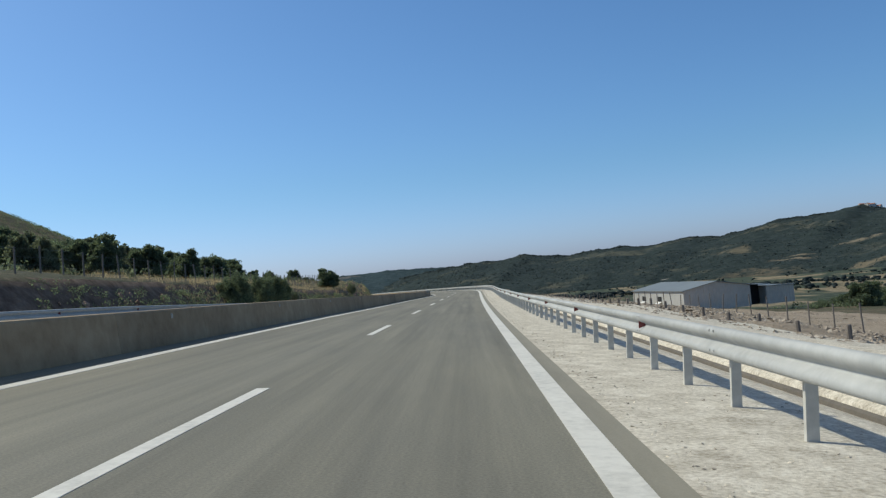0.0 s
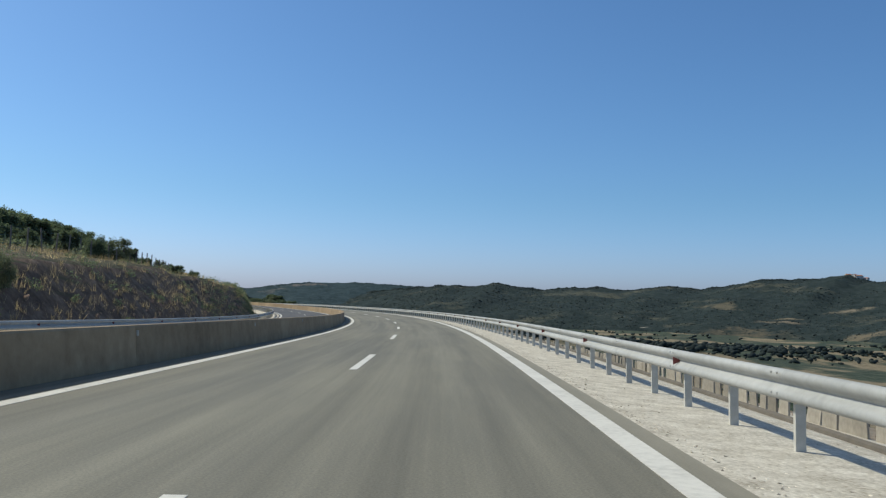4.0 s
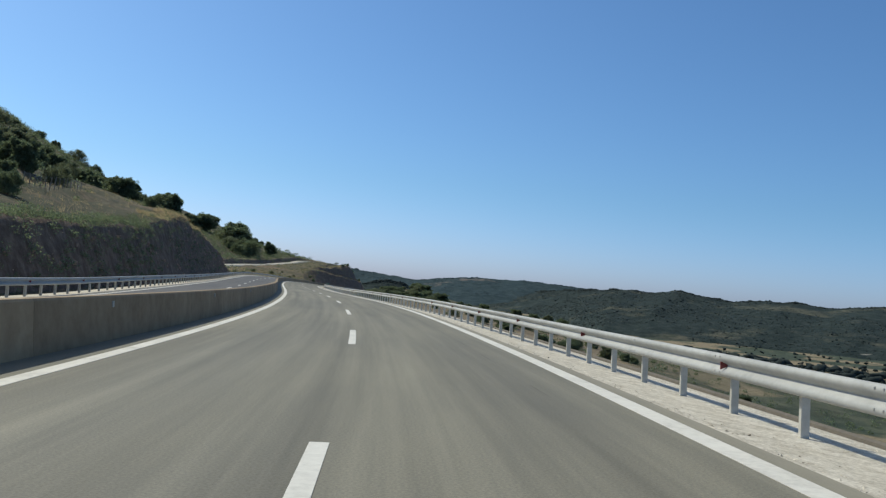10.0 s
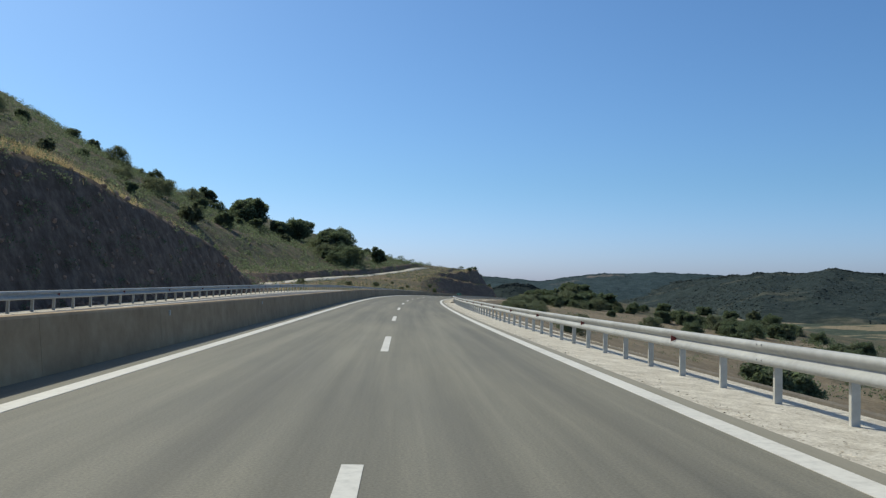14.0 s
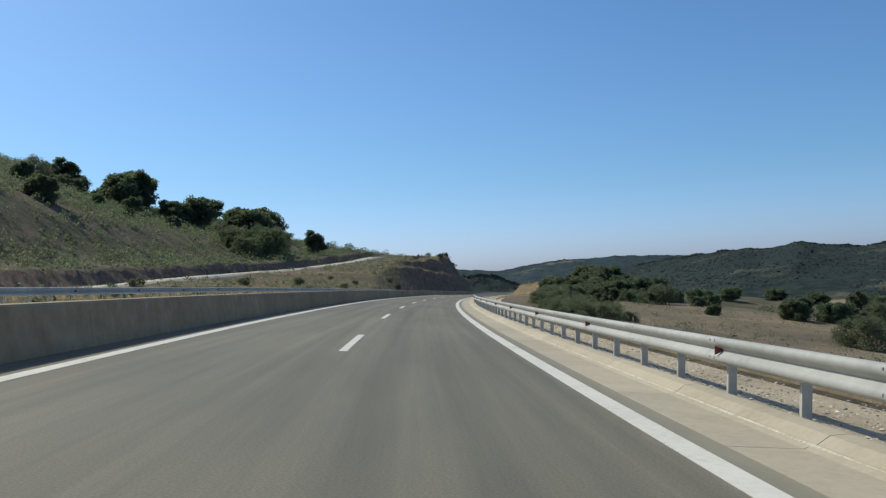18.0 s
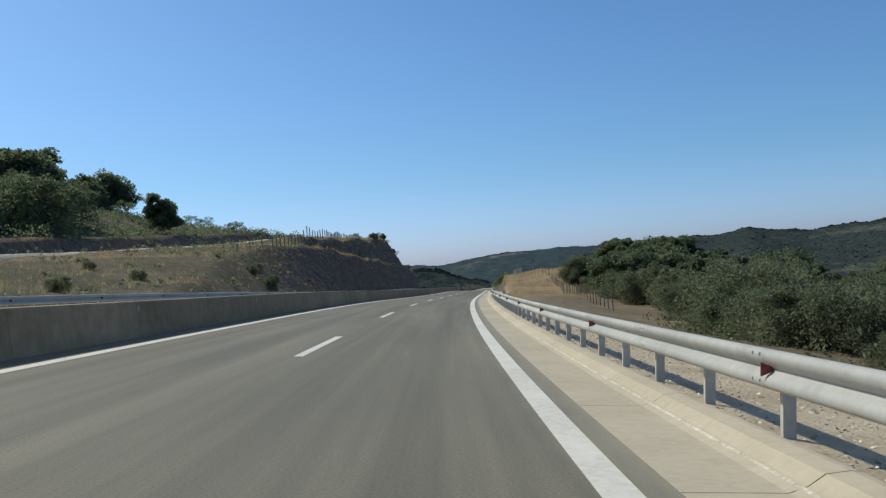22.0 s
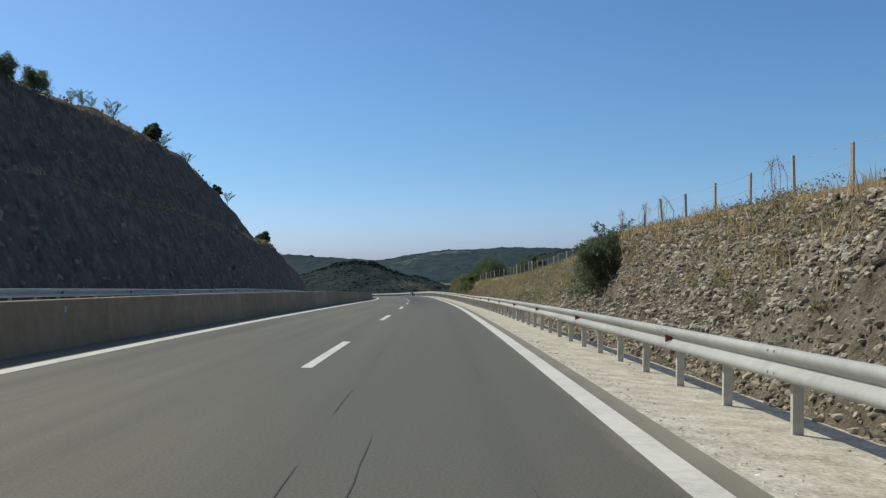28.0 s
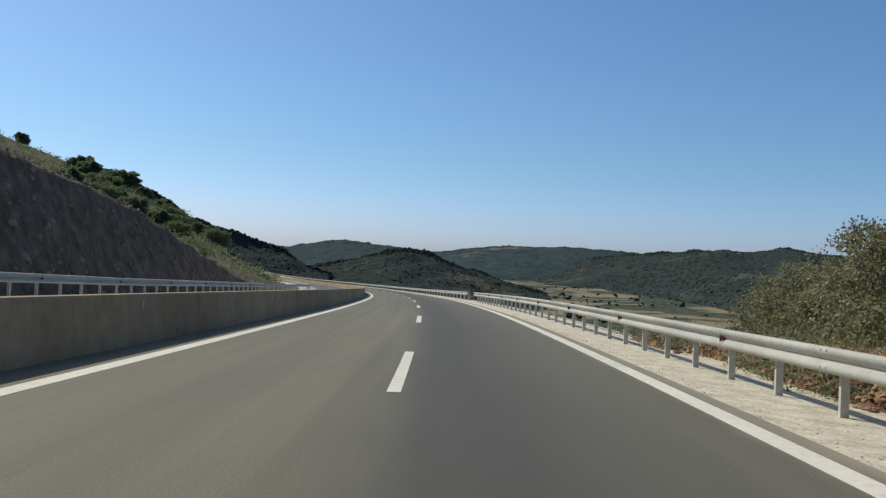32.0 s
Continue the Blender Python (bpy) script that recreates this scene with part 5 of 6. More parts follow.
for i in range(16):
    plant(("oak_a", "oak_b", "oak_c", "oak_d")[i % 4], 320 + i * 11 + plant_rng.uniform(-4, 4), -44 - plant_rng.uniform(0, 34), plant_rng.uniform(4.0, 6.5), "dark oak on the crest of the dry slope", plant_rng.uniform(0.9, 1.2), None, "oak_tree", "oaks on the crest")
for i in range(44):
    plant(("oak_a", "oak_b", "bush_a")[i % 3], 1030 + i * 5.2 + plant_rng.uniform(-3, 3), -34 - plant_rng.uniform(0, 1) * 85, plant_rng.uniform(3.5, 6.0), "dark oak on the wooded hill beyond the cut", plant_rng.uniform(1.0, 1.35), None, "oak_tree", "oaks on the far hill")
for i in range(34):
    plant(("oak_a", "bush_a", "oak_b", "oak_d")[i % 4], 392 + i * 2.9 + plant_rng.uniform(-3, 3), -36 - plant_rng.uniform(0, 1) * 64, plant_rng.uniform(4.2, 7.2), "dark oak in the wood above the rock cut", plant_rng.uniform(0.95, 1.25), None, "oak_tree", "wood above the rock cut")
for i in range(13):
    plant(("bush_a", "oak_b", "bush_c")[i % 3], 712 + i * 3.0 + plant_rng.uniform(-3, 3), -60 - i * 1.1 - plant_rng.uniform(0, 8), plant_rng.uniform(3.5, 6.5), "dark bush filling the oak copse on the slope", plant_rng.uniform(0.9, 1.2), None, "copse_bush", "copse on the slope")
plant("oak_c", 143, -21.0, 0, "leafy young tree beside the opposite carriageway", 1.2, 6.3, "young_tree")
plant("oak_b", 147, -21.5, 0, "leafy young tree beside the opposite carriageway", 1.0, 5.4, "young_tree")
for i in range(22):
    s = 190 + i * 13.0 + plant_rng.uniform(-5, 5)
    plant(("bush_a", "bush_b", "oak_b")[i % 3], s, -25 - plant_rng.uniform(0, 24), plant_rng.uniform(1.6, 3.4), "dusty shrub on the dry slope above the cut", 0.8, None, "shrub", "shrubs on the slope")
for i in range(80):
    s = 420 + i * 5.2 + plant_rng.uniform(-4, 4)
    u = -62 - plant_rng.uniform(0, 1) ** 0.6 * 88
    if 690 < s < 850 and u > -85:
        continue
    plant(("oak_a", "bush_b", "bush_a", "oak_d", "bush_c")[i % 5], s, u, plant_rng.uniform(2.2, 6.0), "dark oak on the scrubby hillside", plant_rng.uniform(0.9, 1.2), None, "oak_tree", "oaks on the scrubby hill")
for i in range(16):
    s = 500 + i * 13 + plant_rng.uniform(-5, 5)
    plant("bush_b", s, -18.5 - plant_rng.uniform(0, 22), plant_rng.uniform(0.7, 1.6), "low dusty shrub in the dry hollow", 1.0, None, "shrub", "shrubs in the hollow")
for s, u, h in ((693, -18.0, 1.8), (697, -18.8, 1.6)):
    plant("bush_a", s, u, h, "dark shrub growing on the end of the rock cut", 0.6, None, "shrub", "shrubs on the rock")

# right-hand thickets
THICK = "dense green thicket below the road"
for i in range(34):
    plant(("bush_c", "bush_b", "bush_a")[i % 3], 588 + i * 1.7 + plant_rng.uniform(-2, 2), 15.2 + plant_rng.uniform(0, 1) ** 1.5 * 9, plant_rng.uniform(1.4, 2.4), "low olive-green bush below the guard rail", plant_rng.uniform(1.0, 1.4), None, "roadside_bush", "bushes below the guard rail")
for i in range(30):
    plant(("oak_a", "oak_b", "oak_d", "bush_a")[i % 4], 560 + i * 7 + plant_rng.uniform(-4, 4), 58 + plant_rng.uniform(0, 1) * 55, plant_rng.uniform(3.0, 5.5), "dark oak at the far edge of the dry field", plant_rng.uniform(1.0, 1.4), None, "field_oak", "oaks along the field")
for i in range(52):
    s = 648 + plant_rng.uniform(0, 1) ** 0.8 * 82
    u = 16.5 + plant_rng.uniform(0, 1) * max(1.0, 0.47 * (s - 603) - 14)
    rise = max(0.0, min(1.0, (s - 600) / 90))
    plant(("oak_d", "bush_b", "oak_a", "bush_c", "bush_a", "oak_d", "bush_c")[i % 7], s, u + 2.5 * (1 - rise), (1.3 + 2.2 * rise) * plant_rng.uniform(0.6, 1.25), THICK, plant_rng.uniform(0.85, 1.25), None, "thicket_tree", "thicket below the road")
for s, u, top, k in ((688, 19, 3.7, "oak_b"), (692, 23, 4.4, "oak_a"), (700, 24, 4.0, "oak_d"), (676, 18, 1.8, "bush_b"), (682, 17, 1.6, "bush_a"), (670, 20, 2.0, "oak_d"), (664, 19, 1.0, "bush_b"), (665, 27, 1.5, "oak_a"), (690, 34, 2.8, "oak_a"), (700, 38, 3.2, "oak_b"), (712, 36, 3.4, "oak_a"), (720, 44, 3.4, "oak_b"), (759, 28, 8.5, "oak_a"), (752, 30, 7.2, "oak_d"), (745, 31, 7.4, "oak_a"), (739, 33, 7.2, "oak_b"), (733, 31, 6.2, "oak_d"), (748, 26, 4.2, "bush_a"), (741, 26, 3.6, "bush_b"), (735, 25.5, 2.8, "bush_a"), (728, 26.5, 2.0, "bush_c"), (722, 28, 1.6, "bush_b"), (716, 24, 1.2, "bush_c"), (726, 36, 4.6, "oak_a")):
    plant(k, s, u, 0, THICK, (1.3 if s > 730 else 1.15) if k[0] == "o" else 1.0, top, "thicket_tree" if k[0] == "o" else "thicket_bush", "thicket below the road")
for i in range(26):
    s, u = 520 + plant_rng.uniform(0, 190), 40 + plant_rng.uniform(0, 80)
    plant(("oak_b", "bush_a", "oak_a", "bush_b")[i % 4], s, u, plant_rng.uniform(2.5, 5.0), "dark oak scrub in the dry field", 1.0, None, "scrub_oak", "scrub oaks in the field")
for i in range(60):
    s, u = 200 + plant_rng.uniform(0, 300), 18 + plant_rng.uniform(0, 1) ** 1.5 * 150
    plant(("oak_b", "bush_a", "oak_a", "bush_b", "oak_c")[i % 5], s, u, plant_rng.uniform(2.5, 6.0), "dark green tree below the embankment", 1.0, None, "valley_tree", "trees below the embankment")
for i in range(10):
    plant(("bush_a", "oak_b")[i % 2], 120 + plant_rng.uniform(0, 90), 64 + plant_rng.uniform(0, 60), plant_rng.uniform(2.5, 5), "dark tree beyond the shed", 1.0, None, "valley_tree", "trees beyond the shed")
for i in range(30):
    s, u = 698 + i * 1.2 + plant_rng.uniform(-1.5, 1.5), 17.2 + plant_rng.uniform(0, 1) ** 1.4 * 9
    plant(("bush_a", "bush_c", "bush_a", "bush_b", "oak_d")[i % 5], s, u, plant_rng.uniform(1.1, 2.1), "dark bush behind the pasture fence", plant_rng.uniform(0.9, 1.2), None, "thicket_bush", "thicket below the road")
# on and beside the right-hand cut
plant("bush_a", 794.6, 7.1, 0, "dark green young tree growing out of the rock cut", 0.74, 2.75, "young_tree")
plant("sprig", 796.6, 7.7, 0, "sparse leafy branches of a young tree on the rock cut", 1.25, 3.3, "young_tree")
plant("bush_a", 796.4, 7.6, 0, "dark green shrub beneath the young tree", 1.0, 2.85, "shrub")
plant("broom", 879.4, 11.1, 0, "big rounded dark broom bush on the rock cut", 0.96, 5.5, "broom_bush")
plant("broom", 880.5, 9.5, 0, "broad dark broom bush beside the rounded one", 1.0, 3.9, "broom_bush")
plant("bush_y", 868.9, 7.8, 0, "yellow-green shrub hanging over the red cut", 0.8, 3.0, "shrub")
plant("bush_y", 868.9, 7.1, 0, "yellow-green shrub low on the red cut", 0.62, 2.0, "shrub")
plant("bush_a", 881.5, 8.3, 0, "dark green shrub beside the broom", 0.8, 3.1, "shrub")
plant("bush_a", 877, 7.6, 0, "dark green shrub on the face of the cut", 0.8, 2.3, "shrub")
plant("dusty", 866.2, 7.3, 0, "withered brown shrub drooping over the red cut", 0.7, 1.75, "shrub")
for s, u, top in ((790.8, 8.0, 3.35), (792.7, 8.0, 3.15), (795.6, 8.0, 3.15), (784, 8.2, 3.4)):
    plant("stalk", s, u, 0, "dead thistle stalk standing on the lip of the cut", 1.0, top + 0.05, "thistle", "thistles on the cut")
plant("feather", 884.5, 8.3, 0, "green shrub on the end of the rock cut", 1.3, 2.7, "shrub")
plant("feather", 889, 8.5, 0, "green shrub on the end of the rock cut", 1.3, 3.2, "shrub")
plant("dusty", 910.5, 14.0, 0, "feathery olive shrub beyond the rock cut", 0.9, 2.4, "shrub")
plant("dusty", 902.5, 11.6, 0, "feathery olive shrub beyond the rock cut", 1.0, 2.6, "shrub")
plant("dusty", 895.5, 9.6, 0, "feathery olive shrub beyond the rock cut", 1.1, 3.1, "shrub")
plant("dusty", 907, 13.4, 0, "feathery olive shrub beyond the rock cut", 0.9, 2.8, "shrub")
plant("broom", 857.5, 12.2, 0, "round dark bush above the rock cut", 0.9, 4.3, "broom_bush")
plant("oak_d", 846.5, 12.2, 0, "round olive-green bush above the rock cut", 0.9, 4.05, "shrub")
plant("bush_c", 872, 7.2, 0, "dusty green shrub hanging on the rock cut", 0.5, 1.9, "shrub")


def scatter_clumps(name, label, spots, size, per, leaf, material, flat=0.7, seed=3):
    """Many low plants in one mesh."""
    rng = np.random.default_rng(seed)
    p = on_land(spots[:, 0], spots[:, 1])
    r = size * rng.uniform(0.5, 1.4, len(p))
    p[:, 2] += r * 0.4
    v, f = leaves(rng, p, r, per, leaf, flat)
    tagged(link(name, mesh_of(name, v, f, material)), label, "scrub", kind="stuff")


def spots(seed, n, s0, s1, u0, u1, power=1.0):
    rng = np.random.default_rng(seed)
    return np.stack([rng.uniform(s0, s1, n), u0 + rng.uniform(0, 1, n) ** power * (u1 - u0)], -1)


scatter_clumps("hillside_scrub", "low dark scrub over the hillside", np.concatenate([spots(1, 230, 180, 480, -36, -110), spots(2, 4200, 480, 860, -50, -190), spots(3, 30, 20, 200, -30, -60), spots(7, 1500, 985, 1300, -34, -200)]), 1.55, 40, 0.22, M_LEAF, seed=1)
scatter_clumps("hillside_brush", "grey-green brush over the slopes", np.concatenate([spots(4, 330, 180, 480, -22, -110), spots(5, 3200, 490, 860, -48, -170), spots(17, 350, 495, 860, -18, -46), spots(6, 120, 0, 200, -22, -60), spots(13, 500, 985, 1250, -19, -120)]), 0.7, 26, 0.17, M_LEAF_OLIVE, seed=2)
scatter_clumps("cut_face_brush", "tufts of green growing on the rock cut", np.concatenate([spots(8, 300, 190, 470, -16.6, -21), spots(21, 130, 150, 260, -17.2, -22), spots(41, 420, 40, 150, -16.7, -18.6), spots(28, 900, 232, 372, -16.9, -20.5), spots(29, 240, 372, 484, -17.0, -21.5), spots(9, 160, 690, 975, -16.2, -28)]), 0.5, 60, 0.06, M_LEAF, seed=4)
scatter_clumps("thicket_brush", "tangled olive-green brush below the road", np.concatenate([spots(14, 300, 655, 735, 16, 40), spots(15, 420, 505, 660, 13, 62, 1.3)]), 0.8, 40, 0.09, M_LEAF_OLIVE, seed=6)
scatter_clumps("cut_brush", "withered brown brush hanging over the rubbly cut", np.concatenate([spots(22, 420, 758, 885, 6.9, 8.3), spots(23, 420, 756, 885, 7.9, 9.3), spots(40, 420, 802, 862, 6.5, 8.0)]), 0.26, 110, 0.026, M_LEAF_DUSTY, seed=12)
scatter_clumps("bank_brush", "low brown withered brush over the grass bank", np.concatenate([spots(19, 120, 700, 765, 8.8, 16), spots(20, 60, 765, 870, 8.3, 12)]), 0.32, 60, 0.05, M_LEAF_DUSTY, seed=9)
scatter_clumps("cut_end_brush", "fine grey-green brush over the end of the roadside cut", np.concatenate([spots(16, 110, 866, 915, 8.2, 14), spots(18, 120, 866, 908, 6.4, 8.4)]), 0.55, 150, 0.035, M_LEAF_OLIVE, seed=7)
scatter_clumps("valley_scrub", "dark trees and hedges over the valley floor", np.concatenate([spots(10, 900, 140, 720, 60, 200), spots(11, 900, 915, 1500, 14, 200), spots(12, 300, 1000, 1600, -20, -80)]), 1.7, 60, 0.24, M_LEAF, seed=5)


def grass(name, label, pts, height, blades, material, seed):
    """Tufts of dry grass: thin upright blades in one mesh."""
    rng = np.random.default_rng(seed)
    p = np.repeat(on_land(pts[:, 0], pts[:, 1]), blades, 0)
    n = len(p)
    p[:, :2] += rng.normal(size=(n, 2)) * 0.16
    h = height * rng.uniform(0.5, 1.3, n)[:, None]
    lean = rng.normal(size=(n, 3)) * np.array([0.35, 0.35, 0]) * h
    side = rng.normal(size=(n, 3)) * np.array([1, 1, 0])
    side *= 0.011 / np.linalg.norm(side, axis=1, keepdims=True)
    p[:, 2] -= 0.05
    tip = p + lean + np.array([0, 0, 1]) * h
    v = np.stack([p - side, p + side, tip], 1).reshape(-1, 3)
    tagged(link(name, mesh_of(name, v, np.arange(n * 3).reshape(n, 3), material)), label, "grass", kind="stuff")


grass("dry_grass_mound", "tall dry straw-coloured grass on the bank beside the road", np.concatenate([spots(20, 5200, 690, 760, 7.8, 24), spots(21, 2600, 752, 905, 7.9, 12.5), spots(22, 900, 755, 900, 7.2, 8.3)]), 0.36, 12, M_STRAW, 6)
grass("dry_grass_hollow", "dry grass in the hollow beyond the carriageway", np.concatenate([spots(23, 2600, 495, 700, -16, -46), spots(24, 1200, 690, 860, -21, -50), spots(25, 900, 60, 210, -18.5, -34), spots(27, 1100, 60, 300, -16.6, -20), spots(26, 900, 210, 480, -19, -40), spots(30, 1500, 384, 478, -19.8, -22.6), spots(31, 900, 736, 905, -19.6, -22.4), spots(32, 900, 706, 850, -22.5, -29)]), 0.5, 10, M_STRAW, 7)


# ======== stones ========
def rock_meshes(n, seed, material, coarse=False):
    rng = np.random.default_rng(seed)
    out = []
    for _ in range(n):
        bm = bmesh.new()
        if coarse:
            vs = [bm.verts.new(Vector(v) * 0.5) for v in ((1, 0, 0), (0, 1, 0), (-1, 0, 0), (0, -1, 0), (0.15, 0, 0.8), (0, 0, -0.8))]
            for i in range(4):
                bm.faces.new((vs[i], vs[(i + 1) % 4], vs[4]))
                bm.faces.new((vs[(i + 1) % 4], vs[i], vs[5]))
        else:
            bmesh.ops.create_icosphere(bm, subdivisions=1, radius=0.5)
        k = rng.uniform(0.5, 1.2, 3) * (1, 1, 0.75)
        for v in bm.verts:
            v.co = Vector((v.co.x * k[0], v.co.y * k[1], v.co.z * k[2])) * float(rng.uniform(0.6, 1.3))
        me = bpy.data.meshes.new("stone")
        bm.to_mesh(me)
        bm.free()
        me.materials.append(material)
        out.append(me)
    return out


M_PALE_STONE = surface("pale_rubble_stone", [(0.30, 0.262, 0.20), (0.53, 0.475, 0.385), (0.78, 0.72, 0.60)], 3.0, 0.4, 0.95, bump=0.5, bump_scale=8, dist=0.03, island=0.6)
STONES = rock_meshes(8, 4, M_STONE)
CHIPS = rock_meshes(10, 5, M_STONE, True)


def stone_stuff(name, label, pts, sizes, material, seed, category="stones", squash=1.0, smooth=False, shapes=STONES):
    """Many stones joined in one mesh, each an island of its own."""
    rng = np.random.default_rng(seed)
    base = [np.array([v.co for v in me.vertices]) for me in shapes]
    tri = np.array([p.vertices for p in shapes[0].polygons])
    V, F = [], []
    for i, (p, r) in enumerate(zip(pts, sizes)):
        b = base[int(rng.integers(len(base)))]
        a = rng.uniform(0, 6.28)
        c, s_ = math.cos(a), math.sin(a)
        tilt = rng.uniform(-0.7, 0.7)
        q = np.stack([b[:, 0] * c - b[:, 1] * s_, b[:, 0] * s_ + b[:, 1] * c, b[:, 2] + b[:, 0] * tilt], -1) * (r * np.array([1, 1, squash])) + p
        V.append(q)
        F.append(tri + len(b) * i)
    tagged(link(name, mesh_of(name, np.concatenate(V), np.concatenate(F), material, smooth)), label, category, kind="stuff")


# a little blue is mixed into these greens for valley haze
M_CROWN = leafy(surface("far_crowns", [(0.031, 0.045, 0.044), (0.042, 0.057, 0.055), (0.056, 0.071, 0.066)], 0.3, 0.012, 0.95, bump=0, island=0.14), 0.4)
# paler, bluer crowns: haze painted into the leaf colour of the far ranges
M_CROWN_HAZED = leafy(surface("haze_tinted_crowns", [(0.052, 0.078, 0.088), (0.066, 0.094, 0.104), (0.086, 0.112, 0.118)], 0.3, 0.012, 0.95, bump=0, island=0.10), 0.4)


def far_wood(P, cols, n, small, large, seed, sink, share, label, material, crest=0.0):
    """Clumps of trees spread over a grid of far ground."""
    rng = np.random.default_rng(seed)
    i = rng.uniform(0, P.shape[0] - 1.001, n)
    j = np.where(rng.uniform(0, 1, n) < crest, rng.uniform(cols - 3, cols - 0.001, n), rng.uniform(0, cols - 0.001, n))
    a, b = i.astype(int), j.astype(int)
    f, g = (i - a)[:, None], (j - b)[:, None]
    q = (P[a, b] * (1 - f) + P[a + 1, b] * f) * (1 - g) + (P[a, b + 1] * (1 - f) + P[a + 1, b + 1] * f) * g
    r = small + (large - small) * rng.uniform(0, 1, n) ** 2
    q[:, 2] += r * (sink + 0.24 * (j > cols - 3) * rng.uniform(0, 1, n))
    keep = (q[:, 2] > -58) & (soft_noise(q[:, 0], q[:, 1], 210, 4, 0.35) > share)
    for x, y, _, rx, ry, _ in CLEARINGS:
        keep &= (np.hypot((q[:, 0] - x) / rx, (q[:, 1] - y) / ry) > 0.9) | (rng.uniform(0, 1, n) < 0.4)
    stone_stuff("hill_wood", label, q[keep], r[keep], material, seed, "woodland", 0.62, True)


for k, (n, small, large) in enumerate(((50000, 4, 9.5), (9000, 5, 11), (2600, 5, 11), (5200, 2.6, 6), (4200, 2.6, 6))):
    far_wood(RIDGES[k], 33, n, small, large, 60 + k, -0.13, -0.42, "dark rounded trees covering the far hills", M_CROWN if k in (0, 3, 4) else M_CROWN_HAZED, 0.2)
far_wood(VALLEY[0], 7, 9000, 3, 9, 71, 0.2, -0.1, "scattered dark trees and hedges between the valley fields", M_CROWN)


def face_points(seed, n, s0, s1, u0, u1):
    q = spots(seed, n, s0, s1, u0, u1)
    return on_land(q[:, 0], q[:, 1]), np.random.default_rng(seed + 50)


p, rng = face_points(32, 900, 385, 480, -16.0, -22.0)
q, _ = face_points(33, 3200, 700, 985, -16.0, -22.0)
q2, _ = face_points(34, 500, 760, 900, -21.5, -27)
q3, _ = face_points(38, 900, -20, 380, -15.9, -18.5)
p = np.concatenate([p, q, q2, q3])
stone_stuff("cut_ledges", "dark red-brown rock ledges on the long cut", p, 0.14 + 0.4 * rng.uniform(0, 1, len(p)) ** 2, M_ROCK_DARK, 9)
p, rng = face_points(39, 240, 728, 758, 20.5, 27.0)
stone_stuff("dark_outcrop", "weathered grey boulders at the edge of the thicket", p, 0.3 + 0.8 * rng.uniform(0, 1, len(p)) ** 2, M_ROCK_DARK, 13)
p, rng = face_points(35, 30000, -20, 178, 8.6, 46.0)
q, _ = face_points(42, 34000, -10, 120, 9.2, 24.0)
p = np.concatenate([p, q])
stone_stuff("field_rubble", "pale rubble heaped over the field by the shed", p + np.array([0, 0, 0.09]), 0.06 + 0.22 * rng.uniform(0, 1, len(p)) ** 2.6, M_STONE, 10, shapes=CHIPS)
rng = np.random.default_rng(36)
ss = np.concatenate([rng.uniform(-10, 493, 34000), rng.uniform(718, 920, 14000)])
uu = np.where(rng.uniform(0, 1, len(ss)) < 0.62, 4.24 + np.abs(rng.normal(0, 0.22, len(ss))), rng.uniform(4.3, 6.9, len(ss)))
hh = np.interp(uu, [4.15, 4.4, 5.2, 5.9, 6.6, 7.2], [-0.02, -0.03, -0.07, -0.10, -0.16, -0.30])
stone_stuff("verge_stones", "loose pale stones along the gravel verge", deck(ss, uu, hh - 0.003), 0.016 + 0.050 * rng.uniform(0, 1, len(ss)) ** 2.4, M_PALE_STONE, 11, shapes=CHIPS)
ss = rng.uniform(493, 716, 20000)
uu = rng.uniform(5.4, 8.0, len(ss))
stone_stuff("verge_rubble", "small broken stones behind the gutter kerb", deck(ss, uu, np.interp(uu, [5.28, 5.6, 6.2, 6.8, 7.6, 8.7], [0.06, 0.02, -0.05, -0.09, -0.13, -0.20]) + 0.004), 0.02 + 0.06 * rng.uniform(0, 1, len(ss)) ** 2.2, M_PALE_STONE, 12, shapes=CHIPS)
def face_height(S, U, k):
    """Lumps of the rubbly face above the land; k runs from its foot to its lip."""
    n = 0.30 * soft_noise(S, 3.2 * U, 1.3, 3, 0.3) + 0.16 * soft_noise(S, 3.2 * U, 0.5, 2, 0.8)
    return -0.03 + 0.75 * n * np.sin(np.pi * np.clip(k, 0, 1)) ** 0.5


def face_foot(s):
    return np.interp(s, [740, 760, 898, 906], [6.4, 6.0, 6.0, 6.4])


def cut_face():
    """The rubbly face behind the guard rail."""
    ss = np.arange(740, 906, 0.25)
    k = np.linspace(0, 1, 20)
    U = face_foot(ss)[:, None] + k[None] * 2.08
    S = np.repeat(ss[:, None], len(k), 1)
    P = on_land(S.ravel(), U.ravel()).reshape(len(ss), len(k), 3)
    P[..., 2] += face_height(S, U, k[None])
    return tagged(link("cut_face", grid_mesh("cut_face", P, M_CUT_FACE, False)), "rubbly red-brown limestone face behind the guard rail", "rock face", kind="structure")


def face_stones(n, seed, s0, s1):
    """Places on the rubbly face, thinner in some pockets."""
    rng = np.random.default_rng(seed)
    S, k = rng.uniform(s0, s1, n), rng.uniform(0.02, 1.0, n)
    U = face_foot(S) + k * 2.08
    keep = soft_noise(S, 3.0 * U, 4.0, 3, 0.55) > rng.uniform(-1.5, 0.25, n)
    S, U, k = S[keep], U[keep], k[keep]
    p = on_land(S, U)
    p[:, 2] += face_height(S, U, k)
    return p, rng


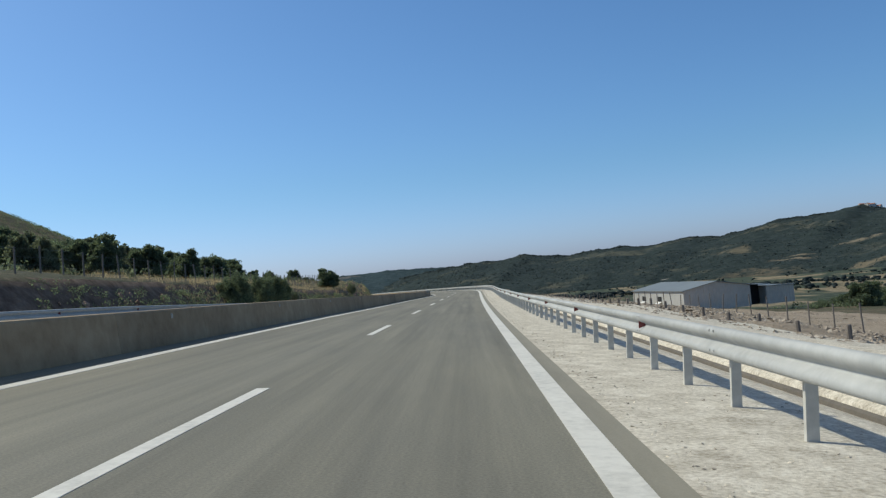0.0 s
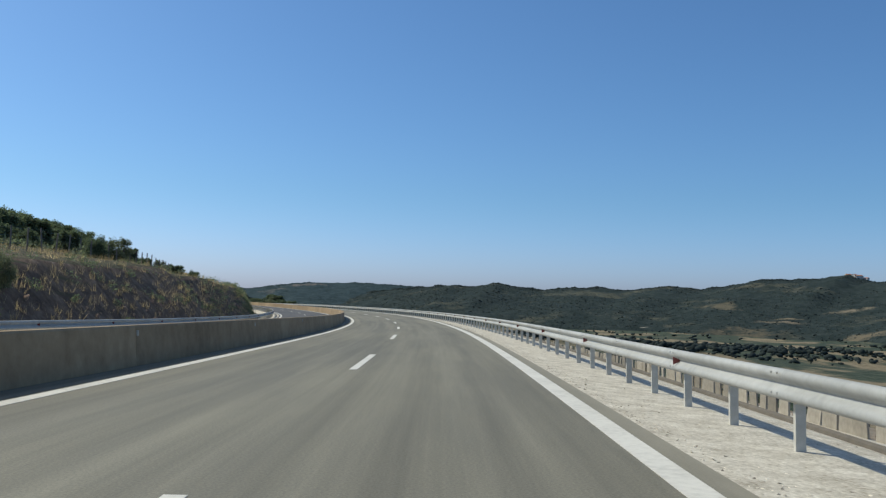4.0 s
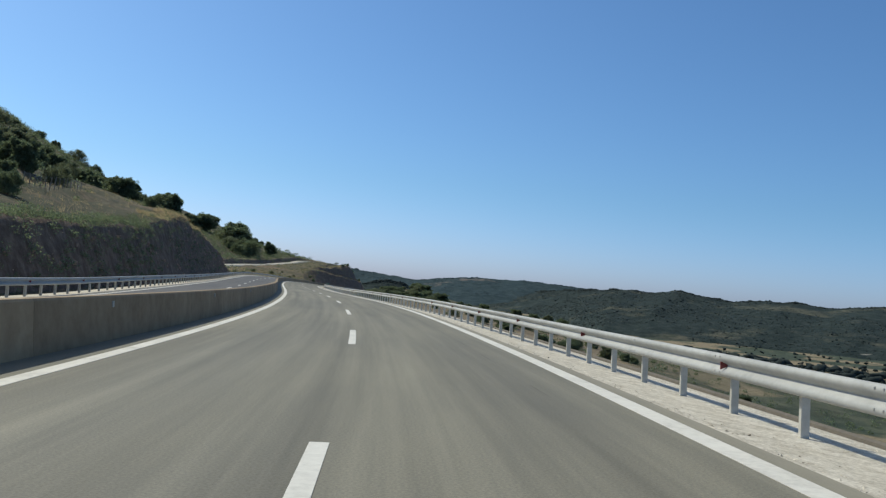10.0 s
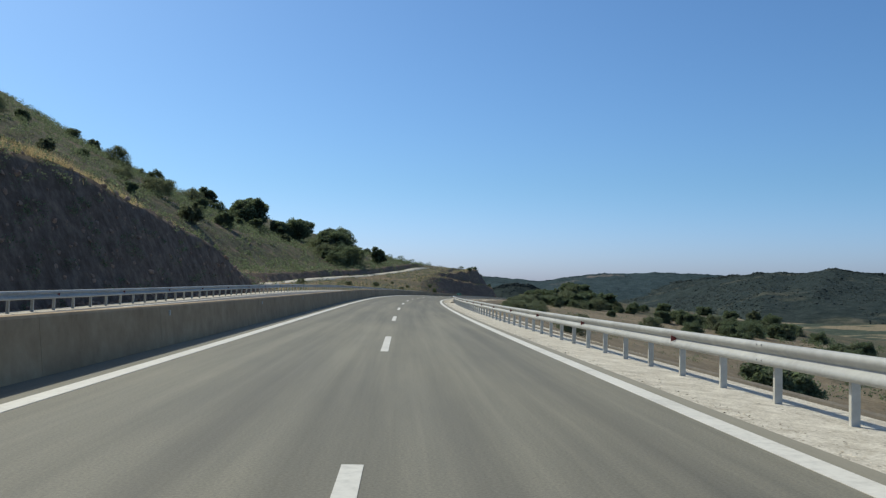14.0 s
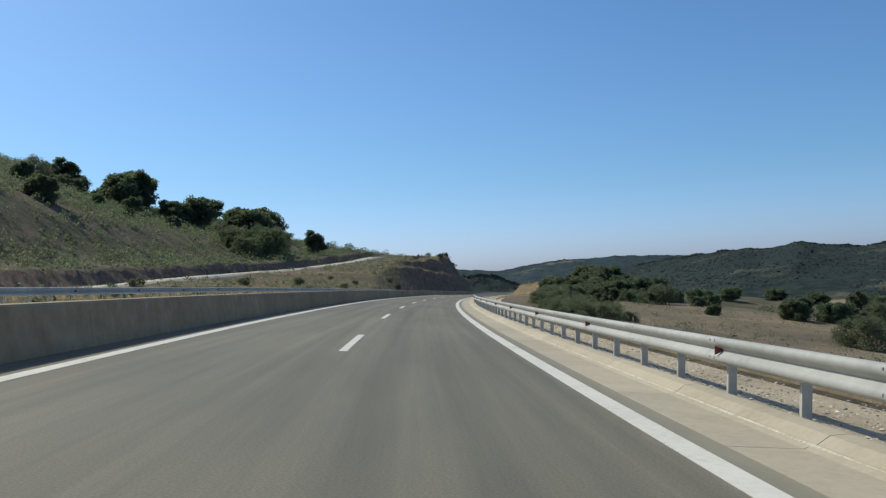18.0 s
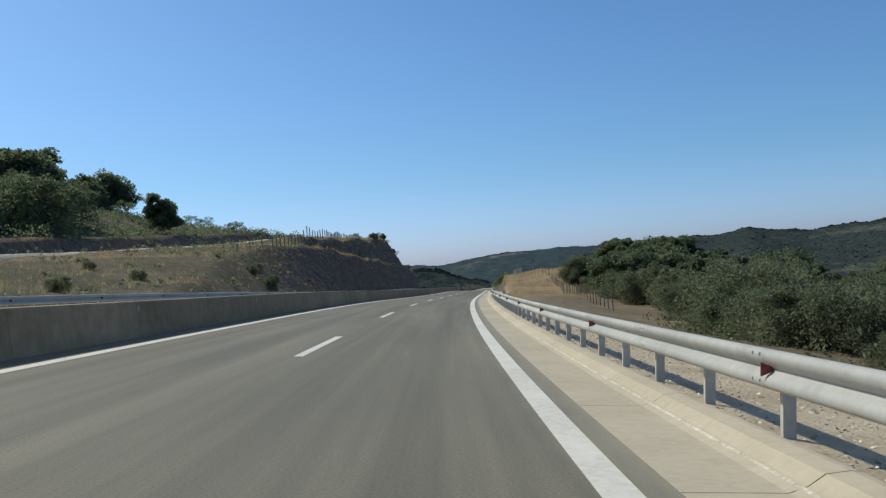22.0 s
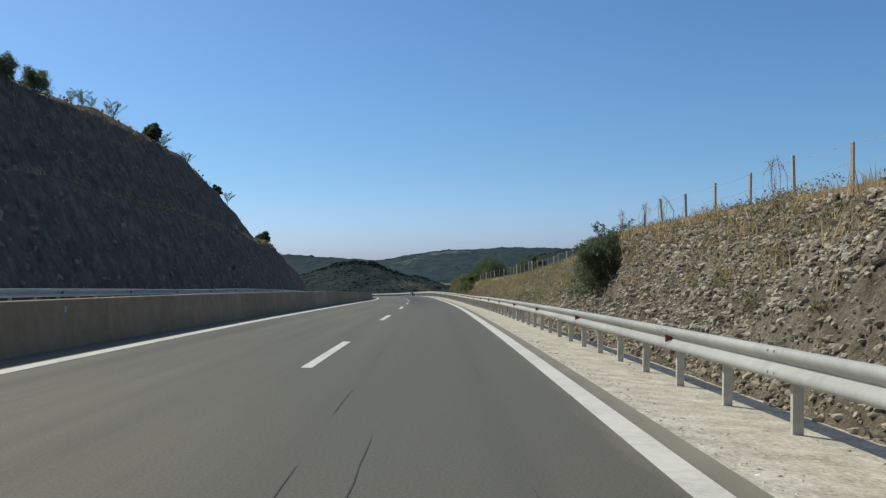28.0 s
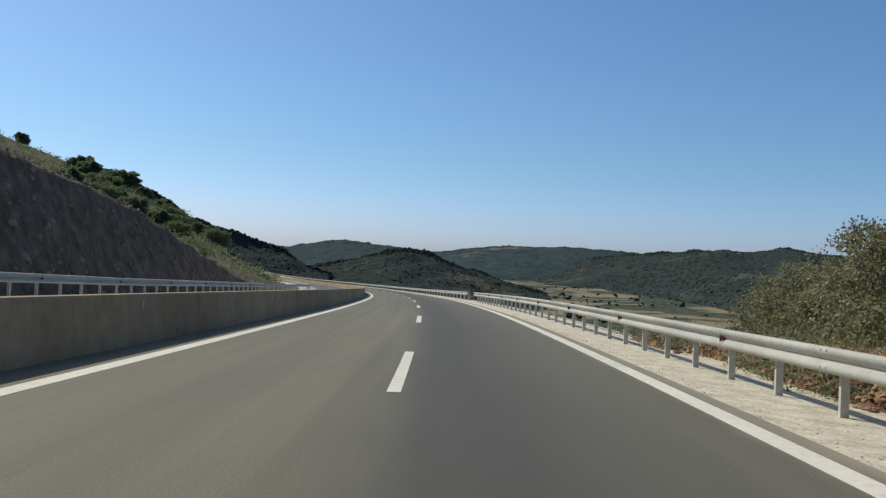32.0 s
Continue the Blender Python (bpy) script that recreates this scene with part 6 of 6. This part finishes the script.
def reddened(m, s0, s1, tint):
    """The beds of the cut turn to red earth towards its far end."""
    nt = m.node_tree
    b = nt.nodes["Principled BSDF"]
    col = b.inputs["Base Color"].links[0].from_socket
    a, c = (Vector(place(np.array([s]), np.array([7.0]), np.array([0.0]))[0]) for s in (s0, s1))
    mp = nt.nodes.new("ShaderNodeVectorMath")
    mp.operation = "DOT_PRODUCT"
    nt.links.new(nt.nodes.new("ShaderNodeTexCoord").outputs["Object"], mp.inputs[0])
    d = (c - a).normalized()
    mp.inputs[1].default_value = d
    wob = nt.nodes.new("ShaderNodeMath")
    wob.operation = "MULTIPLY_ADD"
    nt.links.new(noise_tex(nt, nt.nodes["Texture Coordinate"].outputs["Object"], 0.35, 4, 0.6), wob.inputs[0])
    wob.inputs[1].default_value = 22.0
    nt.links.new(mp.outputs["Value"], wob.inputs[2])
    f = scaled(nt, wob.outputs[0], a.dot(d) + 11, c.dot(d) + 11, 0, 1)
    nt.links.new(mix(nt, col, mix(nt, col, tint, 1.0, "MULTIPLY"), f), b.inputs["Base Color"])
    return m


M_CUT_STONE = reddened(surface("flaky_cut_stone", [(0.165, 0.142, 0.108), (0.320, 0.286, 0.226), (0.49, 0.455, 0.385)], 5.0, 0.35, 0.95, bump=0.6, bump_scale=8, dist=0.03, island=0.4), 846, 866, (0.88, 0.64, 0.52))
reddened(M_CUT_FACE, 842, 864, (0.95, 0.62, 0.46))
cut_face()
p, rng = face_stones(104000, 31, 748, 904)
stone_stuff("cut_rubble", "broken grey-brown limestone flakes packed over the roadside cut", p, 0.055 + 0.135 * rng.uniform(0, 1, len(p)) ** 1.9, M_CUT_STONE, 8, "stones", 0.66)
rock_cut = tagged(empty("rock_cut", on_land(800, 8.0)[0]), "red-brown limestone cut beside the verge with loose blocks", "rock face", kind="structure")
p, rng = face_stones(560, 37, 755, 890)
for i, v in enumerate(p[:290]):
    ob = link("stone", STONES[i % 8])
    r = 0.12 + 0.16 * rng.uniform() ** 2
    ob.matrix_world = Matrix.Translation(v) @ Euler([rng.uniform(0, 6.28) for _ in range(3)]).to_matrix().to_4x4() @ Matrix.Diagonal((r, r, r * 0.7, 1))
    ob.parent = rock_cut
    ob.matrix_parent_inverse = Matrix.Translation(-rock_cut.location)


# ======== fences ========
def fence(name, label, line, spacing, height, radius, strands, material, lean=0.03, seed=1, square=False):
    """Posts on the ground along a line of (s, u), with wires strung between them."""
    rng = random.Random(seed)
    L = np.array(line, float)
    d = np.concatenate([[0], np.cumsum(np.hypot(*np.diff(L, axis=0).T))])
    n = int(d[-1] / spacing) + 1
    k = np.linspace(0, d[-1], n)
    P = on_land(np.interp(k, d, L[:, 0]), np.interp(k, d, L[:, 1]))
    f = tagged(empty(name, P[0]), label, "fence", group=name + "s")
    inv = Matrix.Translation(-f.location)
    m = 4 if square else 7
    ring = np.array([(math.cos(i * 2 * math.pi / m + 0.78) * radius, math.sin(i * 2 * math.pi / m + 0.78) * radius) for i in range(m)])
    V = np.array([[(x * w, y * w, z) for x, y in ring] for z, w in ((-0.4, 1.0), (height - 0.02, 0.95), (height, 0.7))])
    me = grid_mesh("post", V, material, False, None, True, True)
    for p in P:
        ob = link("post", me)
        ob.matrix_world = Matrix.Translation(p) @ Euler((rng.gauss(0, lean), rng.gauss(0, lean), rng.uniform(0, 6))).to_matrix().to_4x4() @ Matrix.Diagonal((1, 1, rng.uniform(0.92, 1.06), 1))
        ob.parent = f
        ob.matrix_parent_inverse = inv
    for j in range(strands):
        h = height * (0.3 + 0.62 * j / max(1, strands - 1))
        rows = []
        for a, b in zip(P[:-1], P[1:]):
            for t in (0.0, 0.5):
                c = a + (b - a) * t + np.array([0, 0, h - (0.05 if t else 0)])
                rows.append([c + np.array([0, 0, 0.004]), c + np.array([0.004, 0.003, -0.003]), c + np.array([-0.004, -0.003, -0.003])])
        ob = link("wire", grid_mesh("wire", np.array(rows), M_WIRE, False, None, True, True))
        ob.parent = f
        ob.matrix_parent_inverse = inv


M_PALE_POST = surface("pale_concrete_post", [(0.42, 0.40, 0.36), (0.56, 0.54, 0.50)], 6, 1, 0.9, bump=0.2)
fence("cut_top_fence", "dark wooden fence with wire along the rock cut", [(706, -27.0), (715, -23.4), (760, -25.0), (800, -29.5), (842, -31.5)], 2.5, 1.6, 0.075, 3, M_WOOD, seed=2)
fence("field_fence", "weathered wooden field fence above the opposite carriageway", [(40, -23.5), (110, -24), (180, -26.5), (232, -27.5)], 3.0, 1.7, 0.06, 3, M_WOOD, seed=3)
fence("pasture_fence", "leaning wooden pasture fence with wire on the dry bank", [(664, 13.6), (682, 14.0), (700, 14.4), (720, 14.6), (731, 14.4), (741, 14.3), (752, 12.2), (757, 11.0)], 2.5, 1.42, 0.045, 4, M_WOOD, 0.06, 4)
fence("bank_fence", "dark metal fence posts along the top of the roadside cut", [(759, 10.6), (800, 10.0), (856, 9.9), (868, 8.9), (871.5, 8.9)], 2.6, 1.25, 0.045, 3, M_PALE_POST, 0.03, 5, True)
fence("bollard_row", "row of short weathered wooden posts beside the dirt strip", [(-10, 11.1), (60, 11.1), (135, 11.4)], 2.9, 0.42, 0.06, 0, M_WOOD, 0.04, 6)
fence("rubble_fence", "row of thin wooden stakes in front of the rubble field", [(-10, 16.0), (60, 16.2), (150, 17)], 2.3, 1.1, 0.03, 0, M_WOOD, 0.05, 7)
fence("marker_posts", "pale concrete marker posts in the dry field", [(545, 22.5), (600, 22.6), (640, 24)], 9.6, 1.0, 0.07, 0, M_PALE_POST, 0.02, 8, True)
fence("track_fence", "short fence at the bend of the dirt track", [(782, -46), (812, -44), (830, -40)], 2.6, 1.5, 0.06, 2, M_PALE_POST, 0.03, 9)
fence("slope_fence", "old wooden posts on the grassy slope", [(330, -27), (362, -29), (392, -31)], 2.4, 1.1, 0.05, 2, M_WOOD, 0.08, 10)


def plank_fence():
    """Old upright boards along the foot of the verge."""
    rng = random.Random(12)
    boards = [box_mesh("board", -0.02, 0.02, -w / 2, w / 2, -0.5, h, M_BOARD, 0.006) for w, h in ((0.42, 0.46), (0.5, 0.5), (0.34, 0.42), (0.55, 0.44))]
    f = tagged(empty("plank_fence", on_land(170, 8.2)[0]), "weathered grey plank fence below the gravel verge", "fence")
    x = 126.0
    while x < 226:
        if rng.random() > 0.1:
            p = on_land(x, 8.25)[0]
            ob = link("board", boards[rng.randrange(4)])
            ob.matrix_world = Matrix.Translation(p) @ Matrix.Rotation(float(psi_at(x)), 4, "Z") @ Euler((rng.gauss(0, 0.04), rng.gauss(0, 0.05), rng.gauss(0, 0.06))).to_matrix().to_4x4()
            ob.parent = f
            ob.matrix_parent_inverse = Matrix.Translation(-f.location)
        x += rng.uniform(0.44, 0.66)


M_BOARD = surface("weathered_boards", [(0.20, 0.18, 0.15), (0.30, 0.275, 0.23), (0.38, 0.35, 0.30)], 5, 1, 0.95, bump=0.4, bump_scale=14, objrand=0.3)
plank_fence()


# ======== buildings ========
def quad_part(name, pts, thick, material, parent, label=""):
    """A flat slab through four points, with thickness along its normal."""
    p = [Vector(v) for v in pts]
    n = (p[1] - p[0]).cross(p[3] - p[0]).normalized() * thick
    me = mesh_of(name, [*p, *[v + n for v in p]], [(3, 2, 1, 0), (4, 5, 6, 7), (0, 1, 5, 4), (1, 2, 6, 5), (2, 3, 7, 6), (3, 0, 4, 7)], material)
    ob = link(name, me, parent, label)
    ob.matrix_parent_inverse = Matrix.Translation(-parent.location)
    return ob


def ribbed(name, a, b, z0, z1, out, material, parent, pitch=0.5, depth=0.05, label="", z2=None):
    """A wall of ribbed sheet from a to b in plan."""
    a, b = Vector(a), Vector(b)
    ln = (b - a).length
    n = max(2, int(ln / pitch) * 2)
    rows = []
    for i in range(n + 1):
        c = a + (b - a) * (i / n)
        o = Vector(out) * (depth if (i // 1) % 2 else 0.0)
        top = z1 + ((z2 - z1) * (1 - abs(2 * i / n - 1)) if z2 is not None else 0)
        rows.append([(c.x + o.x, c.y + o.y, z0), (c.x + o.x, c.y + o.y, top), (c.x - out[0] * 0.1, c.y - out[1] * 0.1, top), (c.x - out[0] * 0.1, c.y - out[1] * 0.1, z0)])
    ob = link(name, grid_mesh(name, np.array(rows), material, False, None, True, True), parent, label)
    ob.matrix_parent_inverse = Matrix.Translation(-parent.location)
    return ob


# sheet colour warmed for the shaded walls, offsetting the blue skylight on them
M_GABLE = surface("shade_side_sheet", [(0.47, 0.42, 0.355), (0.57, 0.51, 0.435)], 1.2, 0.3, 0.75, bump=0.1)


def shed():
    bx, by = 39.6, 147.7
    ax = Vector((-0.196, 0.98))
    wx = Vector((0.98, 0.196))
    base, eave, ridge_z = -9.0, -5.25, -4.1
    at = lambda along, across: Vector((bx, by)) + ax * along + wx * across
    s = tagged(empty("farm_shed", (bx, by, base)), "long grey sheet-metal farm shed with a low pitched roof", "shed")
    W_, L_ = 12.5, 22.4
    ribbed("front_wall", at(0, 0), at(L_, 0), base, eave, -wx, M_SHEET, s)
    ribbed("back_wall", at(L_, W_), at(0, W_), base, eave, wx, M_SHEET, s)
    ribbed("gable_wall", at(0, W_), at(0, 0), base, eave, -ax, M_GABLE, s, 0.5, 0.03, "", ridge_z - 0.05)
    ribbed("gable_wall", at(L_, 0), at(L_, W_), base, eave, ax, M_SHEET, s, 0.5, 0.03, "", ridge_z - 0.05)
    for side in (0, 1):
        c0, c1 = (-0.35, W_ / 2) if side == 0 else (W_ + 0.35, W_ / 2)
        q = [(*at(-0.35, c0), eave - 0.05), (*at(L_ + 0.35, c0), eave - 0.05), (*at(L_ + 0.35, c1), ridge_z), (*at(-0.35, c1), ridge_z)]
        quad_part("roof_slope", q if side else q[::-1], 0.08, M_ROOF, s)
    for f in (0.24, 0.56):
        v = at(L_ * (1 - f), -0.06)
        e = ax * 0.85
        # a near-black slab on the wall paints the shade within the vent
        quad_part("vent_shade", [(*(v - e), eave - 1.9), (*(v + e), eave - 1.9), (*(v + e), eave - 1.0), (*(v - e), eave - 1.0)], 0.05, M_DARK, s, "dark slab for the shade in a square opening")
        quad_part("vent_flap", [(*(v - e - wx * 0.9), eave - 2.35), (*(v + e - wx * 0.9), eave - 2.35), (*(v + e), eave - 1.95), (*(v - e), eave - 1.95)], 0.05, M_PLATE, s, "white tilted flap")
    # the bay's inner shade is painted as a near-black panel
    quad_part("bay_shade", [(*at(3.0, W_ + 0.2), base), (*at(3.0, W_ + 3.2), base), (*at(3.0, W_ + 3.2), eave), (*at(3.0, W_ + 0.2), eave)], 0.1, M_DARK, s, "dark panel for the shade inside the open bay")
    quad_part("bay_roof", [(*at(-0.2, W_), eave), (*at(8, W_), eave), (*at(8, W_ + 3.4), eave - 0.1), (*at(-0.2, W_ + 3.4), eave - 0.1)], 0.08, M_ROOF, s)
    ribbed("annex_wall", at(0.3, W_ + 8.5), at(0.3, W_ + 3.2), base, eave - 0.5, -ax, M_GABLE, s)
    ribbed("annex_wall", at(8, W_ + 3.2), at(8, W_ + 8.5), base, eave - 0.5, ax, M_SHEET, s)
    ribbed("annex_wall", at(0.3, W_ + 3.2), at(8, W_ + 3.2), base, eave - 0.5, -wx, M_SHEET, s)
    quad_part("annex_roof", [(*at(0.1, W_ + 3.1), eave - 0.5), (*at(8.2, W_ + 3.1), eave - 0.5), (*at(8.2, W_ + 8.7), eave - 0.7), (*at(0.1, W_ + 8.7), eave - 0.7)], 0.08, M_ROOF, s)


shed()


def house(x, y, z, turn, w, d, h, wall, roof, label, name="house"):
    """A small gabled house with door and windows."""
    g = tagged(empty(name, (x, y, z)), label, "house", group="valley houses")
    m = Matrix.Translation((x, y, z)) @ Matrix.Rotation(turn, 4, "Z")

    def put(nm, me, lab=""):
        ob = link(nm, me, g, lab)
        ob.matrix_world = m
        ob.matrix_parent_inverse = Matrix.Translation(-g.location)
    put("walls", mesh_of("walls", [(-w / 2, -d / 2, -2), (w / 2, -d / 2, -2), (w / 2, d / 2, -2), (-w / 2, d / 2, -2), (-w / 2, -d / 2, h), (w / 2, -d / 2, h), (w / 2, d / 2, h), (-w / 2, d / 2, h), (-w / 2, 0, h + d * 0.22), (w / 2, 0, h + d * 0.22)], [(0, 1, 5, 4), (1, 2, 6, 9, 5), (2, 3, 7, 6), (3, 0, 4, 8, 7)], wall))
    for sg in (-1, 1):
        o = 0.4
        a, b = (sg * (d / 2 + o), h - 0.1), (0, h + d * 0.22 + 0.12)
        vs = [(-w / 2 - o, a[0], a[1]), (w / 2 + o, a[0], a[1]), (w / 2 + o, b[0], b[1]), (-w / 2 - o, b[0], b[1])]
        put("roof_slope", mesh_of("roof_slope", vs + [(p[0], p[1], p[2] + 0.15) for p in vs], [(0, 1, 2, 3), (7, 6, 5, 4), (0, 4, 5, 1), (1, 5, 6, 2), (2, 6, 7, 3), (3, 7, 4, 0)], roof))
    for k, xx in enumerate((-0.3, 0.3)):
        for sg in (-1, 1):
            put("window", box_mesh("window", w * xx - 0.5, w * xx + 0.5, sg * d / 2 - 0.04, sg * d / 2 + 0.04, h * 0.45, h * 0.8, M_DARK))


def land_z(x, y):
    i = int(np.argmin((AX - x) ** 2 + (AY - y) ** 2))
    ps = PSI[i]
    u = (x - AX[i]) * math.cos(ps) + (y - AY[i]) * math.sin(ps)
    s = SG[i] + (-(x - AX[i]) * math.sin(ps) + (y - AY[i]) * math.cos(ps))
    return float(np.interp(s, SG, AZ) + land(np.array([s]), np.array([u]))[0])


for x, y, turn, w, d, h, roof, label in ((-13, 418, 0.4, 11, 7, 3.0, M_TILE, "small farmhouse with a terracotta roof among trees"), (62, 325, 0.2, 16, 7, 2.6, M_ROOF, "low farm building with a pale metal roof"), (85, 345, 0.5, 12, 6, 2.6, M_ROOF, "low farm building with a pale metal roof")):
    house(x, y, land_z(x, y) + 0.2, turn, w, d, h, M_PLASTER, roof, label)
for i, (x, y, z) in enumerate(((1222, 2625, 92), (1236, 2615, 92), (1250, 2606, 88), (1262, 2600, 82), (1244, 2604, 89))):
    house(x, y, z, i * 0.7, 16, 11, 9, M_PLASTER, M_TILE, "pale hilltop village house on the ridge", "hill_house")


def tunnels():
    """White polythene tunnels on the valley floor."""
    for i in range(3):
        x, y = -545 + i * 12, 1880 + i * 9
        z = -37.0
        rows = []
        for t in np.linspace(0, 1, 7):
            row = []
            for a in np.linspace(0, math.pi, 9):
                row.append((x + 30 * t, y + 3.2 * math.cos(a) - 6 * t, z - 0.5 + 3.0 * math.sin(a) + 0.5))
            rows.append(row)
        tagged(link("polytunnel", grid_mesh("polytunnel", np.array(rows), M_SHEET, True)), "pale polythene crop tunnel on the valley floor", "polytunnel", group="polytunnels")


tunnels()


# ======== small road furniture ========
def kilometre_sign():
    p = deck(np.array([496.6]), np.array([6.12]), np.array([-0.03]))[0]
    g = tagged(empty("kilometre_sign", p), "small green kilometre sign reading 41,0 on a thin steel post", "sign")
    m = upright_pose(496.6, 6.12, p[2])

    def put(nm, me, lab="", at=None):
        ob = link(nm, me, g, lab)
        ob.matrix_world = m if at is None else m @ at
        ob.matrix_parent_inverse = Matrix.Translation(-g.location)
    put("post", box_mesh("post", -0.025, 0.025, -0.025, 0.025, -0.4, 1.20, M_POST, 0.008))
    put("panel", box_mesh("panel", -0.31, 0.31, -0.045, -0.027, 0.985, 1.275, M_SIGN, 0.006), "green enamelled panel")
    for x0, x1, z0, z1 in ((-0.295, 0.295, 1.252, 1.262), (-0.295, 0.295, 0.998, 1.008), (-0.297, -0.287, 1.0, 1.26), (0.287, 0.297, 1.0, 1.26)):
        put("border", box_mesh("border", x0, x1, -0.0485, -0.0455, z0, z1, M_PLATE))
    cu = bpy.data.curves.new("figures", "FONT")
    cu.body, cu.size, cu.align_x, cu.align_y, cu.extrude = "41,0", 0.235, "CENTER", "CENTER", 0.0015
    cu.materials.append(M_PLATE)
    put("figures", cu, "white figures", Matrix.Translation((0, -0.0475, 1.13)) @ Matrix.Rotation(math.pi / 2, 4, "X"))


kilometre_sign()
